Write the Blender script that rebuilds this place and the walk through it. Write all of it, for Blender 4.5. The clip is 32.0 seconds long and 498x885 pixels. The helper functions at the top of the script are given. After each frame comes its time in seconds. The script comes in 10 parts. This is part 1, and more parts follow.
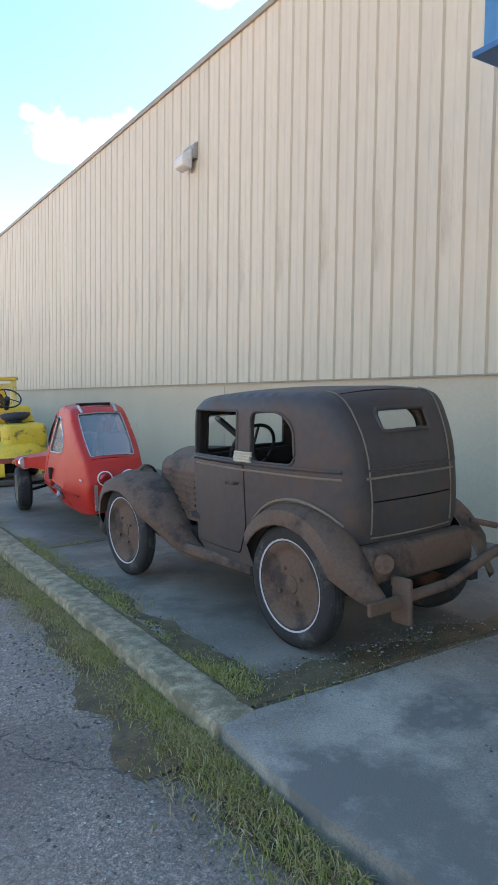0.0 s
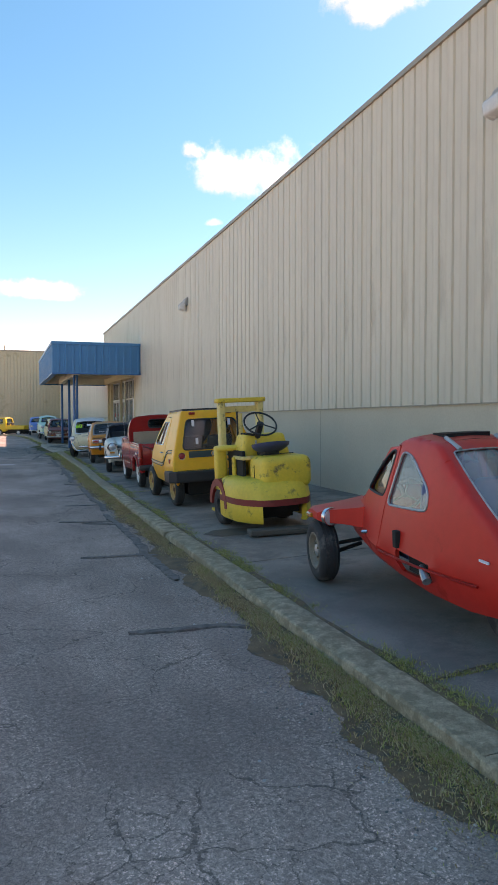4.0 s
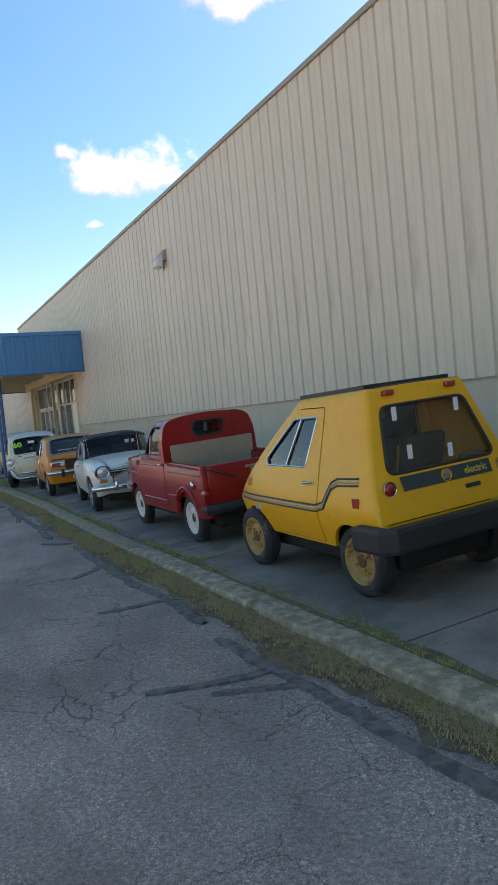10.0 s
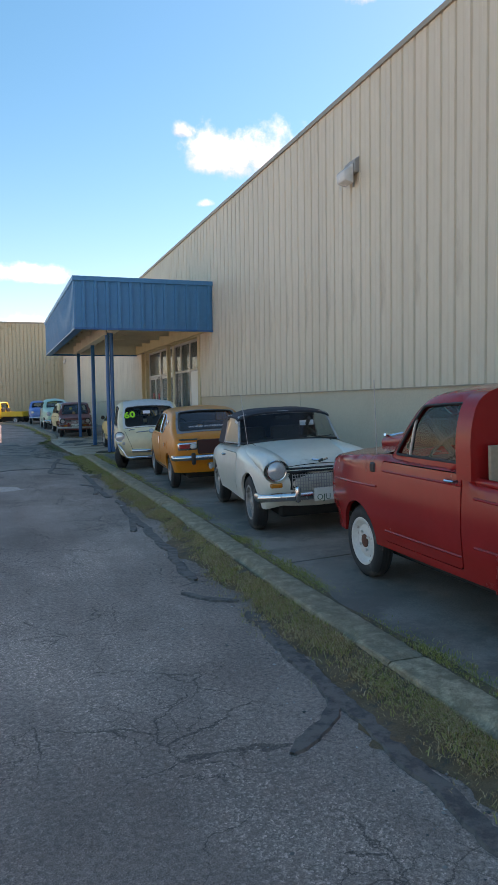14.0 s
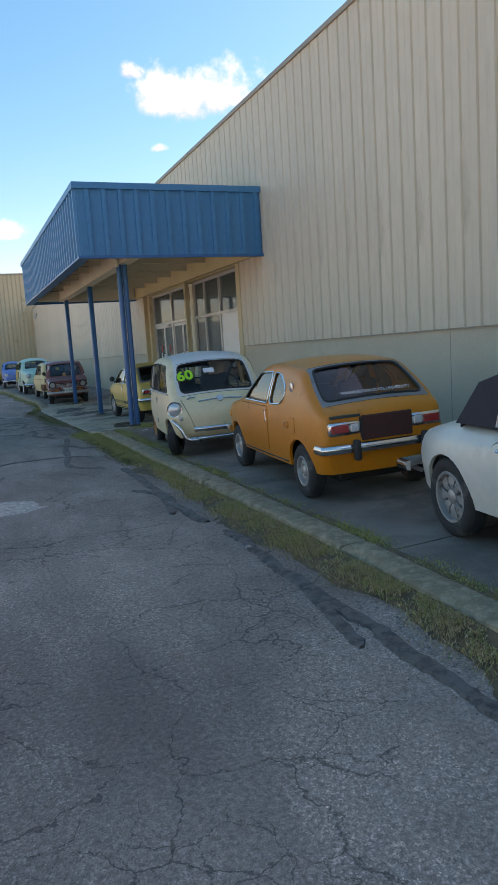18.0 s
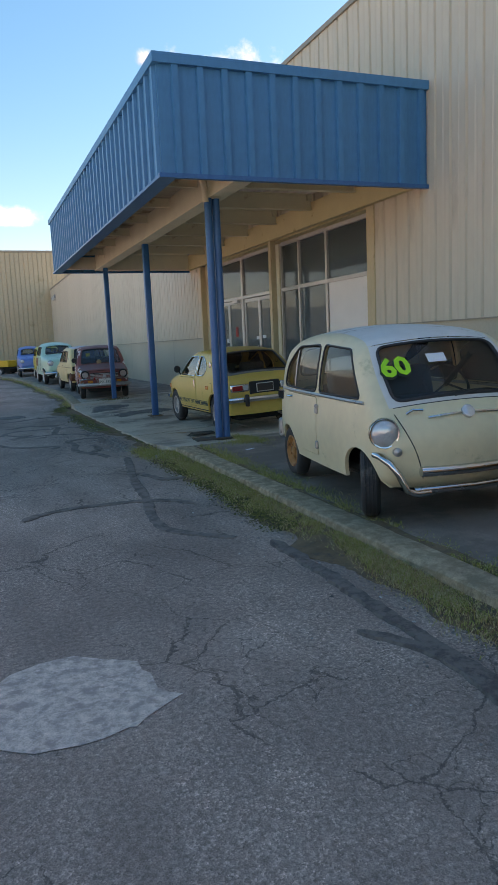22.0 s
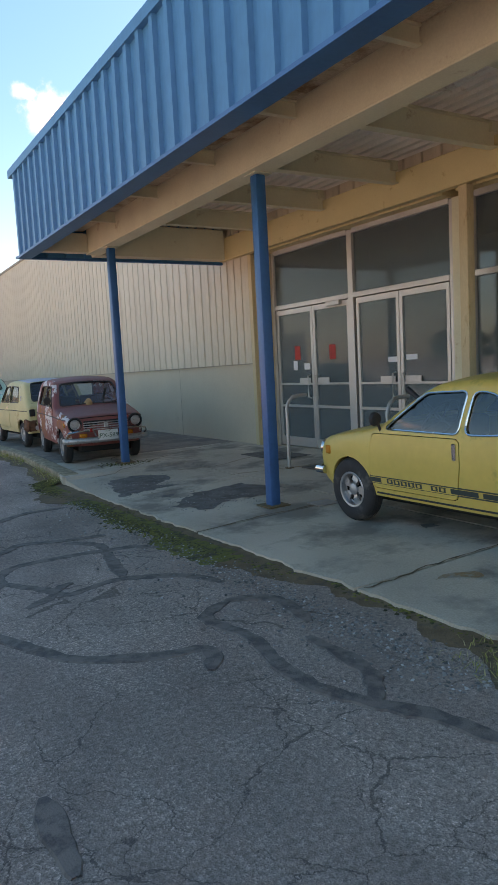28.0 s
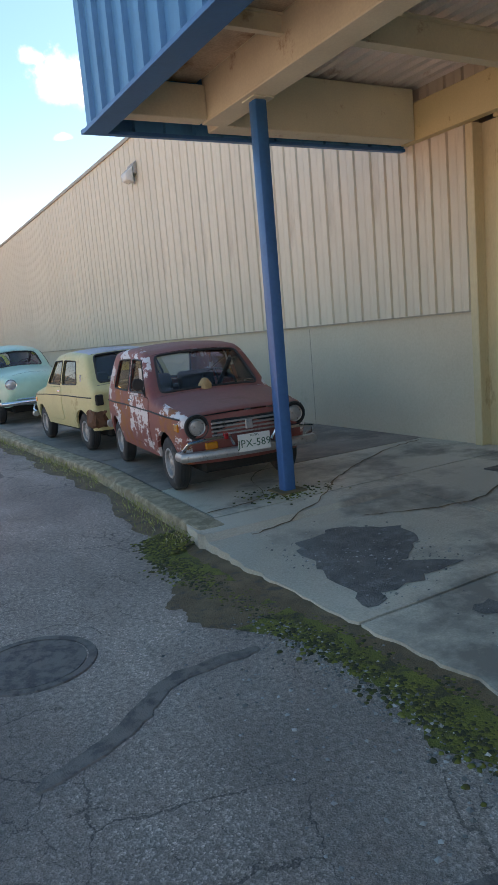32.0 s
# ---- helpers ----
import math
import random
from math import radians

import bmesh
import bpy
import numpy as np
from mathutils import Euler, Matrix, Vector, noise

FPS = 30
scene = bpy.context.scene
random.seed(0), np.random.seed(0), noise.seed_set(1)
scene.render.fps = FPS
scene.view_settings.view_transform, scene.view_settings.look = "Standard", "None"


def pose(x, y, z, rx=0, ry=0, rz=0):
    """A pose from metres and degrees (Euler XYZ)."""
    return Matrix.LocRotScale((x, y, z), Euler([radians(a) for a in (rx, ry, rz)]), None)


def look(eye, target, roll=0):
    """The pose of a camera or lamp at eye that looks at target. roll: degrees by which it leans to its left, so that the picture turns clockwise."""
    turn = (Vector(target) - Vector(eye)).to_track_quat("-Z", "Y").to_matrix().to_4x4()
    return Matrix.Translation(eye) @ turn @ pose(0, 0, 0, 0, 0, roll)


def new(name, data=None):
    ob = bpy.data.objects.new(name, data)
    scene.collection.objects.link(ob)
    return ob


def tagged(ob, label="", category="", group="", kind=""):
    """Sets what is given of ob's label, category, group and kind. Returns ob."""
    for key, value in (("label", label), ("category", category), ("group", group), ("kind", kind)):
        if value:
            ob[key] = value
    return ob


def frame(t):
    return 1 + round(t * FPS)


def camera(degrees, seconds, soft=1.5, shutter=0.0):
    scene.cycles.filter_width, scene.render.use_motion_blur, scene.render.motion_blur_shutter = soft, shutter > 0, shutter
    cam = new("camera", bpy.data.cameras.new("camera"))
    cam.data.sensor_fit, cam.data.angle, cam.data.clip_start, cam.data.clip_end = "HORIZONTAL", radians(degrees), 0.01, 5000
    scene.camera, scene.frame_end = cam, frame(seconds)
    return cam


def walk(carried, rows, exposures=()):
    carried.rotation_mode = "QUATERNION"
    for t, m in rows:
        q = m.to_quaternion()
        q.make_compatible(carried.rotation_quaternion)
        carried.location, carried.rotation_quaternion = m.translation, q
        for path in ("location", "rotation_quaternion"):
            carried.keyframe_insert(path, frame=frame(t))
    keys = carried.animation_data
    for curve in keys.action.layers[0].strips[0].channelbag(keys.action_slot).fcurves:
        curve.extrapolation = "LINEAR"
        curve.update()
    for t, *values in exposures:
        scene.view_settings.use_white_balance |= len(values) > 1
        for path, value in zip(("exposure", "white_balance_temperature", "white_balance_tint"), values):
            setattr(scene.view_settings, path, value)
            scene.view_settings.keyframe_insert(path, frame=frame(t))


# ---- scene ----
cam = camera(39.01, 32.0, 1.0)
PATH = [
    (0, (-0.009, -5.995, 1.519), (1.045, -4.300, 1.393), 0.7),
    (0.5, (-0.008, -5.537, 1.535), (1.134, -3.895, 1.496), 0.6),
    (1, (-0.044, -5.152, 1.546), (1.086, -3.503, 1.486), 1.6),
    (1.5, (-0.054, -4.714, 1.522), (0.968, -3.005, 1.329), -0.3),
    (2, (-0.089, -4.164, 1.552), (0.808, -2.381, 1.422), 2.3),
    (2.5, (-0.217, -3.588, 1.518), (0.615, -1.773, 1.404), 0.7),
    (3, (-0.273, -3.205, 1.554), (0.515, -1.367, 1.557), -2.0),
    (3.5, (-0.391, -3.089, 1.561), (0.253, -1.196, 1.523), -0.7),
    (5.5, (-0.608, -1.463, 1.512), (0.200, 0.363, 1.391), 1.4),
    (6, (-0.735, -0.878, 1.499), (0.153, 0.912, 1.412), -1.1),
    (6.5, (-0.708, -0.372, 1.558), (0.133, 1.434, 1.377), -1.7),
    (7, (-0.842, 0.309, 1.565), (-0.065, 2.147, 1.427), -2.6),
    (7.5, (-0.927, 0.875, 1.569), (-0.025, 2.654, 1.426), -0.1),
    (8, (-0.856, 1.549, 1.573), (-0.013, 3.355, 1.410), -3.6),
    (8.5, (-0.935, 2.180, 1.569), (-0.050, 3.962, 1.362), 0.5),
    (9, (-0.914, 2.785, 1.590), (-0.071, 4.594, 1.464), -0.6),
    (9.5, (-0.954, 3.405, 1.596), (-0.088, 5.203, 1.470), -3.7),
    (10, (-0.853, 3.907, 1.591), (0.055, 5.687, 1.496), -5.5),
    (10.5, (-0.800, 4.490, 1.564), (-0.013, 6.320, 1.389), -5.7),
    (11, (-0.740, 5.005, 1.555), (0.120, 6.798, 1.343), -1.7),
    (11.5, (-0.549, 5.605, 1.577), (0.259, 7.427, 1.409), -2.5),
    (12, (-0.472, 6.222, 1.573), (0.294, 8.058, 1.368), -1.8),
    (12.5, (-0.373, 6.825, 1.562), (0.250, 8.721, 1.432), -1.6),
    (13, (-0.441, 7.389, 1.565), (0.213, 9.266, 1.352), 1.6),
    (13.5, (-0.408, 7.956, 1.521), (0.268, 9.831, 1.354), -1.9),
    (14, (-0.448, 8.565, 1.521), (0.224, 10.445, 1.397), -0.8),
    (14.5, (-0.450, 9.127, 1.509), (0.247, 10.991, 1.311), -2.5),
    (15, (-0.499, 9.723, 1.513), (0.170, 11.602, 1.371), -2.7),
    (15.5, (-0.588, 10.293, 1.538), (0.072, 12.172, 1.356), -1.3),
    (17.5, (-0.739, 13.046, 1.580), (-0.020, 14.897, 1.346), -2.7),
    (18, (-0.765, 13.614, 1.568), (-0.025, 15.452, 1.298), -3.7),
    (18.5, (-0.814, 14.209, 1.567), (-0.134, 16.077, 1.349), -0.4),
    (19, (-0.689, 14.903, 1.553), (-0.052, 16.789, 1.358), -1.3),
    (19.5, (-0.709, 15.531, 1.531), (-0.147, 17.440, 1.333), -0.0),
    (20, (-0.709, 16.057, 1.523), (-0.104, 17.951, 1.308), -1.2),
    (20.5, (-0.759, 16.711, 1.507), (-0.246, 18.640, 1.372), -0.8),
    (21, (-0.796, 17.341, 1.485), (-0.215, 19.248, 1.327), -1.2),
    (21.5, (-0.803, 18.029, 1.472), (-0.225, 19.937, 1.308), -0.6),
    (22, (-0.740, 18.614, 1.472), (-0.023, 20.458, 1.181), -2.5),
    (22.5, (-0.733, 19.309, 1.476), (-0.074, 21.189, 1.296), -1.5),
    (23, (-0.714, 19.925, 1.475), (-0.033, 21.798, 1.304), -2.8),
    (23.5, (-0.690, 20.638, 1.497), (-0.115, 22.541, 1.287), -1.8),
    (24, (-0.756, 21.326, 1.527), (-0.078, 23.190, 1.275), -2.2),
    (24.5, (-0.733, 21.871, 1.543), (-0.028, 23.740, 1.433), -2.7),
    (25, (-0.798, 22.531, 1.542), (-0.056, 24.387, 1.493), -2.4),
    (25.5, (-0.895, 23.153, 1.543), (-0.156, 25.002, 1.365), 0.6),
    (27.5, (-1.207, 25.501, 1.466), (-0.245, 27.221, 1.122), -3.7),
    (28, (-1.236, 26.121, 1.486), (-0.225, 27.834, 1.273), -3.0),
    (28.5, (-1.185, 26.796, 1.516), (-0.156, 28.495, 1.281), -0.8),
    (29, (-1.156, 27.352, 1.547), (-0.240, 29.127, 1.454), 0.3),
    (29.5, (-1.137, 28.069, 1.574), (-0.210, 29.831, 1.381), 0.7),
    (30, (-0.930, 28.610, 1.584), (0.008, 30.371, 1.435), -0.7),
    (30.5, (-0.735, 29.212, 1.581), (0.165, 30.989, 1.399), -2.5),
    (31, (-0.706, 29.858, 1.566), (0.268, 31.589, 1.326), -5.6),
    (31.5, (-0.678, 30.613, 1.552), (0.243, 32.367, 1.274), -6.8),
    (32, (-0.570, 31.176, 1.521), (0.374, 32.911, 1.212), -4.9),
]
walk(cam, [(t, look(eye, target, roll)) for t, eye, target, roll in PATH], [(0, 1.80, 9350, 42), (1.6, 1.58, 9200, 42), (3.5, 1.2, 9000, 39), (9, 1.02, 8900, 37), (15, 1.0, 8750, 36), (21, 1.0, 8900, 38), (25.5, 1.2, 9500, 42), (28, 1.33, 10000, 43), (32, 1.46, 9900, 44)])

# ---- light ----
SUN_DIR = Vector((0.93, 0.25, 1.0)).normalized()
world = bpy.data.worlds.new("world")
scene.world = world
world.use_nodes = True
wn = world.node_tree.nodes
sky = wn.new("ShaderNodeTexSky")
sky.sky_type = "NISHITA"
sky.sun_disc = False
sky.sun_elevation = math.asin(SUN_DIR.z)
sky.sun_rotation = math.atan2(SUN_DIR.x, SUN_DIR.y)
sky.air_density, sky.dust_density, sky.ozone_density = 1.0, 0.6, 3.0
wl = world.node_tree.links
sky_tone = wn.new("ShaderNodeHueSaturation")
sky_tone.inputs["Hue"].default_value, sky_tone.inputs["Saturation"].default_value = 0.481, 1.34
wl.new(sky.outputs[0], sky_tone.inputs["Color"])
sky_way = wn.new("ShaderNodeTexCoord").outputs["Generated"]
puff = wn.new("ShaderNodeTexNoise")
puff.inputs["Scale"].default_value, puff.inputs["Detail"].default_value, puff.inputs["Roughness"].default_value = 19, 10, 0.6
wl.new(sky_way, puff.inputs["Vector"])


def wmath(op, a, b=None, c=None):
    nd = wn.new("ShaderNodeMath")
    nd.operation = op
    for k, v in enumerate((a, b, c)):
        if isinstance(v, (int, float)):
            nd.inputs[k].default_value = v
        elif v is not None:
            wl.new(v, nd.inputs[k])
    return nd.outputs[0]


def wdot(v):
    nd = wn.new("ShaderNodeVectorMath")
    nd.operation = "DOT_PRODUCT"
    wl.new(sky_way, nd.inputs[0])
    nd.inputs[1].default_value = v
    return nd.outputs["Value"]


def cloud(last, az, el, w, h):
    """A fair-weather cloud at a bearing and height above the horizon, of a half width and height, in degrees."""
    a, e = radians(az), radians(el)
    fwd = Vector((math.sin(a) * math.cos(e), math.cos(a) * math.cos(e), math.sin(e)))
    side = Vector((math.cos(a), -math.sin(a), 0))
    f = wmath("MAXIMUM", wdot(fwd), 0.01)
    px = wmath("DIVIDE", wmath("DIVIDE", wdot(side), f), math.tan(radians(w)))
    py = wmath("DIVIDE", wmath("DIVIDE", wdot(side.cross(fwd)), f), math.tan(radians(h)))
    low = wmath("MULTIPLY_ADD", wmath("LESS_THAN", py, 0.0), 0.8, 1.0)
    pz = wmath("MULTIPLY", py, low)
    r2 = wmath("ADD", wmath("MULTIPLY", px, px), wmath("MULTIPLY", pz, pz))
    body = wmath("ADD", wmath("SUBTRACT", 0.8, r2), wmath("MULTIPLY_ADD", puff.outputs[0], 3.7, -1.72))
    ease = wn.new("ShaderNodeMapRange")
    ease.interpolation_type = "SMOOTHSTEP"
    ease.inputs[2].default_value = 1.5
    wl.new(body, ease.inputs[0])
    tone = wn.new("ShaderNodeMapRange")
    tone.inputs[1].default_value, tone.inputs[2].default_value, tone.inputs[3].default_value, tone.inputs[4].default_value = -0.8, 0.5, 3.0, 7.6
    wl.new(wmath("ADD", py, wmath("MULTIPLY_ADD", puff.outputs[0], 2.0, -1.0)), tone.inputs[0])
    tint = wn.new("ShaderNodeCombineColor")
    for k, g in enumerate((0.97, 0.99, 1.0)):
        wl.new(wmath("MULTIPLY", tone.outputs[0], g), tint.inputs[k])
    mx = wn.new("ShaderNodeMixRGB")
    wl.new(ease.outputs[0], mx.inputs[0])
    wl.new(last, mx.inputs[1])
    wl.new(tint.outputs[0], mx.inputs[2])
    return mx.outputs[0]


sky_end = sky_tone.outputs[0]
# The last eight rows are unseen clouds, added to whiten the sky's fill light.
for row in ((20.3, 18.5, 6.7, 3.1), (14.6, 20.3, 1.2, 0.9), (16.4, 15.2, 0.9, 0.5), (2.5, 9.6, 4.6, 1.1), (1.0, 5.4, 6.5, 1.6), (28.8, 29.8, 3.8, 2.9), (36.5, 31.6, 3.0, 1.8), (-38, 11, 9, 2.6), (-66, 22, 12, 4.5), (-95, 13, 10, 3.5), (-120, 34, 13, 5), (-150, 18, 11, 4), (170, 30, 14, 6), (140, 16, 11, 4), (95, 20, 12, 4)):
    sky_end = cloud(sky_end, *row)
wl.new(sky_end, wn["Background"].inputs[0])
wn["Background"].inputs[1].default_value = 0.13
sun_data = bpy.data.lights.new("sun", "SUN")
sun_data.energy, sun_data.angle, sun_data.color = 4.6, radians(0.5), (1.0, 0.995, 0.93)
sun = new("sun", sun_data)
sun.matrix_world = look(SUN_DIR * 60, (0, 0, 0))


# ---- materials ----
def mat(name, color, rough=0.6, metal=0.0, vary=0.12, scale=6.0, fine=60.0, bump=0.15, dirt=None, dirt_amt=0.0, dirt_scale=2.5, random_amt=0.0, coat=0.0, stretch=(1, 1, 1), bump_dist=0.004, spec=0.5):
    """Principled surface with tone variation at two scales, optional dirt of its own colour, fine relief."""
    m = bpy.data.materials.new(name)
    m.use_nodes = True
    n, l = m.node_tree.nodes, m.node_tree.links
    b = n["Principled BSDF"]
    b.inputs["Metallic"].default_value = metal
    b.inputs["Coat Weight"].default_value = coat
    b.inputs["Coat Roughness"].default_value = 0.12
    b.inputs["Specular IOR Level"].default_value = spec
    tc = n.new("ShaderNodeTexCoord")
    mp = n.new("ShaderNodeMapping")
    mp.inputs["Scale"].default_value = stretch
    l.new(tc.outputs["Object"], mp.inputs[0])
    big, small = n.new("ShaderNodeTexNoise"), n.new("ShaderNodeTexNoise")
    for t, s, d in ((big, scale, 5), (small, fine, 3)):
        t.inputs["Scale"].default_value, t.inputs["Detail"].default_value = s, d
        l.new(mp.outputs[0], t.inputs["Vector"])
    add = n.new("ShaderNodeMath")
    add.operation = "MULTIPLY_ADD"
    l.new(big.outputs[0], add.inputs[0])
    add.inputs[1].default_value = 1.4
    l.new(small.outputs[0], add.inputs[2])
    mr = n.new("ShaderNodeMapRange")
    mr.inputs[1].default_value, mr.inputs[2].default_value = 0.75, 1.65
    mr.inputs[3].default_value, mr.inputs[4].default_value = 1 - vary, 1 + vary
    l.new(add.outputs[0], mr.inputs[0])
    last = mr.outputs[0]
    if random_amt:
        oi = n.new("ShaderNodeObjectInfo")
        rr = n.new("ShaderNodeMapRange")
        rr.inputs[3].default_value, rr.inputs[4].default_value = 1 - random_amt, 1 + random_amt
        l.new(oi.outputs["Random"], rr.inputs[0])
        mu = n.new("ShaderNodeMath")
        mu.operation = "MULTIPLY"
        l.new(last, mu.inputs[0])
        l.new(rr.outputs[0], mu.inputs[1])
        last = mu.outputs[0]
    hsv = n.new("ShaderNodeHueSaturation")
    hsv.inputs["Color"].default_value = (*color, 1)
    l.new(last, hsv.inputs["Value"])
    col = hsv.outputs[0]
    if dirt:
        dn = n.new("ShaderNodeTexNoise")
        dn.inputs["Scale"].default_value, dn.inputs["Detail"].default_value, dn.inputs["Roughness"].default_value = dirt_scale, 8, 0.68
        l.new(mp.outputs[0], dn.inputs["Vector"])
        dr = n.new("ShaderNodeValToRGB")
        e = 0.72 - 0.42 * dirt_amt
        dr.color_ramp.elements[0].position, dr.color_ramp.elements[1].position = e - 0.06, e + 0.06
        l.new(dn.outputs[0], dr.inputs[0])
        mx = n.new("ShaderNodeMixRGB")
        l.new(dr.outputs[0], mx.inputs[0])
        l.new(col, mx.inputs[1])
        mx.inputs[2].default_value = (*dirt, 1)
        col = mx.outputs[0]
        ro = n.new("ShaderNodeMapRange")
        ro.inputs[3].default_value, ro.inputs[4].default_value = rough, max(rough, 0.75)
        l.new(dr.outputs[0], ro.inputs[0])
        l.new(ro.outputs[0], b.inputs["Roughness"])
    else:
        rg = n.new("ShaderNodeMapRange")
        rg.inputs[3].default_value, rg.inputs[4].default_value = max(rough - 0.08, 0.02), min(rough + 0.08, 1)
        l.new(big.outputs[0], rg.inputs[0])
        l.new(rg.outputs[0], b.inputs["Roughness"])
    l.new(col, b.inputs["Base Color"])
    if bump:
        bp = n.new("ShaderNodeBump")
        bp.inputs["Strength"].default_value, bp.inputs["Distance"].default_value = bump, bump_dist
        l.new(add.outputs[0], bp.inputs["Height"])
        l.new(bp.outputs[0], b.inputs["Normal"])
    return m


def glass_mat(name, tint, gloss=0.06, film_amt=0.0):
    """Thin window glass: tinted see-through plus a mirror layer that grows at a slant."""
    m = bpy.data.materials.new(name)
    m.use_nodes = True
    n, l = m.node_tree.nodes, m.node_tree.links
    n.remove(n["Principled BSDF"])
    tr, gl, mx, fr, ad = (n.new("ShaderNode" + k) for k in ("BsdfTransparent", "BsdfGlossy", "MixShader", "Fresnel", "Math"))
    tr.inputs[0].default_value = (*tint, 1)
    gl.inputs["Roughness"].default_value = 0.02
    fr.inputs[0].default_value = 1.5
    ad.inputs[1].default_value = gloss
    ad.use_clamp = True
    l.new(fr.outputs[0], ad.inputs[0])
    l.new(ad.outputs[0], mx.inputs[0])
    l.new(tr.outputs[0], mx.inputs[1])
    l.new(gl.outputs[0], mx.inputs[2])
    if film_amt:
        # Bluish grey diffuse layer mixed over the pane, slightly uneven by noise.
        film, mx2 = n.new("ShaderNodeBsdfDiffuse"), n.new("ShaderNodeMixShader")
        film.inputs[0].default_value = (0.38, 0.47, 0.48, 1)
        nz, rg = n.new("ShaderNodeTexNoise"), n.new("ShaderNodeMapRange")
        nz.inputs["Scale"].default_value, nz.inputs["Detail"].default_value = 1.6, 6
        rg.inputs[1].default_value, rg.inputs[2].default_value = 0.3, 0.7
        rg.inputs[3].default_value, rg.inputs[4].default_value = film_amt * 0.85, film_amt * 1.15
        l.new(n.new("ShaderNodeTexCoord").outputs["Object"], nz.inputs["Vector"])
        l.new(nz.outputs[0], rg.inputs[0])
        l.new(rg.outputs[0], mx2.inputs[0])
        l.new(mx.outputs[0], mx2.inputs[1])
        l.new(film.outputs[0], mx2.inputs[2])
        mx = mx2
    l.new(mx.outputs[0], n["Material Output"].inputs[0])
    return m


M = {}
M["siding"] = mat("siding", (0.60, 0.53, 0.41), 0.5, vary=0.07, scale=0.7, fine=9, bump=0.05, dirt=(0.42, 0.36, 0.27), dirt_amt=0.12, dirt_scale=0.9, random_amt=0.03, stretch=(1, 1, 0.3))
M["siding_far"] = mat("siding_far", (0.50, 0.42, 0.28), 0.55, vary=0.1, scale=0.5, fine=8, bump=0.05, dirt=(0.36, 0.29, 0.17), dirt_amt=0.2, dirt_scale=0.5)
M["block"] = mat("block", (0.55, 0.47, 0.355), 0.8, vary=0.1, scale=0.8, fine=40, bump=0.3, dirt=(0.44, 0.37, 0.27), dirt_amt=0.08, dirt_scale=0.8)
M["trim"] = mat("trim", (0.30, 0.27, 0.21), 0.5, vary=0.1, scale=3)
M["blue"] = mat("blue", (0.016, 0.205, 0.39), 0.42, vary=0.14, scale=1.2, fine=20, bump=0.05, dirt=(0.05, 0.19, 0.30), dirt_amt=0.16, dirt_scale=1.5, stretch=(1, 1, 0.4), random_amt=0.04)
M["blue_post"] = mat("blue_post", (0.008, 0.125, 0.30), 0.38, vary=0.15, scale=3, fine=30, dirt=(0.15, 0.2, 0.28), dirt_amt=0.04, dirt_scale=14)
M["beam"] = mat("beam", (0.61, 0.59, 0.425), 0.6, vary=0.1, scale=2, dirt=(0.34, 0.22, 0.11), dirt_amt=0.10, dirt_scale=3)
M["beam_yellow"] = mat("beam_yellow", (0.57, 0.475, 0.25), 0.55, vary=0.08, scale=2, dirt=(0.28, 0.17, 0.07), dirt_amt=0.12, dirt_scale=5)
M["deck"] = mat("deck", (0.76, 0.73, 0.66), 0.6, vary=0.12, scale=2, dirt=(0.34, 0.20, 0.10), dirt_amt=0.12, dirt_scale=2)
M["pilaster"] = mat("pilaster", (0.56, 0.46, 0.28), 0.55, vary=0.12, scale=2, dirt=(0.30, 0.19, 0.09), dirt_amt=0.12, dirt_scale=5, stretch=(1, 1, 0.3))
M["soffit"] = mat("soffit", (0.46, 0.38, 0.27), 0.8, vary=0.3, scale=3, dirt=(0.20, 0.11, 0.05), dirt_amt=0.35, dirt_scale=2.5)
M["rust_wood"] = mat("rust_wood", (0.20, 0.12, 0.06), 0.8, vary=0.3, scale=3, stretch=(1, 0.2, 1))
M["alu"] = mat("alu", (0.50, 0.49, 0.47), 0.45, 0.6, vary=0.08, scale=4)
M["white_panel"] = mat("white_panel", (0.84, 0.84, 0.80), 0.6, vary=0.05, scale=2, dirt=(0.3, 0.26, 0.2), dirt_amt=0.03, dirt_scale=18)
M["concrete"] = mat("concrete", (0.53, 0.435, 0.345), 0.85, vary=0.3, scale=0.7, fine=90, bump=0.5, dirt=(0.25, 0.205, 0.168), dirt_amt=0.40, dirt_scale=1.0)
M["pad"] = mat("pad", (0.40, 0.345, 0.30), 0.9, vary=0.5, scale=2.2, fine=110, bump=0.9, dirt=(0.20, 0.185, 0.17), dirt_amt=0.5, dirt_scale=1.3)
M["slab_dark"] = mat("slab_dark", (0.275, 0.203, 0.168), 0.85, vary=0.5, scale=1.3, fine=110, bump=0.7, dirt=(0.19, 0.140, 0.115), dirt_amt=0.45, dirt_scale=1.6)
M["kerb"] = mat("kerb", (0.42, 0.308, 0.205), 0.92, vary=0.45, scale=14, fine=90, bump=1.0, dirt=(0.275, 0.20, 0.125), dirt_amt=0.5, dirt_scale=8, random_amt=0.12, bump_dist=0.012)
M["glass_store"] = glass_mat("glass_store", (0.52, 0.60, 0.62), -0.03, 0.16)
M["riser"] = mat("riser", (0.035, 0.035, 0.036), 0.6, vary=0.2, scale=6)
M["dark_in"] = mat("dark_in", (0.38, 0.37, 0.35), 0.8, vary=0.2, scale=1.0)


# ---- mesh helpers ----
def thing(name, label, category="", group="", kind="", at=(0, 0, 0), rz=0.0):
    ob = new(name)
    ob.empty_display_size = 0.1
    ob.matrix_world = pose(*at, 0, 0, rz)
    return tagged(ob, label, category, group, kind)


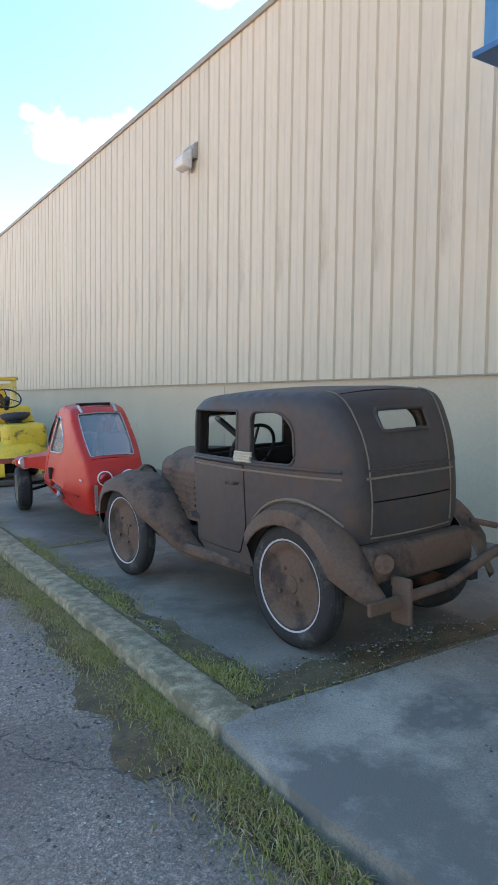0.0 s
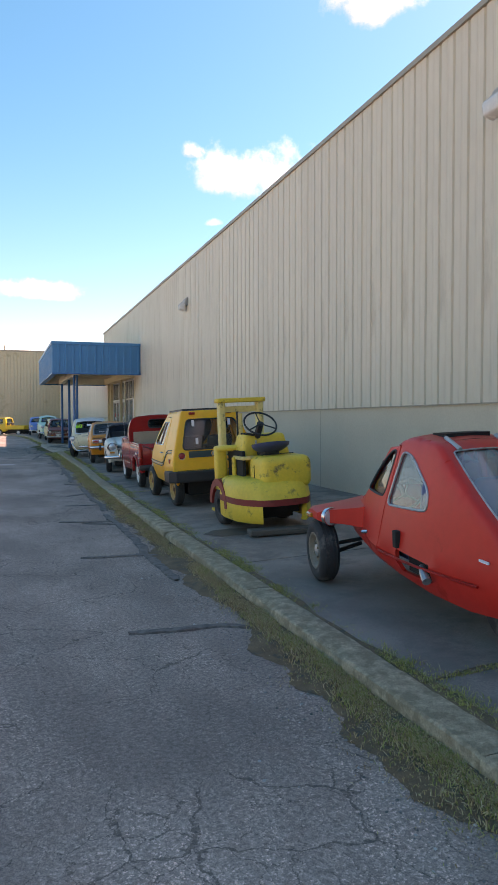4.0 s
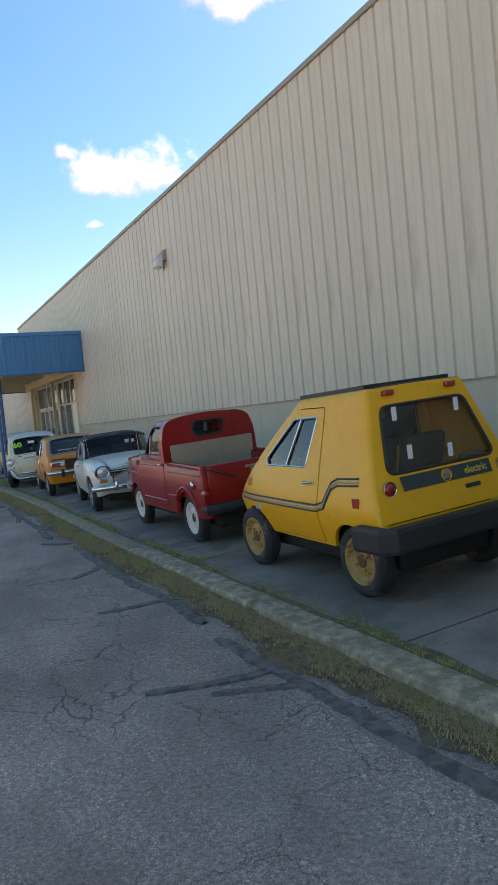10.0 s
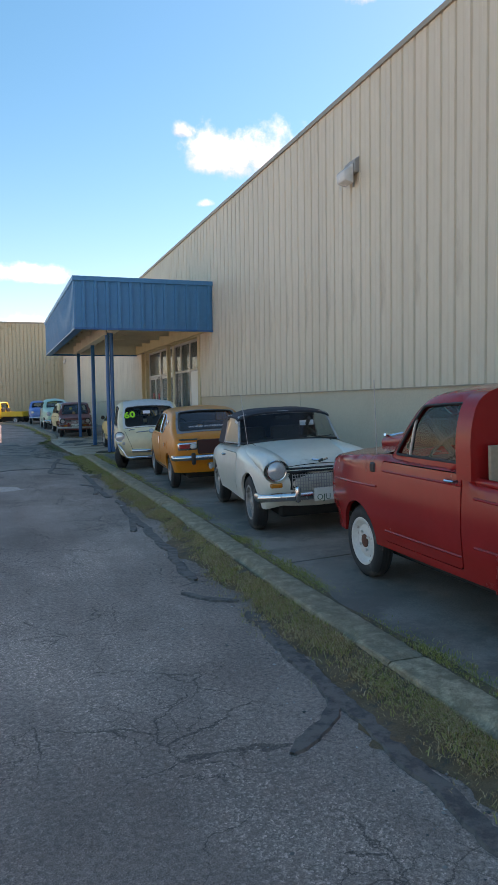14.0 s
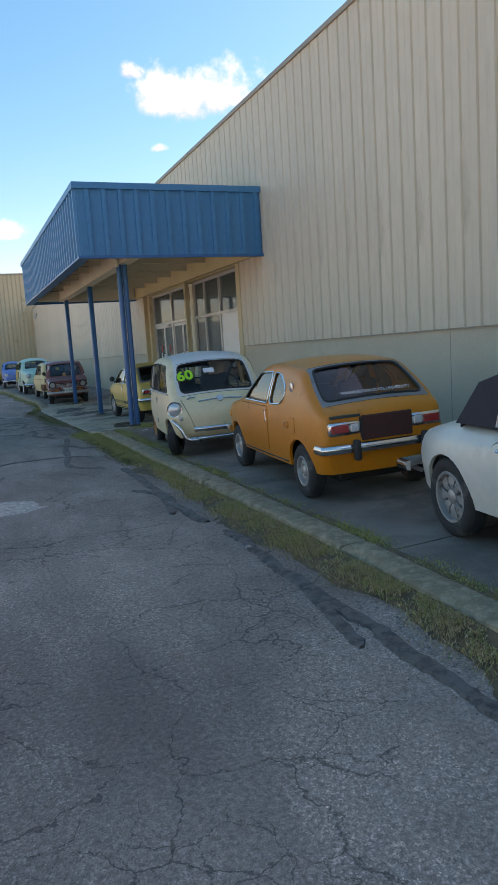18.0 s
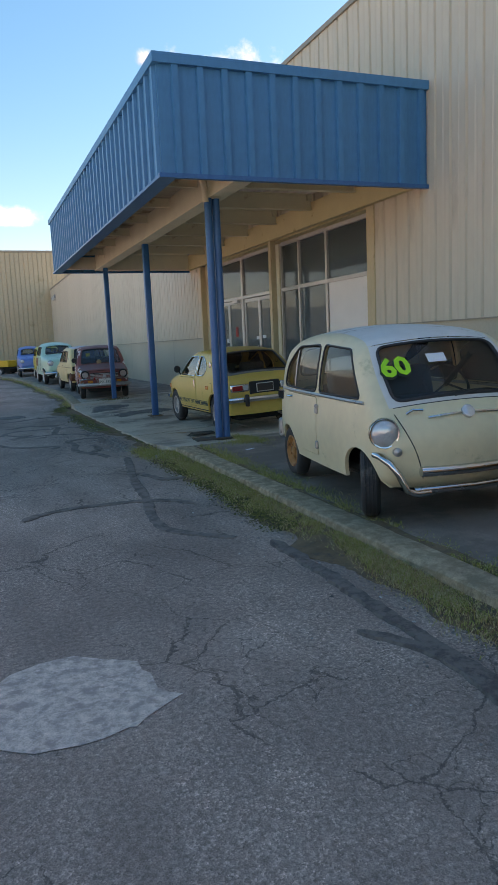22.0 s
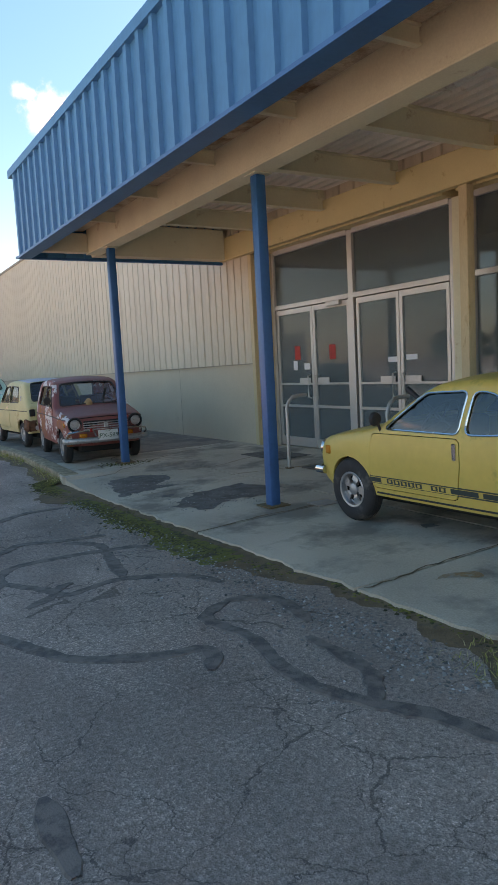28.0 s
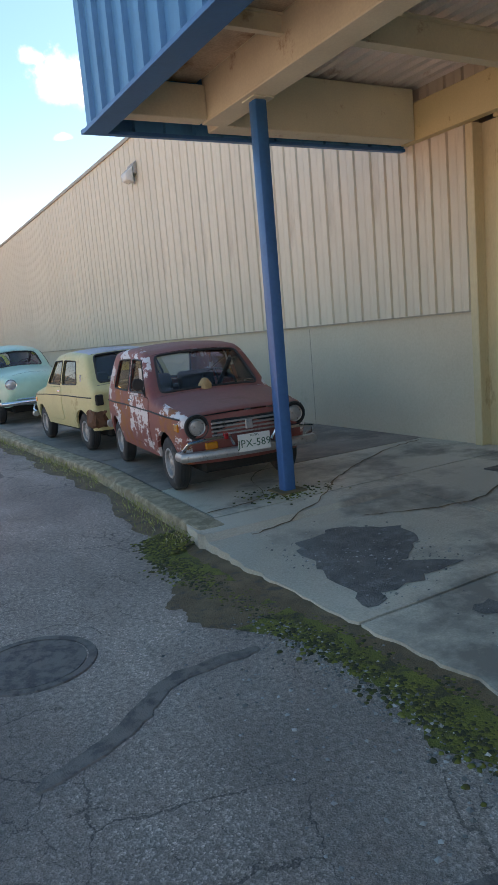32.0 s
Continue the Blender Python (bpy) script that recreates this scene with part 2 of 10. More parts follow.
def finish(name, bm, material, smooth=None):
    me = bpy.data.meshes.new(name)
    bmesh.ops.recalc_face_normals(bm, faces=bm.faces)
    if smooth is not None:
        for f in bm.faces:
            f.smooth = True
        for e in bm.edges:
            if len(e.link_faces) == 2 and e.calc_face_angle(0) > radians(smooth):
                e.smooth = False
    bm.to_mesh(me)
    bm.free()
    me.materials.append(material)
    return me


def part(name, bm, material, parent=None, label="", smooth=None, at=None):
    ob = new(name, finish(name, bm, material, smooth))
    if parent is not None:
        ob.parent = parent
    if at is not None:
        ob.matrix_basis = at
    return tagged(ob, label)


def single(name, bm, material, label, category="", group="", kind="", smooth=None, at=None):
    return tagged(part(name, bm, material, None, "", smooth, at), label, category, group, kind)


def shared(name, me, parent, m):
    ob = new(name, me)
    ob.parent = parent
    ob.matrix_basis = m
    return ob


def box(bm, x0, x1, y0, y1, z0, z1, bevel=0.0, seg=1):
    g = bmesh.ops.create_cube(bm, size=1, matrix=Matrix.Translation(((x0 + x1) / 2, (y0 + y1) / 2, (z0 + z1) / 2)) @ Matrix.Diagonal((x1 - x0, y1 - y0, z1 - z0, 1)))
    if bevel:
        es = list({e for v in g["verts"] for e in v.link_edges})
        bmesh.ops.bevel(bm, geom=es, offset=bevel, segments=seg, profile=0.5, affect="EDGES")
    return bm


def boxes(*rows, bevel=0.0):
    bm = bmesh.new()
    for r in rows:
        box(bm, *r, bevel=bevel)
    return bm


def grid(bm, fn, us, vs, close_u=False):
    """Faces over a lattice of fn(u, v)."""
    rows = [[bm.verts.new(fn(u, v)) for v in vs] for u in us]
    nu = len(us) if close_u else len(us) - 1
    for i in range(nu):
        a, b = rows[i], rows[(i + 1) % len(us)]
        for j in range(len(vs) - 1):
            bm.faces.new((a[j], b[j], b[j + 1], a[j + 1]))
    return rows


def tube(bm, pts, r, sides=8, closed=False, caps=True):
    """A round bar along points; r may be a function of the fraction along."""
    pts = [Vector(p) for p in pts]
    n = len(pts)
    rings = []
    for i, p in enumerate(pts):
        a = pts[(i - 1) % n] if (i or closed) else p
        b = pts[(i + 1) % n] if (i < n - 1 or closed) else p
        d = (b - a).normalized()
        s = d.cross(Vector((0, 0, 1)))
        s = s.normalized() if s.length > 1e-3 else Vector((1, 0, 0))
        u = s.cross(d).normalized()
        rr = r(i / max(n - 1, 1)) if callable(r) else r
        rings.append([bm.verts.new(p + rr * (math.cos(k * math.tau / sides) * s + math.sin(k * math.tau / sides) * u)) for k in range(sides)])
    for i in range(n if closed else n - 1):
        a, b = rings[i], rings[(i + 1) % n]
        for k in range(sides):
            bm.faces.new((a[k], a[(k + 1) % sides], b[(k + 1) % sides], b[k]))
    if caps and not closed:
        bm.faces.new(rings[0][::-1])
        bm.faces.new(rings[-1])
    return bm


def lathe(bm, prof, steps=32, m=None):
    """Turns (radius, along) about the x axis."""
    rings = []
    for k in range(steps):
        a = k * math.tau / steps
        rings.append([bm.verts.new((t, r * math.cos(a), r * math.sin(a))) for r, t in prof])
    for k in range(steps):
        a, b = rings[k], rings[(k + 1) % steps]
        for j in range(len(prof) - 1):
            bm.faces.new((a[j], a[j + 1], b[j + 1], b[j]))
    if m is not None:
        bmesh.ops.transform(bm, matrix=m, verts=[v for ring in rings for v in ring])
    return bm


# ---- ground ----
WALL = 5.07


def lean(y):
    """The building stands on ground that falls slowly along its length."""
    return -0.0055 * y


def kerb_x(y):
    return float(np.interp(y, (-30, 8, 14, 18, 27, 35.5, 39, 43.6, 48, 54, 58, 62), (1.41, 1.42, 1.47, 1.60, 1.64, 1.42, 1.62, 1.45, 1.40, 1.05, 0.3, -1.2)))


def pave_z(x, y):
    up = float(np.interp(y, (-30, 15, 30, 90), (0.15, 0.15, 0.03, 0.02)))
    base = 0.12 if not 27.4 < y < 35.6 else float(np.interp(y, (27.4, 28.6, 34.6, 36.0), (0.12, 0.03, 0.025, 0.10)))
    f = min(max((x - kerb_x(y) - 0.22) / 3.4, 0), 1)
    return base * (1 - f) + (0.12 + up) * f if x > kerb_x(y) + 0.2 else base



def asphalt_mat():
    """Old asphalt: stones in binder, worn pale tracks, long cracks and finer crazing."""
    m = bpy.data.materials.new("asphalt")
    m.use_nodes = True
    n, l = m.node_tree.nodes, m.node_tree.links
    b = n["Principled BSDF"]
    tc = n.new("ShaderNodeTexCoord")

    def tex(kind, scale, detail=None, rough=None, src=None, feature=None):
        t = n.new("ShaderNodeTex" + kind)
        t.inputs["Scale"].default_value = scale
        if detail is not None:
            t.inputs["Detail"].default_value = detail
        if rough is not None:
            t.inputs["Roughness"].default_value = rough
        if feature:
            t.feature = feature
        l.new(src or tc.outputs["Object"], t.inputs["Vector"])
        return t

    def span(v, a, b_, c, d):
        r = n.new("ShaderNodeMapRange")
        for k, q in enumerate((a, b_, c, d)):
            r.inputs[k + 1].default_value = q
        l.new(v, r.inputs[0])
        return r.outputs[0]

    def op(kind, a, b_):
        o = n.new("ShaderNodeMath")
        o.operation = kind
        for k, v in enumerate((a, b_)):
            if isinstance(v, (int, float)):
                o.inputs[k].default_value = v
            else:
                l.new(v, o.inputs[k])
        return o.outputs[0]

    along = n.new("ShaderNodeMapping")
    along.inputs["Scale"].default_value = (1.0, 0.35, 1.0)
    l.new(tc.outputs["Object"], along.inputs[0])
    worn = tex("Noise", 1.5, 7, 0.62, along.outputs[0])
    cloudy = tex("Noise", 0.5, 5, 0.55)
    grit = tex("Noise", 38, 4, 0.7)
    agg = tex("Voronoi", 120)
    fine = tex("Voronoi", 280)
    ramp = n.new("ShaderNodeValToRGB")
    ramp.color_ramp.elements[0].position, ramp.color_ramp.elements[0].color = 0.36, (0.336, 0.242, 0.204, 1)
    ramp.color_ramp.elements[1].position, ramp.color_ramp.elements[1].color = 0.66, (0.525, 0.378, 0.318, 1)
    l.new(cloudy.outputs[0], ramp.inputs[0])
    # Bare stones show where the binder has worn away.
    bare = span(worn.outputs[0], 0.40, 0.62, 0.15, 1.0)
    stone = op("MULTIPLY_ADD", op("MULTIPLY", span(agg.outputs["Color"], 0.55, 1.0, 0.0, 0.95), bare), 1.0)
    stone.node.inputs[2].default_value = 0.67
    binder = op("MULTIPLY", span(fine.outputs["Color"], 0.0, 1.0, 0.62, 1.38), span(grit.outputs[0], 0.3, 0.7, 0.62, 1.38))
    tone = op("MULTIPLY", op("MULTIPLY", stone, binder), span(worn.outputs[0], 0.3, 0.7, 0.88, 1.12))
    # Cracks: wandering lines, broken up, and a finer net beside them.
    wob = tex("Noise", 2.2, 8, 0.62)
    shift = n.new("ShaderNodeVectorMath")
    shift.operation = "MULTIPLY_ADD"
    l.new(wob.outputs["Color"], shift.inputs[0])
    shift.inputs[1].default_value = (0.42, 0.42, 0.0)
    l.new(tc.outputs["Object"], shift.inputs[2])
    where = tex("Noise", 0.8, 4, 0.6)
    long_c = tex("Voronoi", 1.5, feature="DISTANCE_TO_EDGE", src=shift.outputs[0])
    net_c = tex("Voronoi", 4.4, feature="DISTANCE_TO_EDGE", src=shift.outputs[0])
    c1 = op("LESS_THAN", long_c.outputs["Distance"], span(where.outputs[0], 0.42, 0.60, 0.0, 0.0085))
    c2 = op("LESS_THAN", net_c.outputs["Distance"], span(where.outputs[0], 0.48, 0.68, 0.0, 0.017))
    crack = op("MAXIMUM", c1, c2)
    hsv = n.new("ShaderNodeHueSaturation")
    l.new(ramp.outputs[0], hsv.inputs["Color"])
    l.new(op("MULTIPLY", tone, span(crack, 0, 1, 1.0, 0.5)), hsv.inputs["Value"])
    l.new(hsv.outputs[0], b.inputs["Base Color"])
    b.inputs["Roughness"].default_value = 0.88
    rise = op("MULTIPLY_ADD", crack, -3.0)
    l.new(op("ADD", agg.outputs["Distance"], grit.outputs[0]), rise.node.inputs[2])
    bp = n.new("ShaderNodeBump")
    bp.inputs["Strength"].default_value, bp.inputs["Distance"].default_value = 0.6, 0.005
    l.new(rise, bp.inputs["Height"])
    l.new(bp.outputs[0], b.inputs["Normal"])
    return m


M["asphalt"] = asphalt_mat()
bm = bmesh.new()
cuts = [-2500, -600, -150, -60] + list(range(-30, 80, 4)) + [150, 600, 2500]
grid(bm, lambda u, v: (u, v, 0.0), [-2500, -600, -150, -40, -12, -6, -3, 0, 3, 6, 12, 40, 150, 600, 2500], cuts)
single("ground", bm, M["asphalt"], "worn dark asphalt road with cracks and pale patches", "road", kind="structure")

# Unseen pale sheet, added so sunlit ground throws warm fill on the wall.
bm = bmesh.new()
grid(bm, lambda u, v: (u, v, 0.006), [-200, -60, -20, -9, -6.5], [-120, -40, 0, 20, 40, 60, 120])
lot = mat("lot", (0.43, 0.41, 0.37), 0.9, vary=0.15, scale=0.3, fine=40, bump=0.2, dirt=(0.22, 0.21, 0.19), dirt_amt=0.3, dirt_scale=0.4)
single("parking_lot", bm, lot, "unseen pale ground added to bounce sunlight onto the wall", "lot", kind="structure")

# Raised pavement between kerb and wall, laid in slabs with open joints.
pavement = thing("pavement", "dark concrete pavement slabs with weedy joints beside the wall", "pavement", kind="structure")


def ragged(y):
    """The crumbling road edge of the canopy pavement."""
    return kerb_x(y) - 0.02 + 0.05 * noise.noise((0, 2.3 * y, 0)) + 0.035 * noise.noise((5, 7.1 * y, 0)) + 0.02 * noise.noise((9, 21 * y, 0))


def slab(y0, y1, x0f, x1f, material, lift=0.0, gap=0.012):
    bm = bmesh.new()
    ny, nx = max(2, int((y1 - y0) / 0.06)) if x0f is ragged else max(2, int((y1 - y0) / 0.4)), 5

    def top(u, v):
        y = y0 + gap + (y1 - y0 - 2 * gap) * u
        a, b = x0f(y), x1f(y)
        x = a + gap + (b - a - 2 * gap) * v
        return x, y, pave_z(x, y) + lift

    us, vs = [i / ny for i in range(ny + 1)], [i / nx for i in range(nx + 1)]
    rows = grid(bm, top, us, vs)
    rim = [r[0] for r in rows] + rows[-1][1:] + [r[-1] for r in rows[::-1][1:]] + rows[0][1:-1][::-1]
    low = [bm.verts.new((v.co.x, v.co.y, v.co.z - 0.12)) for v in rim]
    for i in range(len(rim)):
        j = (i + 1) % len(rim)
        bm.faces.new((rim[i], rim[j], low[j], low[i]))
    return part("slab", bm, material, pavement)


joints = [-22.0, -17, -12, -7.5, -3.4, 0.35, 3.6, 7.2, 10.4, 14.0, 17.6, 21.2, 24.6, 27.4]
for a, b in zip(joints, joints[1:]):
    slab(a, b, (lambda y: 1.43 + 0.05 * math.sin(3.1 * y) * math.sin(7.3 * y)) if b <= -3 else (lambda y: kerb_x(y) + 0.24), lambda y: WALL + 0.05, M["pad"] if b <= -3 else M["slab_dark"])

walk_y = [27.4, 29.6, 31.8, 33.9, 36.0]
for a, b in zip(walk_y, walk_y[1:]):
    slab(a, b, ragged, lambda y: 3.3, M["concrete"])
    slab(a, b, lambda y: 3.3, lambda y: 5.45, M["concrete"])
far_j = [36.0, 37.3, 39.5, 43, 46.5, 50, 54, 58, 63, 71.2]
for a, b in zip(far_j, far_j[1:]):
    slab(a, b, lambda y: kerb_x(y) + 0.24, lambda y: WALL + 0.05, M["concrete"] if b < 38 else M["slab_dark"])

# Kerb stones.
kerb = thing("kerb", "weathered concrete kerb with chipped mossy edges", "kerb", kind="structure")


def kerb_piece(y0, y1, k):
    """One poured length: rough arrises, knocked-off chips and sunken spots."""
    bm = bmesh.new()
    n = max(30, int((y1 - y0) / 0.04))
    prof = ((0.0, -0.05), (0.0, 0.05), (0.002, 0.095), (0.006, 0.116), (0.020, 0.127), (0.07, 0.130), (0.13, 0.131), (0.18, 0.130), (0.222, 0.128), (0.237, 0.118), (0.24, 0.09), (0.24, -0.05))

    def f(u, v):
        y = y0 + 0.006 + (y1 - y0 - 0.012) * u
        x, z = prof[v]
        if 0 < v < 11:
            q = Vector((6 * x, 9 * y, k))
            chip = max(noise.noise((y * 2.6, 3.1 * k, 1)) - 0.12, 0) * (1.0 if v in (2, 3, 4) else 0.35 if v in (1, 5) else 0.0)
            x += 0.004 * noise.noise(q * 1.3) + 0.003 * noise.noise(q * 5) + 0.075 * chip
            z += 0.003 * noise.noise(q * 1.7 + Vector((3, 3, 3))) + 0.003 * noise.noise(q * 6) - 0.085 * chip
            if u in (0, 1):
                z -= 0.008
        return kerb_x(y) + x, y, z

    rows = grid(bm, f, [i / n for i in range(n + 1)], range(len(prof)))
    bm.faces.new(rows[0])
    bm.faces.new(rows[-1][::-1])
    part("kerb_stone", bm, M["kerb"], kerb, smooth=24)


kerb_joints = [-3.45, -0.45, 2.6, 5.7, 8.7, 11.75, 14.75, 17.9, 21, 24.1, 27.4]
for k, (a, b) in enumerate(zip(kerb_joints, kerb_joints[1:])):
    kerb_piece(a, b, k)
for k in range(9):
    kerb_piece(35.75 + 3 * k, 38.75 + 3 * k, 40 + k)

# ---- long shed wall ----
wall = thing("wall_long", "tall beige ribbed metal siding over a painted block base", "wall", kind="structure")
RIB, PANEL = 0.305, 0.915


def siding_mesh(height, ribs=3, flip=1):
    bm = bmesh.new()
    ys, xs = [], []
    for i in range(ribs):
        o = i * RIB
        for y, x in ((0.0, -0.036), (0.014, -0.010), (0.040, -0.010), (0.054, -0.036), (0.128, -0.036), (0.142, -0.030), (0.176, -0.030), (0.190, -0.036)):
            ys.append(o + y)
            xs.append(x)
    ys.append(ribs * RIB)
    xs.append(-0.036)
    grid(bm, lambda u, v: (xs[u], ys[u], v), range(len(ys)), (0.0, height * 0.5, height))
    return finish("panel", bm, M["siding"])


TOP1, TOP2, SID = 6.53, 5.94, 1.745
tall, low = siding_mesh(TOP1 - SID), siding_mesh(TOP2 - SID)
END1 = 37.9


def siding_run(y0, y1, me):
    n = round((y1 - y0) / PANEL)
    step = (y1 - y0) / n
    for i in range(n):
        y = y0 + i * step
        shared("panel", me, wall, Matrix.Translation((WALL, y, SID + lean(y + step / 2))) @ Matrix.Diagonal((1, step / PANEL, 1, 1)))


siding_run(-20.4, 27.95, tall)
siding_run(36.45, END1, tall)
siding_run(END1, 71.0, low)
above = siding_mesh(TOP1 - SID - 1.9)
n = round((36.45 - 27.95) / PANEL)
for i in range(n):
    y = 27.95 + i * (36.45 - 27.95) / n
    shared("panel", above, wall, Matrix.Translation((WALL, y, SID + 1.9 + lean(y))) @ Matrix.Diagonal((1, (36.45 - 27.95) / n / PANEL, 1, 1)))


def sloped_box(bm, x0, x1, y0, y1, z0, z1, zl=True):
    g = box(bm, x0, x1, y0, y1, z0, z1)
    for v in list(bm.verts)[-8:]:
        v.co.z += lean(v.co.y)
    return g


def block_base(y0, y1):
    bm = bmesh.new()
    sloped_box(bm, WALL - 0.01, WALL + 0.2, y0, y1, -0.2, SID + 0.02)
    part("block_base", bm, M["block_wall"], wall, "painted concrete block base")


def block_mat():
    m = M["block"].copy()
    m.name = "block_wall"
    n, l = m.node_tree.nodes, m.node_tree.links
    tc = n.new("ShaderNodeTexCoord")
    sep, com = n.new("ShaderNodeSeparateXYZ"), n.new("ShaderNodeCombineXYZ")
    l.new(tc.outputs["Object"], sep.inputs[0])
    l.new(sep.outputs[1], com.inputs[0])
    l.new(sep.outputs[2], com.inputs[1])
    br = n.new("ShaderNodeTexBrick")
    br.inputs["Scale"].default_value = 1.0
    br.inputs["Brick Width"].default_value, br.inputs["Row Height"].default_value = 0.405, 0.203
    br.inputs["Mortar Size"].default_value, br.inputs["Mortar Smooth"].default_value = 0.004, 0.6
    l.new(com.outputs[0], br.inputs["Vector"])
    b2 = n.new("ShaderNodeBump")
    b2.invert = True
    b2.inputs["Strength"].default_value, b2.inputs["Distance"].default_value = 0.22, 0.004
    l.new(br.outputs["Fac"], b2.inputs["Height"])
    old = n["Principled BSDF"].inputs["Normal"].links[0].from_socket
    l.new(old, b2.inputs["Normal"])
    l.new(b2.outputs[0], n["Principled BSDF"].inputs["Normal"])
    return m


M["block_wall"] = block_mat()
block_base(-20.4, 27.95)
block_base(36.4, 71.0)
bm = bmesh.new()
for a, b, t in ((-20.4, END1, TOP1), (END1, 71.0, TOP2)):
    sloped_box(bm, WALL - 0.07, WALL + 0.1, a, b, t - 0.06, t + 0.015)
part("roof_trim", bm, M["trim"], wall, "narrow metal eave trim")
# Dark strip modelled in place of the shadow line below the siding edge.
bm = bmesh.new()
for a, b in ((-20.4, 27.95), (36.4, 71.0)):
    sloped_box(bm, WALL - 0.042, WALL - 0.012, a, b, SID - 0.012, SID + 0.004)
part("base_flashing", bm, M["trim"], wall, "thin dark strip drawn for the shadow line under the siding")
bm = bmesh.new()
for a, b, t in ((-20.4, END1, TOP1), (END1, 71.0, TOP2)):
    sloped_box(bm, WALL + 0.11, WALL + 40, a, b, t - 0.25, t - 0.02)
    sloped_box(bm, WALL + 0.2, WALL + 0.3, a, min(b, 27.9) if b == END1 else b, -0.1, t - 0.26)
part("roof", bm, M["trim"], wall, "low-pitched shed roof")
bm = boxes((WALL + 0.2, WALL + 0.3, 36.5, END1, -0.1, 6.1), (WALL + 0.4, WALL + 40, END1 - 0.2, END1, 5.2, 6.3), (WALL + 0.3, WALL + 40, -20.4, -20.2, -0.1, 6.6))
part("backing", bm, M["trim"], wall)

for y in (-9.3, -3.2, 2.84, 8.9, 14.95, 21.0, 39.47, 45.5, 51.6, 57.6):
    part("control_joint", boxes((WALL - 0.0125, WALL - 0.009, y - 0.005, y + 0.005, 0.05, SID + lean(y) - 0.04)), M["trim"], wall)

# ---- far building across the end ----
far = thing("wall_far", "tall tan ribbed metal end building with a flat roof", "building", kind="structure")
bm = bmesh.new()
xs, zs = [], []
x = WALL + 1.7
i = 0
while x > -2.75:
    for dx, dy in ((0.0, -0.036), (0.012, 0.0), (0.046, 0.0), (0.058, -0.036), (0.20, -0.036)):
        xs.append(max(x - dx, -2.75))
        zs.append(71.0 + dy)
    x -= RIB
grid(bm, lambda u, v: (xs[u], zs[u], v), range(len(xs)), (0.0, 4.0, 8.1))
part("siding", bm, M["siding_far"], far)
part("parapet_trim", boxes((-2.8, WALL + 1.75, 70.93, 71.1, 8.08, 8.22)), M["trim"], far)
part("body", boxes((-2.74, WALL + 1.69, 71.05, 95, -0.1, 8.05)), M["siding_far"], far)
part("vent_pipe", tube(bmesh.new(), ((-0.2, 72, 8.0), (-0.2, 72, 8.75)), 0.06), M["trim"], far)
bm = bmesh.new()
for i in range(60):
    box(bm, -2.9 - 0.3 * i - 0.29, -2.9 - 0.3 * i, 72.0, 72.06, 0, 3.9)
single("fence", bm, M["siding"], "tall tan board fence beyond the end building", "fence")

# ---- canopy over the shop entrance ----
CX0, CX1, CY0, CY1, CZ0, CZ1 = 1.475, 5.03, 26.64, 37.35, 3.34, 4.62
canopy = thing("canopy", "blue ribbed metal fascia canopy on steel posts", "canopy", kind="structure")


def fascia_panel_mesh(width, height):
    bm = bmesh.new()
    prof = ((0, 0), (0.52, 0), (0.555, -0.042), (0.80, -0.042), (0.835, 0), (1.0, 0))
    grid(bm, lambda u, v: (prof[u][0] * width, prof[u][1], v), range(6), (0, height / 2, height))
    return finish("fascia_panel", bm, M["blue"])


fp = fascia_panel_mesh(0.305, CZ1 - CZ0 - 0.1)
n = round((CX1 - CX0) / 0.305)
w = (CX1 - CX0) / n
for i in range(n):
    shared("fascia_panel", fp, canopy, Matrix.Translation((CX0 + i * w, CY0, CZ0)) @ Matrix.Diagonal((w / 0.305, 1, 1, 1)))
    shared("fascia_panel", fp, canopy, Matrix.Translation((CX0 + (i + 1) * w, CY1, CZ0)) @ Matrix.Rotation(math.pi, 4, "Z") @ Matrix.Diagonal((w / 0.305, 1, 1, 1)))
n = round((CY1 - CY0) / 0.305)
w = (CY1 - CY0) / n
for i in range(n):
    shared("fascia_panel", fp, canopy, Matrix.Translation((CX0, CY0 + (i + 1) * w, CZ0)) @ Matrix.Rotation(-math.pi / 2, 4, "Z") @ Matrix.Diagonal((w / 0.305, 1, 1, 1)))
bm = boxes((CX0 - 0.06, CX1, CY0 - 0.06, CY0 + 0.1, CZ1 - 0.1, CZ1 + 0.01), (CX0 - 0.06, CX0 + 0.1, CY0 + 0.1, CY1 - 0.1, CZ1 - 0.1, CZ1 + 0.01), (CX0 - 0.06, CX1, CY1 - 0.1, CY1 + 0.06, CZ1 - 0.1, CZ1 + 0.01))
part("cap_trim", bm, M["blue"], canopy)
bm = boxes((CX0 - 0.045, CX1, CY0 - 0.045, CY0 + 0.02, CZ0 - 0.03, CZ0 + 0.02), (CX0 - 0.045, CX0 + 0.16, CY0 + 0.02, CY1 - 0.02, CZ0 - 0.03, CZ0 + 0.003), (CX0 - 0.045, CX1, CY1 - 0.02, CY1 + 0.045, CZ0 - 0.02, CZ0 + 0.012))
part("drip_edge", bm, M["blue_post"], canopy)
part("canopy_roof", boxes((CX0 + 0.05, CX1, CY0 + 0.05, CY1 - 0.05, 4.28, 4.40)), M["trim"], canopy)


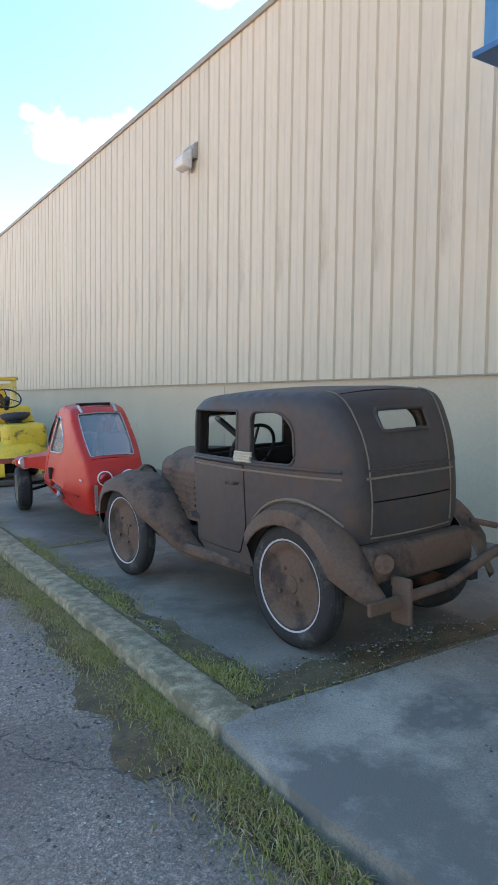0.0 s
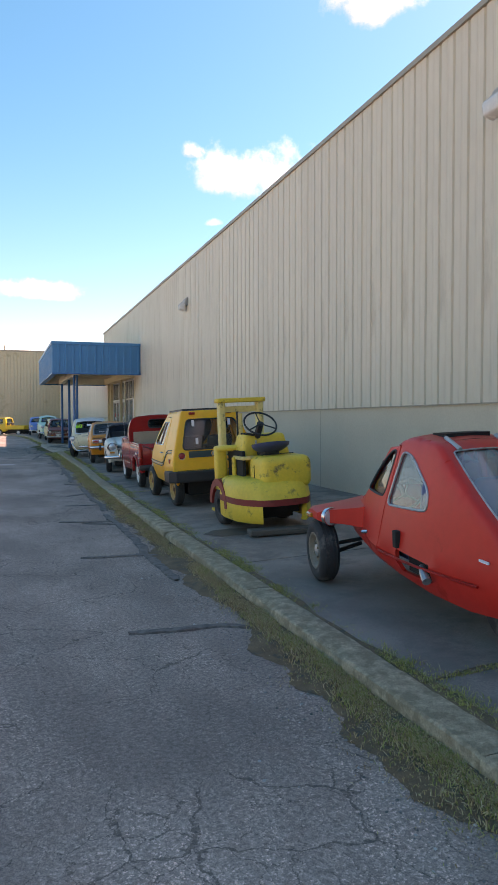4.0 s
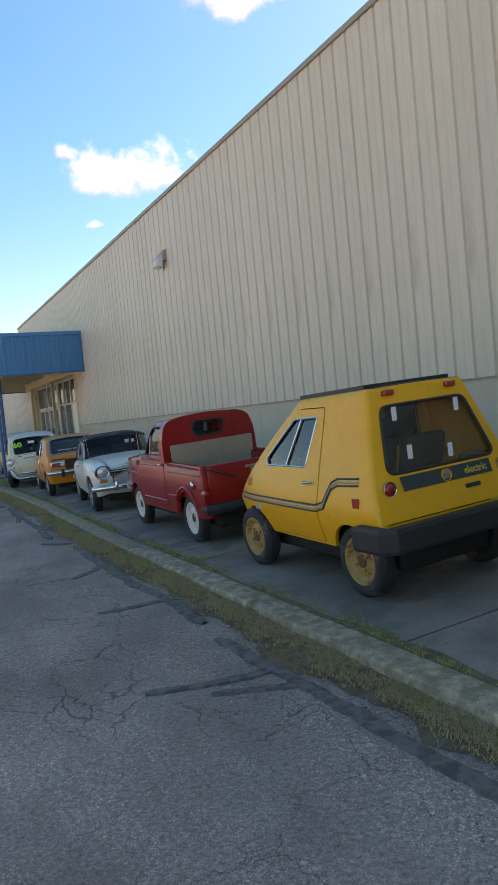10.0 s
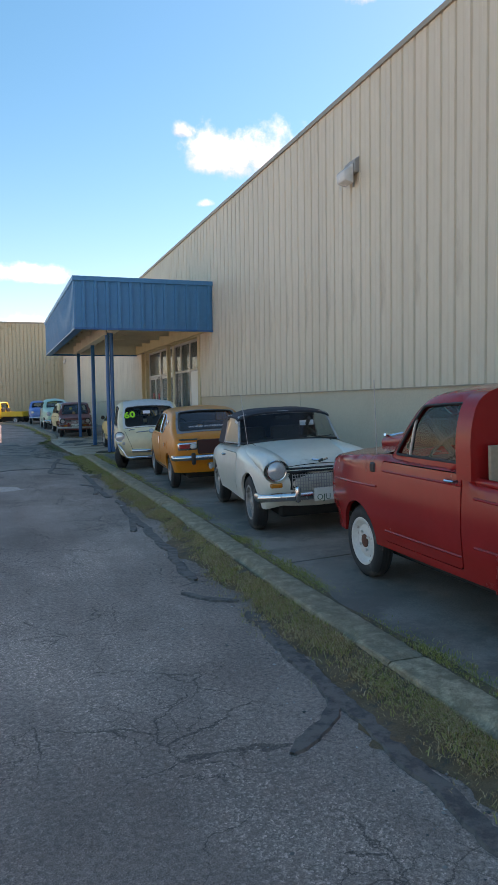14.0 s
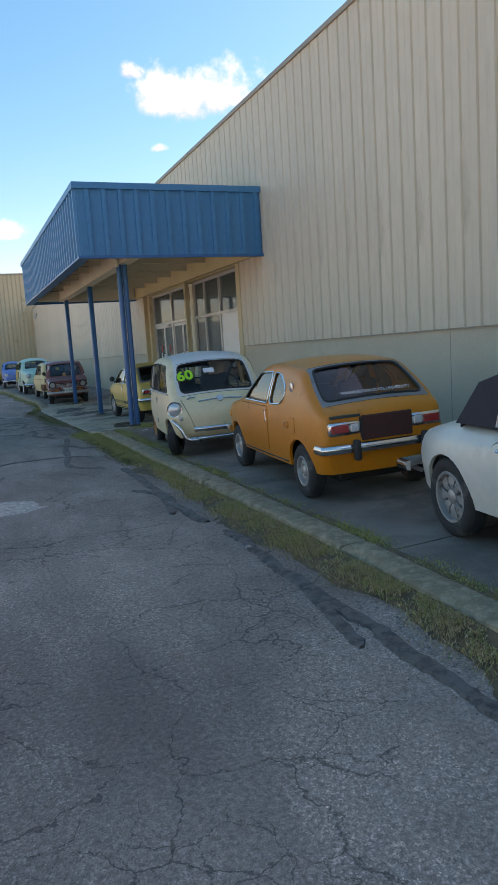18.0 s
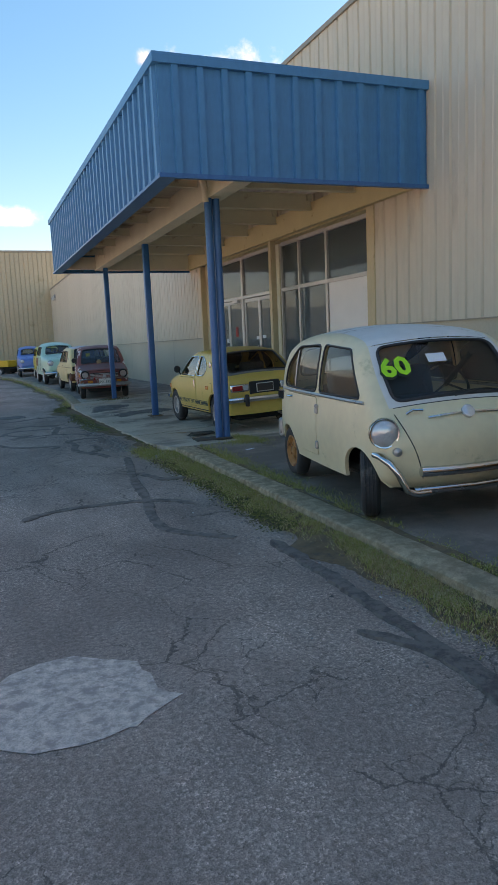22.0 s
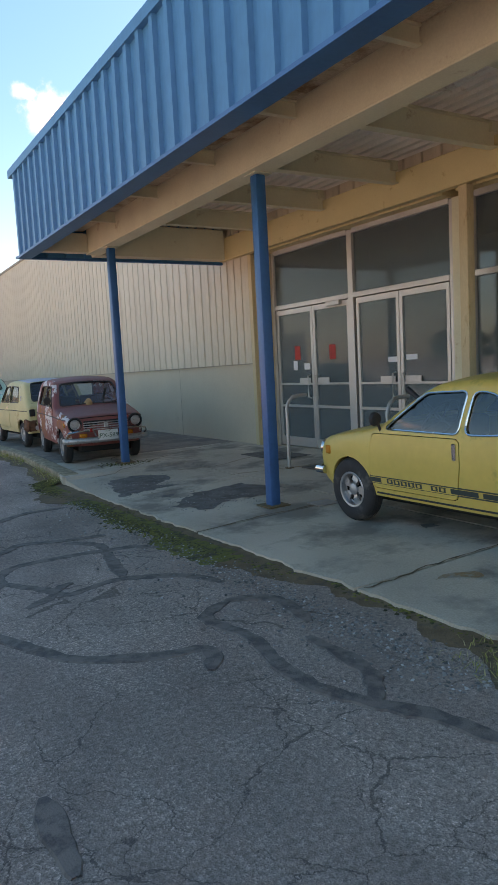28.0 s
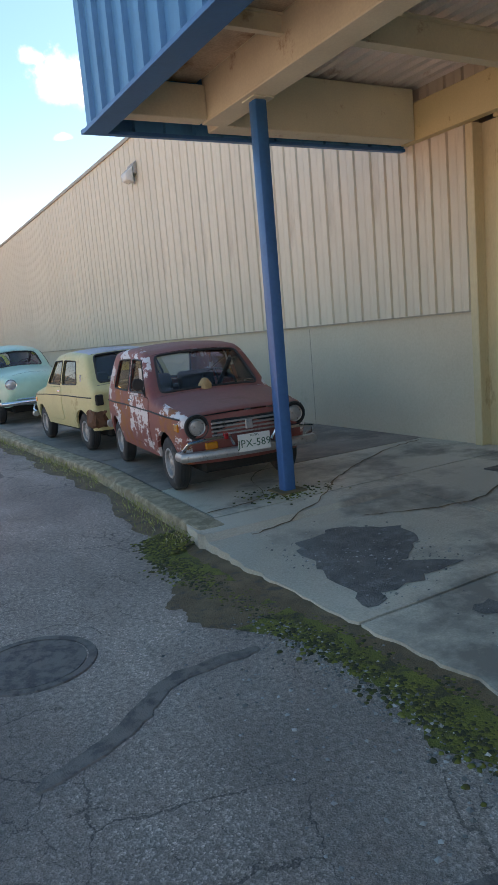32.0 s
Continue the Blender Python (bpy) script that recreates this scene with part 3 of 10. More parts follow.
def i_beam(name, x0, y0, x1, y1, z0, h, flange, material):
    """A steel beam with flanges between two points in plan."""
    bm = bmesh.new()
    L = math.hypot(x1 - x0, y1 - y0)
    f = flange / 2
    box(bm, 0, L, -f, f, 0, 0.016)
    box(bm, 0, L, -f, f, h - 0.016, h)
    box(bm, 0, L, -0.008, 0.008, 0.016, h - 0.016)
    part(name, bm, material, canopy, at=Matrix.Translation((x0, y0, z0)) @ Matrix.Rotation(math.atan2(y1 - y0, x1 - x0), 4, "Z"))


def box_beam(name, r, material):
    part(name, boxes(r, bevel=0.006), material, canopy)


part("main_beam", boxes((2.46, 2.64, CY0 + 0.25, CY1 - 0.3, 3.384, 3.745), (2.43, 2.67, CY0 + 0.25, CY1 - 0.3, 3.36, 3.382), (2.43, 2.67, CY0 + 0.25, CY1 - 0.3, 3.747, 3.77), bevel=0.004), M["beam"], canopy)
box_beam("end_beam", (1.66, 2.455, CY1 - 0.36, CY1 - 0.2, 3.39, 3.68), M["beam"])
box_beam("end_beam", (2.60, 4.92, CY1 - 0.30, CY1 - 0.06, 3.365, 3.87), M["beam"])
box_beam("end_beam", (2.60, 4.98, CY0 + 0.1, CY0 + 0.3, 3.45, 3.74), M["beam"])
box_beam("end_beam", (1.66, 2.455, CY0 + 0.26, CY0 + 0.4, 3.42, 3.68), M["beam"])
box_beam("ledger", (4.93, 5.03, CY0 + 0.1, CY1 - 0.06, 3.36, 3.74), M["beam_yellow"])
for k in range(1, 7):
    y = CY0 + 0.2 + k * (CY1 - CY0 - 0.4) / 7
    i_beam("joist", 2.675, y, 4.92, y, 3.60, 0.26, 0.11, M["beam"])
    i_beam("outrigger", 1.6, y, 2.425, y, 3.58, 0.14, 0.06, M["beam"])
    part("joist_seat", boxes((4.84, 4.925, y - 0.05, y + 0.05, 3.752, 3.86)), M["beam"], canopy)
bm = bmesh.new()
xsd = []
x = 2.5
while x < 5.0:
    xsd += [(x, 0.0), (x + 0.05, 0.0), (x + 0.07, 0.045), (x + 0.13, 0.045), (x + 0.15, 0.0)]
    x += 0.17
grid(bm, lambda u, v: (xsd[u][0], v, 3.90 + xsd[u][1]), range(len(xsd)), (CY0 + 0.12, CY1 - 0.1))
part("roof_deck", bm, M["deck"], canopy, "corrugated metal deck")
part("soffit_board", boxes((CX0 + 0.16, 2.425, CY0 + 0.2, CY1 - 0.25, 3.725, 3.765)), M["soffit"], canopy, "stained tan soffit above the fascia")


def canopy_post(x, y, r, ztop, twin=False):
    p = thing("canopy_post", "blue painted square steel post with a base plate", "post", "canopy posts", at=(x, y, 0))
    z0 = pave_z(x, y) + 0.002
    for k in range(2 if twin else 1):
        bm = bmesh.new()
        dx, dy2 = (0.0, 0.0) if not twin else ((-0.058, 0.0), (0.058, 0.02))[k]
        rr = r
        if twin:
            tube(bm, ((dx, dy2, z0), (dx, dy2, ztop / 2), (dx, dy2, ztop)), rr, 20)
        else:
            box(bm, dx - rr, dx + rr, dy2 - rr, dy2 + rr, z0, ztop, bevel=0.018, seg=2)
        part("shaft", bm, M["blue_post"], p, smooth=40)
    part("base_plate", boxes((-r - 0.07, r + 0.07, -r - 0.07, r + 0.07, z0, z0 + 0.014)), M["rust_wood"], p, "rusty base plate")
    if twin:
        part("pipe_elbow", tube(bmesh.new(), [(-0.10, -0.02, ztop - 0.05), (-0.105, -0.03, ztop + 0.10), (-0.13, -0.05, ztop + 0.2), (-0.16, -0.06, ztop + 0.26)], 0.05, 12), M["beam"], p, "cream pipe elbow at the top of the post", smooth=60)
    part("cap_plate", boxes((-r - 0.03, r + 0.05, -r - 0.04, r + 0.04, ztop, ztop + 0.012)), M["beam"], p)


canopy_post(2.47, 27.85, 0.052, 3.346, True)
canopy_post(2.57, 32.14, 0.058, 3.346)
canopy_post(2.56, 36.30, 0.056, 3.346)

# Shop front under the canopy.
SX = 5.30
front = thing("shopfront", "aluminium and glass shopfront with two pairs of doors", "shopfront", kind="structure")
FZ, TRZ, HZ = 0.14, 2.42, 3.33


def bar(y0, y1, z0, z1, x0=SX - 0.04, x1=SX + 0.06, name="mullion"):
    part(name, boxes((x0, x1, y0, y1, z0, z1), bevel=0.004), M["alu"], front)


for y, w in ((36.1, 0.07), (34.08, 0.11), (32.18, 0.06), (31.86, 0.05), (31.05, 0.06), (29.93, 0.07), (28.25, 0.06)):
    bar(y - w / 2, y + w / 2, FZ, HZ)
part("jamb", boxes((SX - 0.06, SX + 0.1, 31.89, 32.14, FZ, HZ)), M["beam"], front)
for a, b in ((36.05, 34.14), (34.02, 32.22), (31.83, 31.08), (31.02, 29.97), (29.89, 28.29)):
    bar(b, a, TRZ - 0.03, TRZ + 0.04, name="transom")
    bar(b, a, HZ - 0.05, HZ + 0.02, name="head")
    bm = boxes((SX, SX + 0.008, b - 0.01, a + 0.01, TRZ + 0.03, HZ - 0.04))
    part("pane", bm, M["glass_store"], front).visible_shadow = False
for a, b in ((31.83, 31.08), (31.02, 29.97)):
    part("pane", boxes((SX, SX + 0.008, b - 0.01, a + 0.01, 0.42, TRZ - 0.02)), M["glass_store"], front).visible_shadow = False
    bar(b, a, 0.36, 0.43, name="sill_bar")
    part("stall_riser", boxes((SX, SX + 0.03, b, a, FZ, 0.37)), M["riser"], front)
part("panel_board", boxes((SX - 0.02, SX + 0.02, 28.3, 29.87, FZ + 0.25, TRZ - 0.03), bevel=0.003), M["white_panel"], front, "white painted board filling a bay")
part("stall_riser", boxes((SX - 0.02, SX + 0.02, 28.3, 29.87, FZ, FZ + 0.25)), M["riser"], front, "black painted riser under the board")


def door_leaf(y0, y1, hinge):
    """One glazed leaf: stiles, rails, pane, push bar, pull."""
    d = new("door_leaf")
    d.parent = front
    s = 0.055
    rows = ((y0, y0 + s, FZ + 0.02, TRZ - 0.04), (y1 - s, y1, FZ + 0.02, TRZ - 0.04), (y0 + s, y1 - s, TRZ - 0.12, TRZ - 0.04), (y0 + s, y1 - s, FZ + 0.02, FZ + 0.17), (y0 + s, y1 - s, 0.80, 0.84), (y0 + s, y1 - s, 1.16, 1.19))
    for a, b, c, e in rows:
        part("door_rail", boxes((SX - 0.02, SX + 0.025, a, b, c, e), bevel=0.003), M["alu"], d)
    part("pane", boxes((SX, SX + 0.006, y0 + s - 0.01, y1 - s + 0.01, FZ + 0.16, TRZ - 0.11)), M["glass_store"], d).visible_shadow = False
    yh = y0 + 0.09 if hinge > 0 else y1 - 0.09
    yo = y0 + 0.38 if hinge > 0 else y1 - 0.38
    part("door_pull", tube(bmesh.new(), ((SX - 0.02, yh, 0.95), (SX - 0.075, yh, 0.97), (SX - 0.075, yh, 1.30), (SX - 0.02, yh, 1.32)), 0.013), M["alu"], d)
    part("push_plate", boxes((SX - 0.03, SX - 0.021, min(yh, yo), max(yh, yo), 1.19, 1.27)), M["alu"], d)


for a, b in ((36.05, 35.05), (33.99, 33.12)):
    door_leaf(b + 0.005, a, 1)
for a, b in ((35.05, 34.15), (33.12, 32.24)):
    door_leaf(b, a - 0.005, -1)
part("door_closer", boxes((SX - 0.09, SX - 0.021, 34.3, 34.62, TRZ - 0.10, TRZ - 0.03), bevel=0.008), M["alu"], front)
for x0, x1, y0, y1 in ((WALL - 0.06, SX + 0.05, 27.93, 28.14), (4.955, 5.07, 31.66, 31.78), (WALL - 0.06, SX + 0.05, 36.35, 36.45)):
    part("pilaster", boxes((x0, x1, y0, y1, 0.0, 3.355), bevel=0.006), M["pilaster"], front, "tan painted steel pilaster")
part("return_wall", boxes((WALL + 0.07, SX + 0.1, 36.13, 36.35, 0.0, 3.35)), M["pilaster"], front, "tan painted return beside the doors")
part("lintel", boxes((WALL + 0.02, SX + 0.1, 28.14, 31.94, HZ + 0.02, 3.66)), M["beam_yellow"], front)
part("lintel", boxes((WALL + 0.02, SX + 0.1, 32.14, 36.16, HZ + 0.02, 3.66)), M["beam_yellow"], front)
part("backing_board", boxes((SX + 0.05, SX + 0.07, 30.0, 31.0, 0.42, 2.36)), mat("faded_blue", (0.42, 0.62, 0.85), 0.7, vary=0.15, scale=2), front, "faded blue board behind the glass")
# Dim room behind the glass.
part("room_back", boxes((9.0, 9.1, 27.6, 36.6, 0, 3.6)), M["dark_in"], front)
part("room_side", boxes((SX + 0.12, 9.0, 27.5, 27.6, 0, 3.6), (SX + 0.12, 9.0, 36.6, 36.7, 0, 3.6)), M["dark_in"], front)
part("room_ceiling", boxes((SX + 0.12, 9.0, 27.5, 36.7, 3.6, 3.68)), M["dark_in"], front)
part("room_floor", boxes((SX + 0.08, 9.0, 27.5, 36.7, 0.06, 0.13)), M["dark_in"], front)


# ---- wall lamps ----
M["lamp_metal"] = mat("lamp_metal", (0.33, 0.32, 0.30), 0.5, 0.3, vary=0.15, scale=8)
M["lamp_lens"] = mat("lamp_lens", (0.58, 0.58, 0.55), 0.25, vary=0.1, scale=10)


def wall_lamp(y, z):
    p = thing("wall_lamp", "grey wall-pack floodlight with a frosted lens on the siding", "lamp", "wall lamps", at=(WALL - 0.037, y, z))
    bm = bmesh.new()
    box(bm, -0.10, 0.0, -0.19, 0.19, -0.02, 0.26)
    for v in bm.verts:
        if v.co.x < -0.05 and v.co.z > 0.1:
            v.co.z -= 0.08
    bmesh.ops.bevel(bm, geom=list(bm.edges), offset=0.012, segments=1, affect="EDGES")
    part("housing", bm, M["lamp_metal"], p)
    bm = bmesh.new()
    box(bm, -0.30, -0.10, -0.17, 0.17, -0.20, 0.15)
    for v in bm.verts:
        if v.co.x < -0.2:
            v.co.z = -0.16 if v.co.z < 0 else 0.0
            v.co.x += 0.02 if v.co.z < -0.1 else 0.0
        v.co.y *= 0.9 if v.co.x < -0.2 else 1
    bmesh.ops.bevel(bm, geom=list(bm.edges), offset=0.03, segments=2, profile=0.5, affect="EDGES")
    part("lens", bm, M["lamp_lens"], p, smooth=40)
    part("conduit", tube(bmesh.new(), ((-0.02, 0, -0.02), (-0.02, 0, -0.22)), 0.015), M["lamp_metal"], p)
    p.matrix_world = p.matrix_world @ Matrix.Diagonal((0.85, 0.92, 0.92, 1))


for y in (3.85, 18.75, 45.4, 68.3):
    wall_lamp(y, 5.17 + lean(y))


# ---- vehicle toolkit: y runs forward, x across, z up from the ground under the tyres ----
from mathutils.geometry import delaunay_2d_cdt

M["tyre"] = mat("tyre", (0.028, 0.028, 0.029), 0.8, vary=0.25, scale=8, fine=80, bump=0.3, dirt=(0.10, 0.095, 0.085), dirt_amt=0.25, dirt_scale=5)
M["chrome"] = mat("chrome", (0.62, 0.62, 0.63), 0.16, 1.0, vary=0.08, scale=12, bump=0.03, dirt=(0.24, 0.20, 0.17), dirt_amt=0.08, dirt_scale=18)
M["rubber"] = mat("rubber", (0.022, 0.022, 0.024), 0.6, vary=0.2, scale=10)
M["black_in"] = mat("black_in", (0.022, 0.022, 0.024), 0.75, vary=0.25, scale=5)
M["seat"] = mat("seat", (0.035, 0.035, 0.038), 0.6, vary=0.2, scale=7, fine=120, bump=0.3)
M["under"] = mat("under", (0.018, 0.017, 0.016), 0.9, vary=0.3, scale=6)
M["glass_car"] = glass_mat("glass_car", (0.76, 0.80, 0.81), 0.02)
# Blue in this tint stands in for sky reflected by the side windows.
M["glass_sky_tint"] = glass_mat("glass_sky_tint", (0.30, 0.42, 0.55), 0.08)
M["glass_clear"] = glass_mat("glass_clear", (0.85, 0.88, 0.88), -0.015)
M["red_lens"] = mat("red_lens", (0.42, 0.015, 0.015), 0.18, vary=0.15, scale=20, coat=0.6)
M["amber_lens"] = mat("amber_lens", (0.62, 0.19, 0.015), 0.18, vary=0.12, scale=20, coat=0.6)
M["head_lens"] = mat("head_lens", (0.55, 0.58, 0.60), 0.10, 0.35, vary=0.15, scale=25, coat=0.8)
M["silver"] = mat("silver", (0.42, 0.42, 0.42), 0.42, 0.75, vary=0.15, scale=12, dirt=(0.16, 0.12, 0.09), dirt_amt=0.2, dirt_scale=14)
M["plate_white"] = mat("plate_white", (0.62, 0.64, 0.60), 0.5, vary=0.08, scale=12)
M["paper"] = mat("paper", (0.72, 0.74, 0.76), 0.7, vary=0.05, scale=8)
M["ink"] = mat("ink", (0.03, 0.05, 0.045), 0.6, vary=0.05)


def hermite(pts):
    """A smooth curve through (t, value) pairs, flat past the ends."""
    ts, vs = [p[0] for p in pts], [p[1] for p in pts]
    ms = []
    for i in range(len(pts)):
        a, b = max(i - 1, 0), min(i + 1, len(pts) - 1)
        ms.append((vs[b] - vs[a]) / max(ts[b] - ts[a], 1e-9))

    def f(t):
        if t <= ts[0]:
            return vs[0]
        if t >= ts[-1]:
            return vs[-1]
        i = max(k for k in range(len(ts) - 1) if ts[k] <= t)
        h = ts[i + 1] - ts[i]
        u = (t - ts[i]) / h
        return (2 * u**3 - 3 * u**2 + 1) * vs[i] + (u**3 - 2 * u**2 + u) * h * ms[i] + (-2 * u**3 + 3 * u**2) * vs[i + 1] + (u**3 - u**2) * h * ms[i + 1]

    return f


def fillet(pts, closed=True, seg=5, step=0.09):
    """Rounds the corners of (a, b, radius) points; returns the dense line and where each corner's middle went."""
    out, at = [], []
    n = len(pts)
    for i, p in enumerate(pts):
        c = Vector(p[:2])
        r = p[2] if len(p) > 2 else 0.0
        if r and (closed or 0 < i < n - 1):
            a, b = Vector(pts[i - 1][:2]), Vector(pts[(i + 1) % n][:2])
            ta, tb = min(r, 0.48 * (a - c).length), min(r, 0.48 * (b - c).length)
            p0, p1 = c + (a - c).normalized() * ta, c + (b - c).normalized() * tb
            at.append(len(out) + seg // 2)
            out += [(1 - u) ** 2 * p0 + 2 * u * (1 - u) * c + u * u * p1 for u in (k / seg for k in range(seg + 1))]
        else:
            at.append(len(out))
            out.append(c)
    dense, where = [], {}
    m = len(out)
    for i, p in enumerate(out):
        where[i] = len(dense)
        dense.append(p)
        if i < m - 1 or closed:
            q = out[(i + 1) % m]
            k = int((q - p).length / step)
            dense += [p.lerp(q, (j + 1) / (k + 1)) for j in range(k)]
    return dense, [where[i] for i in at]


def inside(px, poly):
    """Which of the points lie in the polygon."""
    px, poly = np.asarray(px, float), np.asarray([tuple(p) for p in poly], float)
    x, y = px[:, 0], px[:, 1]
    odd = np.zeros(len(px), bool)
    j = len(poly) - 1
    for i in range(len(poly)):
        (xi, yi), (xj, yj) = poly[i], poly[j]
        if yi != yj:
            odd ^= ((yi > y) != (yj > y)) & (x < (xj - xi) * (y - yi) / (yj - yi) + xi)
        j = i
    return odd


def patch(bm, outer, holes, fn, inner=(), rim=None):
    """A surface over the flat region inside outer and outside holes. rim: how open edges turn in."""
    vs, es = [], []
    for loop in (outer, *holes):
        o = len(vs)
        vs += [Vector(p[:2]) for p in loop]
        es += [(o + i, o + (i + 1) % len(loop)) for i in range(len(loop))]
    if len(inner):
        ok = inside(inner, outer)
        for h in holes:
            ok &= ~inside(inner, h)
        vs += [Vector(p) for p, k in zip(inner, ok) if k]
    v2, _, faces, *_ = delaunay_2d_cdt(vs, es, [], 0, 1e-5)
    cen = np.array([[sum(v2[i][k] for i in f) / 3 for k in (0, 1)] for f in faces])
    ok = inside(cen, outer)
    for h in holes:
        ok &= ~inside(cen, h)
    made = {}
    new_faces = []
    for f, k in zip(faces, ok):
        if k:
            for i in f:
                if i not in made:
                    made[i] = bm.verts.new(fn(*v2[i]))
            try:
                new_faces.append(bm.faces.new([made[i] for i in f]))
            except ValueError:
                pass
    if rim is not None:
        edge = [e for e in bm.edges if len(e.link_faces) == 1 and e.link_faces[0] in set(new_faces)]
        g = bmesh.ops.extrude_edge_only(bm, edges=edge)
        for v in g["geom"]:
            if isinstance(v, bmesh.types.BMVert):
                v.co += Vector(rim)
    return new_faces


def lattice(poly, step):
    ys, zs = [p[0] for p in poly], [p[1] for p in poly]
    pts, row = [], 0
    z = min(zs) + step / 2
    while z < max(zs):
        y = min(ys) + (step / 2 if row % 2 else 0.0) + 0.01
        while y < max(ys):
            pts.append((y, z))
            y += step
        z += step * 0.87
        row += 1
    return pts


def near(pts, chain):
    """Distance of points from an open line."""
    p = np.asarray([tuple(q) for q in pts], float)
    best = np.full(len(p), 9.0)
    for a, b in zip(chain, chain[1:]):
        a, b = np.array(tuple(a)), np.array(tuple(b))
        d = b - a
        t = np.clip(((p - a) @ d) / max(d @ d, 1e-9), 0, 1)
        best = np.minimum(best, np.hypot(*(p - a - t[:, None] * d).T))
    return best


class Shell:
    """A body drawn from its side outline, with plan taper, tumblehome and rounded shoulders."""

    def __init__(self, owner, chain, bottom, plan, section, edge=0.05, crown=0.03, step=0.09):
        self.owner, self.edge, self.crown = owner, edge, crown
        self.chain, self.at = fillet(chain, False, step=step)
        self.bottom = bottom
        self.plan, self.section = hermite(plan), hermite(section)
        self.outline = list(self.chain) + [Vector(p) for p in bottom]
        self.arc = [0.0]
        for a, b in zip(self.chain, self.chain[1:]):
            self.arc.append(self.arc[-1] + (b - a).length)

    def half(self, y, z):
        return self.plan(y) * self.section(z)

    def side_x(self, y, z):
        d = float(near([(y, z)], self.chain)[0])
        r = self.edge
        return self.half(y, z) - (r - math.sqrt(max(r * r - (r - d) ** 2, 0)) if d < r else 0.0)

    def sides(self, material, holes=(), name="side_panel", label="", step=0.11):
        r = self.edge
        inner = lattice(self.outline, step)
        for k in range(1, len(self.chain) - 1):
            a, b = self.chain[k - 1], self.chain[k + 1]
            nrm = Vector((-(b - a).y, (b - a).x)).normalized()
            inner += [tuple(self.chain[k] + nrm * r * q) for q in (0.12, 0.4, 1.0)]
        for side in (-1, 1):
            bm = bmesh.new()
            patch(bm, self.outline, holes, lambda y, z: (side * self.side_x(y, z), y, z), inner, rim=(-side * 0.03, 0, 0))
            part(name, bm, material, self.owner, label, smooth=38)

    def panel(self, name, poly, material, holes=(), proud=0.004, label="", sides=(-1, 1), step=0.11):
        """A door or flap let into both sides."""
        made = []
        for side in sides:
            bm = bmesh.new()
            patch(bm, poly, holes, lambda y, z: (side * (self.side_x(y, z) + proud), y, z), lattice(poly, step), rim=(-side * 0.02, 0, 0))
            made.append(part(name, bm, material, self.owner, label, smooth=38))
        return made

    def pane(self, poly, glass, trim=None, name="side_window", sides=(-1, 1), inset=0.012, r=0.009):
        for side in sides:
            bm = bmesh.new()
            patch(bm, poly, (), lambda y, z: (side * (self.side_x(y, z) - inset), y, z), lattice(poly, 0.15))
            w = part(name, bm, glass, self.owner, smooth=60)
            w.visible_shadow = False
            if trim:
                part("window_trim", tube(bmesh.new(), [(side * (self.side_x(*p) + 0.001), p[0], p[1]) for p in poly], r, 6, closed=True), trim, w)

    def line(self, pts, material, r=0.006, name="trim_strip", sides=(-1, 1), out=0.002):
        fine = [pts[0]]
        for a, b in zip(pts, pts[1:]):
            m = max(1, int(math.dist(a, b) / 0.07))
            fine += [(a[0] + (b[0] - a[0]) * k / m, a[1] + (b[1] - a[1]) * k / m) for k in range(1, m + 1)]
        for side in sides:
            part(name, tube(bmesh.new(), [(side * (self.side_x(*p) + out), p[0], p[1]) for p in fine], r, 6), material, self.owner)

    def over(self, a, s, lift=0.0):
        """The point at length a along the top line and s from -1 to 1 across."""
        i = min(max(int(np.searchsorted(self.arc, a)) - 1, 0), len(self.arc) - 2)
        u = (a - self.arc[i]) / max(self.arc[i + 1] - self.arc[i], 1e-9)
        p, d = self.chain[i].lerp(self.chain[i + 1], u), self.chain[i + 1] - self.chain[i]
        j, k = max(i - 1, 0), min(i + 2, len(self.chain) - 1)
        d = self.chain[k] - self.chain[j]
        nrm = Vector((d.y, -d.x)).normalized()
        q = p + nrm * (self.crown * (1 - s * s) + lift)
        return s * max(self.half(*p) - self.edge, 0.02), q.x, q.y

    def strip(self, name, i0, i1, material, hole=None, glass=None, trim=None, label="", gap=0.003, n=12, rnd=0.09, seal=0.013):
        """The skin from one corner of the top line to another; hole: margins (start, end, across) of a window."""
        a0, a1 = self.arc[self.at[i0]] if i0 is not None else 0.0, self.arc[self.at[i1]] if i1 is not None else self.arc[-1]
        mids = [a for a in self.arc if a0 + 1e-4 < a < a1 - 1e-4]
        As = [a0 + gap] + mids + [a1 - gap]
        ss = [-1 + 2 * k / n for k in range(n + 1)]
        outer = [(a, -0.5) for a in As] + [(As[-1], 0.5 * s) for s in ss[1:]] + [(a, 0.5) for a in As[::-1][1:]] + [(As[0], 0.5 * s) for s in ss[::-1][1:-1]]
        inner = [(a, 0.5 * s) for a in As[1:-1] for s in ss[1:-1]]
        holes = []
        if hole:
            m0, m1, ms = hole
            h = 0.5 * (1 - ms)
            holes = [fillet([(a0 + m0, -h, rnd), (a1 - m1, -h, rnd), (a1 - m1, h, rnd), (a0 + m0, h, rnd)], True, 4, 0.12)[0]]
        bm = bmesh.new()
        patch(bm, outer, holes, lambda a, q: self.over(a, q / 0.5), inner)
        ob = part(name, bm, material, self.owner, label, smooth=38)
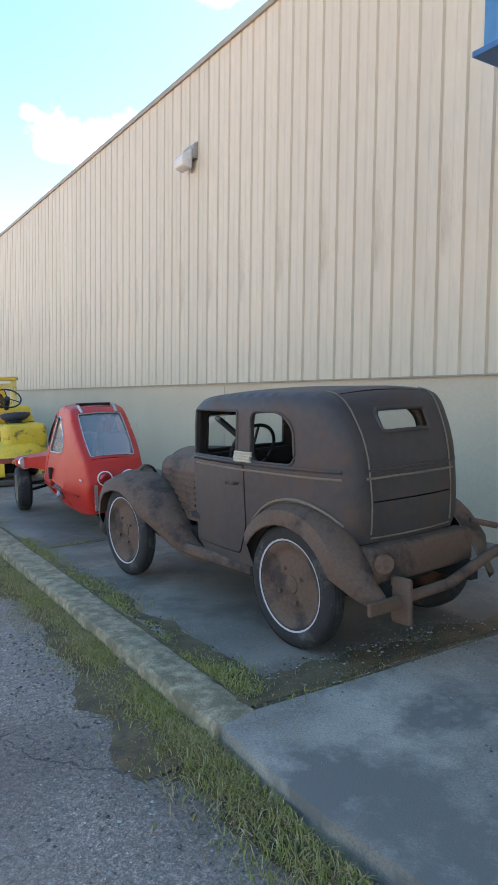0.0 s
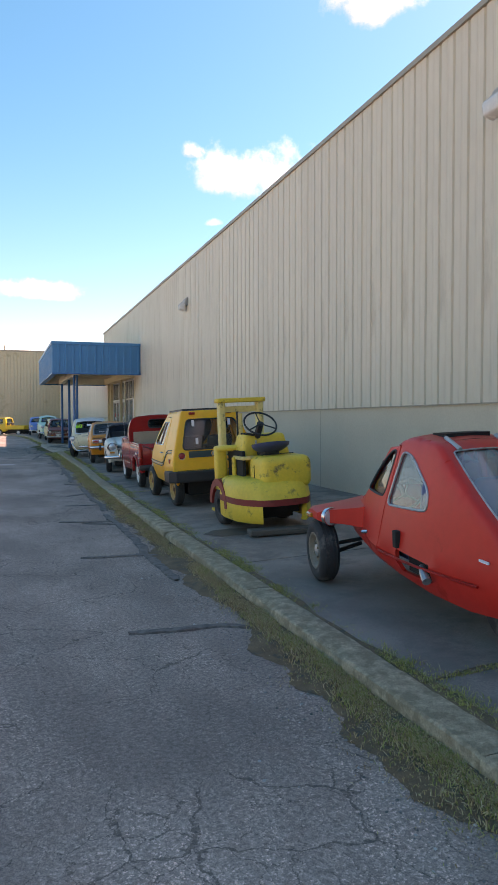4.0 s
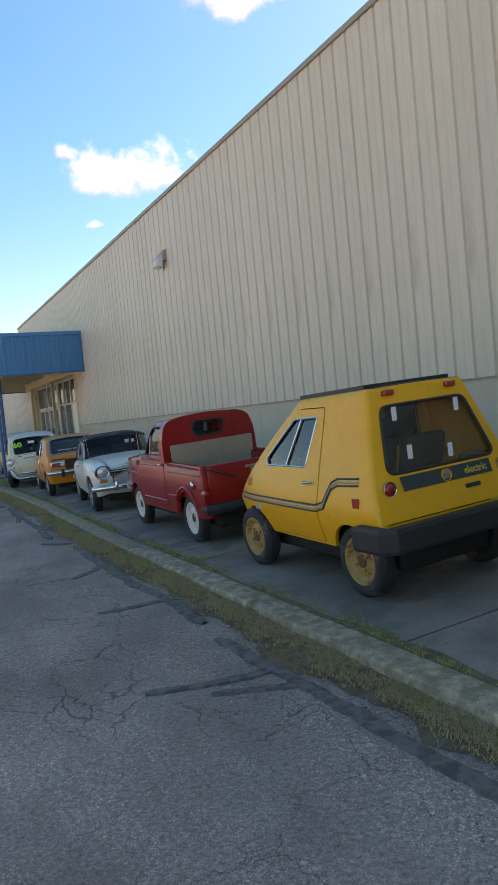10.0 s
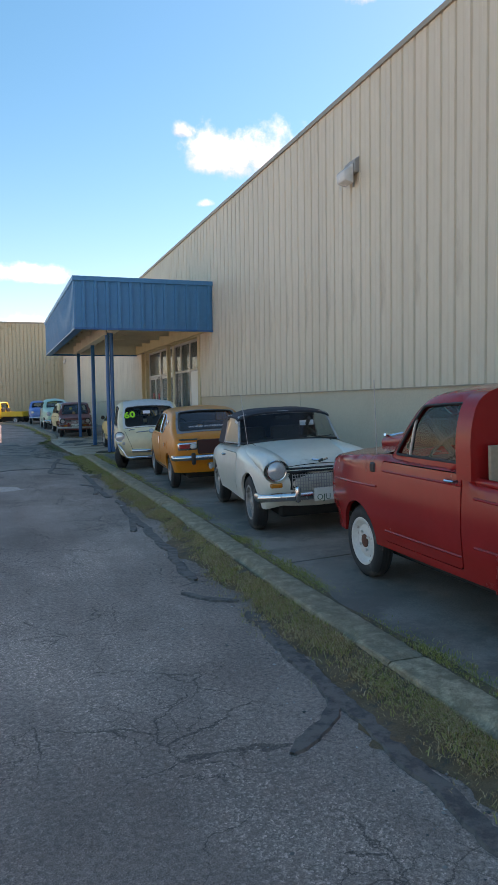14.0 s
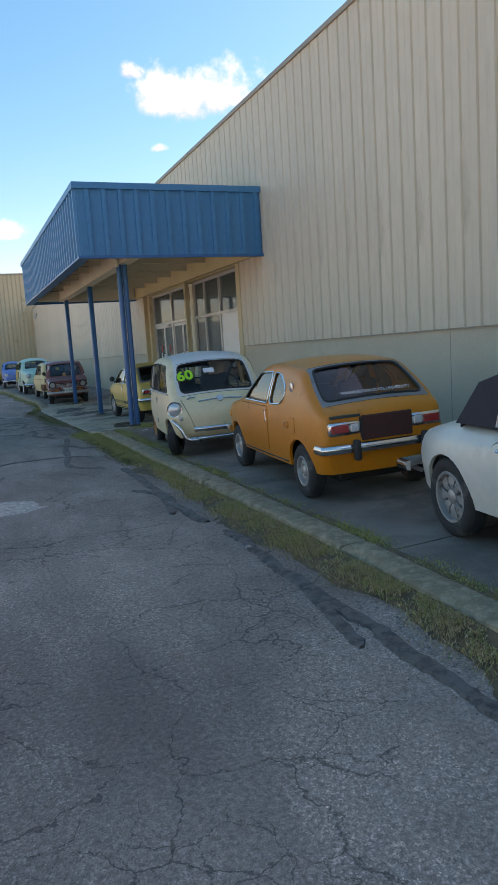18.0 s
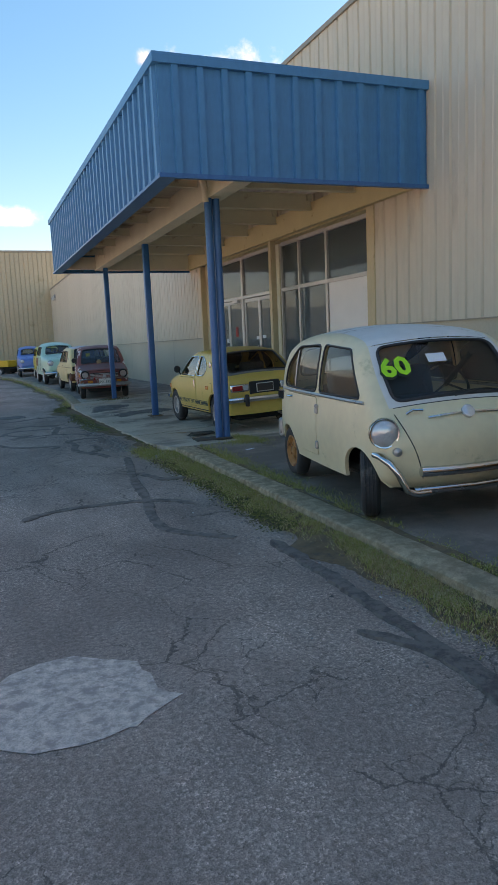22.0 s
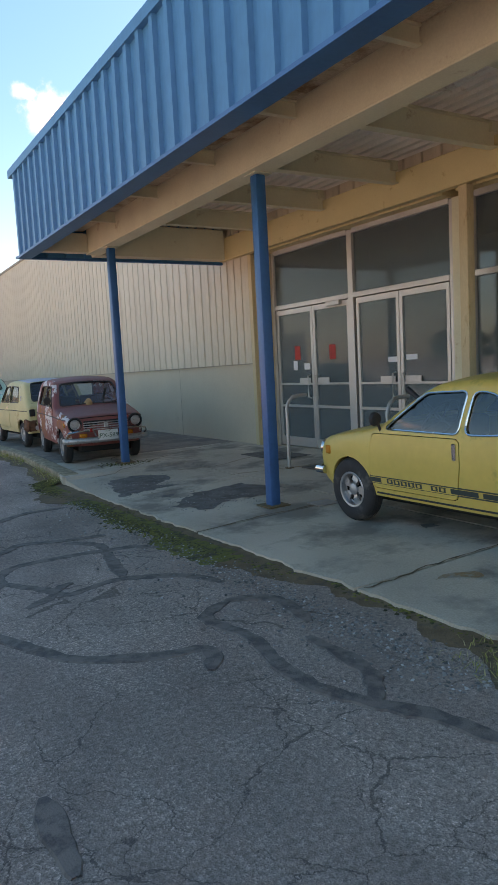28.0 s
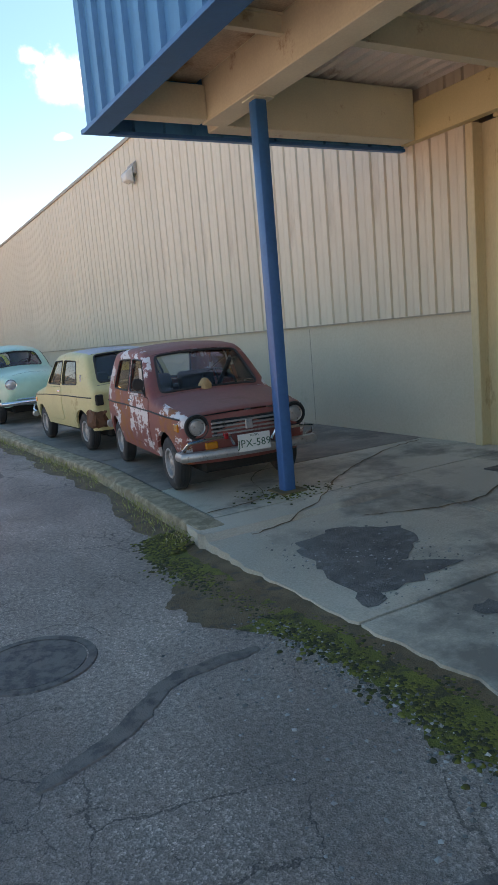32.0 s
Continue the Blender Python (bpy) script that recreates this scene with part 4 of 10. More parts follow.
        if hole:
            bm = bmesh.new()
            patch(bm, holes[0], (), lambda a, q: self.over(a, q / 0.5, -0.01), inner)
            g = part(name + "_glass", bm, glass, ob, smooth=60)
            g.visible_shadow = False
            if trim:
                part("glass_seal", tube(bmesh.new(), [self.over(p[0], p[1] / 0.5, 0.002) for p in holes[0]], seal, 6, closed=True), trim, ob)
        return ob


def under_line(y_rear, y_front, sill, arches, flare=0.0):
    """The lower edge from rear to front with round wheel openings (centre, radius, height of centre)."""
    pts = [(y_rear, sill)]
    for c, r, zc in sorted(arches):
        h = max(min((sill - zc) / r, 1), -1)
        a0 = math.pi - math.asin(h)
        a1 = math.asin(h)
        pts += [(c + r * math.cos(a0 + (a1 - a0) * k / 14), zc + r * math.sin(a0 + (a1 - a0) * k / 14)) for k in range(15)]
    pts.append((y_front, sill))
    out = []
    for a, b in zip(pts, pts[1:]):
        out.append(a)
        k = int(math.dist(a, b) / 0.12)
        out += [(a[0] + (b[0] - a[0]) * (j + 1) / (k + 1), a[1] + (b[1] - a[1]) * (j + 1) / (k + 1)) for j in range(k)]
    return out[1:]


def wheel(owner, x, y, r, width, rim_r, rim_mat, style="disc", cap=None, steer=0.0, wall=None, flat=0.0, band=0.045):
    """A tyre on its rim; x is the outer face. style: disc, holes, spokes, mag."""
    side = 1 if x > 0 else -1
    w = new("wheel")
    w.parent = owner
    w.matrix_basis = Matrix.Translation((x - side * width / 2, y, r)) @ Matrix.Rotation(radians(steer), 4, "Z") @ (Matrix.Identity(4) if side > 0 else Matrix.Rotation(math.pi, 4, "Z"))
    h = width / 2
    bm = bmesh.new()
    prof = [(rim_r, -h * 0.8), (rim_r + 0.012, -h * 0.92), ((rim_r + r) / 2, -h), (r - 0.03, -h * 0.93), (r - 0.008, -h * 0.72), (r, -h * 0.35), (r + 0.001, 0), (r, h * 0.35), (r - 0.008, h * 0.72), (r - 0.03, h * 0.93), ((rim_r + r) / 2, h), (rim_r + 0.012, h * 0.92), (rim_r, h * 0.8)]
    lathe(bm, prof, 40)
    if flat:
        for v in bm.verts:
            if v.co.z < -r + flat:
                v.co.z = -r + flat * 0.999
                v.co.x *= 1.1
    part("tyre", bm, M["tyre"], w, smooth=50)
    # Tread grooves round the tyre.
    bm = bmesh.new()
    for t in (-0.45, -0.15, 0.15, 0.45):
        lathe(bm, [(r + 0.0005, t * h * 1.2 - 0.006), (r + 0.004, t * h * 1.2 - 0.004), (r + 0.004, t * h * 1.2 + 0.004), (r + 0.0005, t * h * 1.2 + 0.006)], 36)
    if not flat:
        part("tread", bm, M["tyre"], w)
    else:
        bm.free()
    bm = bmesh.new()
    R = rim_r
    if style == "disc":
        prof = [(R + 0.012, h * 0.86), (R + 0.004, h * 0.95), (R - 0.012, h * 0.9), (R - 0.03, h * 0.55), (R * 0.72, h * 0.42), (R * 0.55, h * 0.62), (R * 0.36, h * 0.58), (0.0001, h * 0.55)]
        lathe(bm, prof, 36)
    else:
        prof = [(R + 0.012, h * 0.86), (R + 0.004, h * 0.95), (R - 0.012, h * 0.9), (R - 0.022, h * 0.25), (R - 0.03, h * 0.2)]
        lathe(bm, prof, 36)
    part("rim", bm, rim_mat, w, smooth=40)
    if style in ("holes", "mag", "spokes"):
        n, gap = {"holes": (8, 0.30), "mag": (8, 0.42), "spokes": (5, 0.5)}[style]
        bm = bmesh.new()
        for k in range(n):
            a0 = k * math.tau / n
            half = math.tau / n * (1 - gap) / 2
            for (ra, xa), (rb, xb) in (((0.045, h * 0.52), (R * 0.55, h * 0.66)), ((R * 0.55, h * 0.66), (R - 0.012, h * 0.5))):
                va = [bm.verts.new((xx + dz, rr * math.cos(a0 + q), rr * math.sin(a0 + q))) for dz in (0, -0.03) for rr, xx, q in ((ra, xa, -half * 1.3), (rb, xb, -half), (rb, xb, half), (ra, xa, half * 1.3))]
                for f in ((0, 1, 2, 3), (7, 6, 5, 4), (0, 4, 5, 1), (2, 6, 7, 3), (1, 5, 6, 2), (3, 7, 4, 0)):
                    bm.faces.new([va[i] for i in f])
        part("spokes", bm, rim_mat, w)
        part("drum", lathe(bmesh.new(), [(R - 0.03, -h * 0.1), (0.001, -h * 0.1)], 24), M["under"], w)
    part("hub_cap", lathe(bmesh.new(), [(0.052, h * 0.5), (0.05, h * 0.66), (0.032, h * 0.76), (0.0001, h * 0.8)], 20), cap or rim_mat, w, smooth=50)
    if style == "disc":
        nut = finish("wheel_nut", lathe(bmesh.new(), [(0.011, 0), (0.011, 0.016), (0.0001, 0.018)], 6), rim_mat)
        for k in range(4):
            a = k * math.tau / 4 + 0.5
            shared("wheel_nut", nut, w, Matrix.Translation((h * 0.6, R * 0.42 * math.cos(a), R * 0.42 * math.sin(a))))
    if wall:
        part("white_band", lathe(bmesh.new(), [(R + 0.014, h * 0.93), (R + band, h * 1.005), (R + 0.014, h * 0.96)], 36), wall, w)
    return w


def lamp(owner, x, y, z, r, lens, bezel=None, rx=0.0, rz=0.0, depth=0.03, name="headlight", dome=0.35):
    """A round lamp facing forward (turned by rz): bowl, bezel ring and domed lens."""
    m = Matrix.Translation((x, y, z)) @ Matrix.Rotation(radians(rz + 90), 4, "Z") @ Matrix.Rotation(radians(rx), 4, "Y")
    body = part(name, lathe(bmesh.new(), [(r * 1.02, -depth), (r * 1.06, 0.0), (r * 0.9, 0.004)], 28), bezel or M["chrome"], owner, smooth=45, at=m)
    part("lens", lathe(bmesh.new(), [(r * 0.95, 0.001)] + [(r * 0.93 * math.cos(q * 0.3), 0.002 + r * dome * math.sin(q * 0.3)) for q in range(1, 5)] + [(0.0001, 0.002 + r * dome)], 28), lens, body, smooth=60)
    part("bezel", lathe(bmesh.new(), [(r * 0.92, 0.0), (r * 0.95, 0.012), (r * 1.04, 0.014), (r * 1.09, 0.002), (r * 1.06, -0.006)], 28), bezel or M["chrome"], body, smooth=45)
    return body


def sweep(bm, path, prof):
    """A closed profile of (out, up) carried along a level path."""
    path = [Vector(p) for p in path]
    rings = []
    for i, p in enumerate(path):
        d = (path[min(i + 1, len(path) - 1)] - path[max(i - 1, 0)]).normalized()
        o = Vector((d.y, -d.x, 0)).normalized()
        rings.append([bm.verts.new(p + o * a + Vector((0, 0, b))) for a, b in prof])
    n = len(prof)
    for a, b in zip(rings, rings[1:]):
        for k in range(n):
            bm.faces.new((a[k], a[(k + 1) % n], b[(k + 1) % n], b[k]))
    bm.faces.new(rings[0][::-1])
    bm.faces.new(rings[-1])
    return bm


def bumper(owner, y, z, w, h, t, wrap, front, material, name="bumper", bow=0.05):
    """A pressed bumper bar bowed in plan, its ends turned back."""
    s = 1 if front else -1
    path = []
    for k in range(15):
        u = -1 + 2 * k / 14
        path.append((u * w * s, y - s * bow * u * u, z))
    path = [(path[0][0], path[0][1] - s * wrap, z)] + path + [(path[-1][0], path[-1][1] - s * wrap, z)]
    prof = [(0, -h / 2), (-t * 0.7, -h * 0.42), (-t, -h * 0.15), (-t, h * 0.15), (-t * 0.7, h * 0.42), (0, h / 2)]
    return part(name, sweep(bmesh.new(), path[::-1] if front else path[::-1], [(-a, b) for a, b in prof] if front else [(-a, b) for a, b in prof]), material, owner, smooth=40)


def seats(owner, y, w, z, material=None, back=0.55, n=2):
    for k in range(n):
        cx = (k - (n - 1) / 2) * w * 1.06
        s = new("seat")
        s.parent = owner
        part("cushion", box(bmesh.new(), cx - w * 0.46, cx + w * 0.46, y - 0.25, y + 0.25, z, z + 0.14, 0.04, 2), material or M["seat"], s, smooth=45)
        bm = box(bmesh.new(), cx - w * 0.45, cx + w * 0.45, y - 0.34, y - 0.22, z + 0.1, z + back, 0.045, 2)
        for v in bm.verts:
            v.co.y -= (v.co.z - z) * 0.25
        part("backrest", bm, material or M["seat"], s, smooth=45)


def steering(owner, x, y, z, r=0.19, tilt=35, material=None):
    s = new("steering_wheel")
    s.parent = owner
    s.matrix_basis = Matrix.Translation((x, y, z)) @ Matrix.Rotation(radians(tilt), 4, "X")
    k = material or M["rubber"]
    part("wheel_rim", tube(bmesh.new(), [(r * math.cos(a * math.tau / 28), 0, r * math.sin(a * math.tau / 28)) for a in range(28)], 0.012, 8, closed=True), k, s)
    bm = bmesh.new()
    for a in (math.pi / 2, math.pi * 7 / 6, math.pi * 11 / 6):
        tube(bm, ((0, 0, 0), (r * math.cos(a), 0, r * math.sin(a))), 0.009, 6)
    part("wheel_spokes", bm, k, s)
    part("column", tube(bmesh.new(), ((0, -0.01, 0), (0, 0.45, 0)), 0.022, 8), k, s)


def cabin(owner, y0, y1, w, zf, zdash, dash_y, seat_y, rear_seat=None):
    """Floor tub, dashboard, seats and wheel seen through the glass."""
    part("floor_tub", boxes((-w, w, y0, y1, zf - 0.02, zf + 0.02)), M["black_in"], owner)
    part("dashboard", box(bmesh.new(), -w, w, dash_y, dash_y + 0.3, zdash - 0.22, zdash - 0.02, 0.04, 2), M["black_in"], owner, smooth=45)
    seats(owner, seat_y, w * 0.9, zf + 0.16)
    if rear_seat is not None:
        part("rear_bench", box(bmesh.new(), -w * 0.95, w * 0.95, rear_seat - 0.1, rear_seat + 0.3, zf + 0.05, zf + 0.28, 0.05, 2), M["seat"], owner, smooth=45)
        part("rear_bench_back", box(bmesh.new(), -w * 0.95, w * 0.95, rear_seat - 0.22, rear_seat - 0.1, zf + 0.1, zf + 0.55, 0.05, 2), M["seat"], owner, smooth=45)
    steering(owner, -w * 0.5, dash_y - 0.16, zdash + 0.02)


def underbody(owner, w, y0, y1, z0, z1):
    part("underbody", box(bmesh.new(), -w, w, y0, y1, z0, z1, 0.03), M["under"], owner)


def wiper(owner, x0, x1, p, q):
    part("wiper", tube(bmesh.new(), (p, q), 0.005, 5), M["rubber"], owner)


def text(owner, body, size, m, material, name="lettering", depth=0.001, bold=0.0):
    cu = bpy.data.curves.new(name, "FONT")
    cu.body, cu.size, cu.extrude, cu.align_x, cu.align_y, cu.offset = body, size, depth, "CENTER", "CENTER", bold
    cu.resolution_u = 2
    ob = new(name, cu)
    dg = bpy.context.evaluated_depsgraph_get()
    me = bpy.data.meshes.new_from_object(ob.evaluated_get(dg))
    bpy.data.objects.remove(ob)
    me.materials.clear()
    me.materials.append(material)
    ob = new(name, me)
    ob.parent = owner
    ob.matrix_basis = m
    return ob


def plate(owner, y, z, body, back, small="", x=0.0, w=0.30, h=0.15, tilt=0.0):
    p = part("number_plate", box(bmesh.new(), x - w / 2, x + w / 2, y - 0.004, y + 0.004, z - h / 2, z + h / 2, 0.003), M["plate_white"], owner)
    m = Matrix.Translation((x, y + (0.006 if not back else -0.006), z - 0.01)) @ Matrix.Rotation(math.pi if not back else 0, 4, "Z") @ Matrix.Rotation(math.pi / 2, 4, "X")
    if body:
        text(p, body, h * 0.62, m, M["plate_ink"])
    if small:
        text(p, small, h * 0.2, Matrix.Translation((0, 0, h * 0.42)) @ m, M["plate_ink"])
    return p


M["plate_ink"] = mat("plate_ink", (0.03, 0.11, 0.07), 0.6, vary=0.1)


def paint(name, color, rough=0.35, wear=None, amt=0.1, scale=3.0, coat=0.18, vary=0.08, spec=0.5):
    return mat("paint_" + name, color, rough, vary=vary, scale=1.6, fine=14, bump=0.02, dirt=wear or tuple(c * 0.55 for c in color), dirt_amt=amt, dirt_scale=scale, coat=coat, spec=spec)


# ---- the parked vehicles ----
def place(owner, x, y, rz=0.0, sink=0.0, dz=0.0):
    """Stands a vehicle on the cross-fall of the pavement."""
    fall = math.atan2(pave_z(x + 0.55, y) - pave_z(x - 0.55, y), 1.1)
    owner.matrix_world = Matrix.Translation((x, y, pave_z(x, y) + 0.004 - sink + dz)) @ Matrix.Rotation(-fall, 4, "Y") @ Matrix.Rotation(radians(rz), 4, "Z")
    return owner


def quad(*pts, r=0.05, step=0.1):
    return fillet([(*p, r) if len(p) == 2 else p for p in pts], True, 4, step)[0]


def door_handle(owner, sh, y, z, material=None, length=0.13, sides=(-1, 1)):
    for s in sides:
        x = sh.side_x(y, z)
        part("door_handle", tube(bmesh.new(), [(s * (x + d), y + q * length, z) for d, q in ((0.0, 0), (0.028, 0.08), (0.034, 0.5), (0.028, 0.92), (0.0, 1))], 0.009, 6), material or M["chrome"], owner, smooth=50)


def mirror(owner, x, y, z, s=-1, material=None):
    m = new("door_mirror")
    m.parent = owner
    part("mirror_stalk", tube(bmesh.new(), ((x, y, z), (x + s * 0.03, y, z + 0.08), (x + s * 0.06, y, z + 0.12)), 0.012, 6), M["rubber"], m)
    part("mirror_head", lathe(bmesh.new(), [(0.001, -0.035), (0.05, -0.025), (0.062, 0.0), (0.055, 0.01), (0.001, 0.01)], 20, Matrix.Translation((x + s * 0.07, y, z + 0.14)) @ Matrix.Rotation(math.pi / 2, 4, "Z")), material or M["rubber"], m, smooth=45)


# -- small coupes, one orange and one yellow --
def coupe(label, body, wheel_style, rim, stripe, rear_frame, tyre_r=0.252, group="small coupes"):
    c = thing("coupe", label, "car", group)
    arches = [(-1.04, tyre_r + 0.033, 0.27), (1.04, tyre_r + 0.033, 0.27)]
    chain = [(1.46, 0.27), (1.53, 0.36, 0.05), (1.555, 0.58, 0.06), (1.47, 0.73, 0.12), (0.66, 0.865, 0.10), (0.10, 1.215, 0.16), (-0.35, 1.25, 0.3), (-0.98, 1.195, 0.14), (-1.44, 0.855, 0.05), (-1.53, 0.80, 0.05), (-1.55, 0.55, 0.08), (-1.50, 0.27)]
    sh = Shell(c, chain, under_line(-1.50, 1.46, 0.27, arches), [(-1.56, 0.585), (-1.2, 0.635), (0, 0.648), (1.1, 0.62), (1.56, 0.54)], [(0.25, 0.94), (0.5, 1.0), (0.85, 0.965), (1.28, 0.76)], edge=0.055, crown=0.03)
    win = quad((0.56, 0.852), (0.15, 1.145), (-0.26, 1.16), (-0.22, 0.845), r=0.05)
    quarter = quad((-0.275, 0.845), (-0.315, 1.16), (-0.50, 1.145), (-0.68, 1.03), (-0.70, 0.93), (-0.60, 0.855), r=0.07)
    door = quad((0.74, 0.34), (0.76, 0.60), (0.72, 0.815), (-0.235, 0.815), (-0.245, 0.60), (-0.20, 0.34), r=0.05)
    flap = quad((-0.86, 0.60), (-0.86, 0.75), (-0.99, 0.75), (-0.99, 0.60), r=0.02)
    sh.sides(body, [win, quarter, door, flap])
    sh.panel("door", quad((0.734, 0.346), (0.754, 0.60), (0.714, 0.809), (-0.229, 0.809), (-0.239, 0.60), (-0.194, 0.346), r=0.05), body)
    sh.panel("fuel_flap", quad((-0.864, 0.604), (-0.864, 0.746), (-0.986, 0.746), (-0.986, 0.604), r=0.02), body)
    sh.pane(win, M["glass_sky_tint"], M["chrome"])
    sh.pane(quarter, M["glass_sky_tint"], M["chrome"], "quarter_window")
    sh.strip("front_panel", None, 3, body)
    sh.strip("bonnet", 3, 4, body)
    sh.strip("windscreen_frame", 4, 5, body, (0.07, 0.03, 0.10), M["glass_car"], M["chrome"])
    sh.strip("roof", 5, 7, body)
    sh.strip("hatch_frame", 7, 8, rear_frame, (0.055, 0.06, 0.09), M["glass_car"], M["rubber"], rnd=0.06)
    sh.strip("tail_panel", 8, None, body)
    cabin(c, -1.0, 0.7, 0.54, 0.3, 0.88, 0.42, -0.12, -0.75)
    underbody(c, 0.40, -1.38, 1.40, 0.17, 0.52)
    for y in (-1.04, 1.04):
        for s in (-1, 1):
            wheel(c, s * 0.62, y, tyre_r, 0.15, 0.135 + 0.6 * (tyre_r - 0.252), rim, wheel_style, M["silver"])
    # Rear: lamp clusters, panel, bumper, exhaust.
    for s in (-1, 1):
        cl = part("tail_lamp", box(bmesh.new(), s * 0.40 - 0.15, s * 0.40 + 0.15, -1.585, -1.52, 0.615, 0.735, 0.02, 2), M["chrome"], c, smooth=45)
        a, b = sorted((s * 0.28, s * 0.46))
        part("red_lens", box(bmesh.new(), *sorted((s * 0.36, s * 0.535)), -1.592, -1.56, 0.635, 0.715, 0.012), M["red_lens"], cl)
        part("clear_lens", box(bmesh.new(), *sorted((s * 0.265, s * 0.355)), -1.592, -1.56, 0.635, 0.715, 0.012), M["head_lens"], cl)
    part("plate_recess", box(bmesh.new(), -0.25, 0.25, -1.578, -1.54, 0.57, 0.76, 0.01), M["black_in"], c)
    bumper(c, -1.60, 0.50, 0.60, 0.085, 0.045, 0.12, False, M["chrome"], "rear_bumper")
    bumper(c, 1.60, 0.42, 0.56, 0.08, 0.045, 0.10, True, M["chrome"], "front_bumper")
    for s in (-1, 1):
        part("overrider", box(bmesh.new(), s * 0.33 - 0.03, s * 0.33 + 0.03, -1.69, -1.62, 0.40, 0.58, 0.02, 2), M["rubber"], c, smooth=45)
        lamp(c, s * 0.44, 1.545, 0.61, 0.085, M["head_lens"])
        part("side_marker", box(bmesh.new(), *sorted((s * (sh.side_x(-0.78, 0.62) - 0.01), s * (sh.side_x(-0.78, 0.62) + 0.012))), -0.84, -0.73, 0.64, 0.70, 0.008), M["amber_lens"], c)
        part("side_marker", box(bmesh.new(), *sorted((s * (sh.side_x(1.36, 0.62) - 0.01), s * (sh.side_x(1.36, 0.62) + 0.012))), 1.34, 1.41, 0.58, 0.66, 0.008), M["amber_lens"], c)
        x = sh.side_x(-0.84, 1.02)
        part("pillar_badge", lathe(bmesh.new(), [(0.048, -0.01), (0.05, 0.008), (0.038, 0.012), (0.001, 0.012)], 20, Matrix.Translation((s * x, -0.84, 1.02)) @ (Matrix.Identity(4) if s > 0 else Matrix.Rotation(math.pi, 4, "Z"))), M["chrome"], c, smooth=40)
        part("handle_plate", box(bmesh.new(), *sorted((s * (sh.side_x(-0.19, 0.72) - 0.005), s * (sh.side_x(-0.19, 0.72) + 0.02))), -0.21, -0.175, 0.65, 0.78, 0.008), M["chrome"], c)
    part("exhaust", tube(bmesh.new(), ((0.3, -1.2, 0.24), (0.3, -1.62, 0.22)), 0.022), M["silver"], c)
    sh.line([(0.70, 0.30), (-0.70, 0.30)], M["rubber"], 0.008, "sill_trim")
    if stripe:
        for k, (z, h, m_) in enumerate(((0.385, 0.010, M["ink"]), (0.445, 0.010, M["ink"]))):
            sh.line([(0.76 - 0.1 * i, z) for i in range(16)], m_, h * 0.6, "stripe_line", out=-0.001)
        for s in (-1, 1):
            for a, b in ((0.76, 0.62), (-0.14, -0.40), (-0.44, -0.75)):
                bm = bmesh.new()
                grid(bm, lambda u, v: (s * (sh.side_x(a + (b - a) * u, v) + 0.0045), a + (b - a) * u, v), (0, 0.25, 0.5, 0.75, 1), (0.395, 0.435))
                part("stripe_block", bm, M["ink"], c)
            u = 0.55
            for wdt in (0.07, 0.07, 0.07, 0.07, 0.07, 0, 0.07, 0.07):
                if wdt:
                    bm = bmesh.new()
                    for z0, z1 in ((0.395, 0.403), (0.427, 0.435)):
                        grid(bm, lambda p, v: (s * (sh.side_x(u - p * wdt, v) + 0.0045), u - p * wdt, v), (0, 1), (z0, z1))
                    for p0 in (0.0, wdt - 0.022):
                        grid(bm, lambda p, v: (s * (sh.side_x(u - p0 - p * 0.02, v) + 0.0046), u - p0 - p * 0.02, v), (0, 1), (0.397, 0.433))
                    part("stripe_mark", bm, M["ink"], c)
                u -= 0.082
    return c, sh


orange = paint("orange", (0.68, 0.20, 0.008), 0.38, (0.30, 0.09, 0.012), 0.10, 4)
grey_frame = paint("grey_frame", (0.20, 0.21, 0.22), 0.5, (0.10, 0.10, 0.10), 0.25, 5)
c, sh = coupe("faded orange two-door small coupe with steel wheels beside the kerb", orange, "holes", M["silver"], False, grey_frame)
part("faded_panel", box(bmesh.new(), -0.24, 0.26, -1.580, -1.55, 0.55, 0.77, 0.01), mat("maroon_panel", (0.07, 0.018, 0.014), 0.7, vary=0.25), c, "dull maroon tail panel")
part("brand_plate", box(bmesh.new(), -0.52, -0.24, -1.567, -1.53, 0.765, 0.79, 0.004), M["ink"], c)
text(c, "WASHINGTON STATE UNIVERSITY", 0.044, Matrix.Translation((0.0, -1.415, 0.965)) @ Matrix.Rotation(radians(52), 4, "X"), M["paper"], "window_lettering")
place(c, 2.81, 20.42, -5)

yellow = paint("yellow", (0.66, 0.45, 0.11), 0.4, (0.34, 0.28, 0.07), 0.12, 3)
c, sh = coupe("yellow two-door small coupe with black stripes parked under the canopy", yellow, "spokes", M["silver"], True, grey_frame, 0.282)
plate(c, -1.59, 0.665, "", True, w=0.28, h=0.13)
part("plate_cover", box(bmesh.new(), -0.13, 0.13, -1.600, -1.592, 0.61, 0.72, 0.003), mat("plate_dark", (0.05, 0.035, 0.03), 0.5, vary=0.2), c)
mirror(c, -0.60, 0.62, 0.80)
place(c, 2.73 + 0.62, 30.0, 1.5)


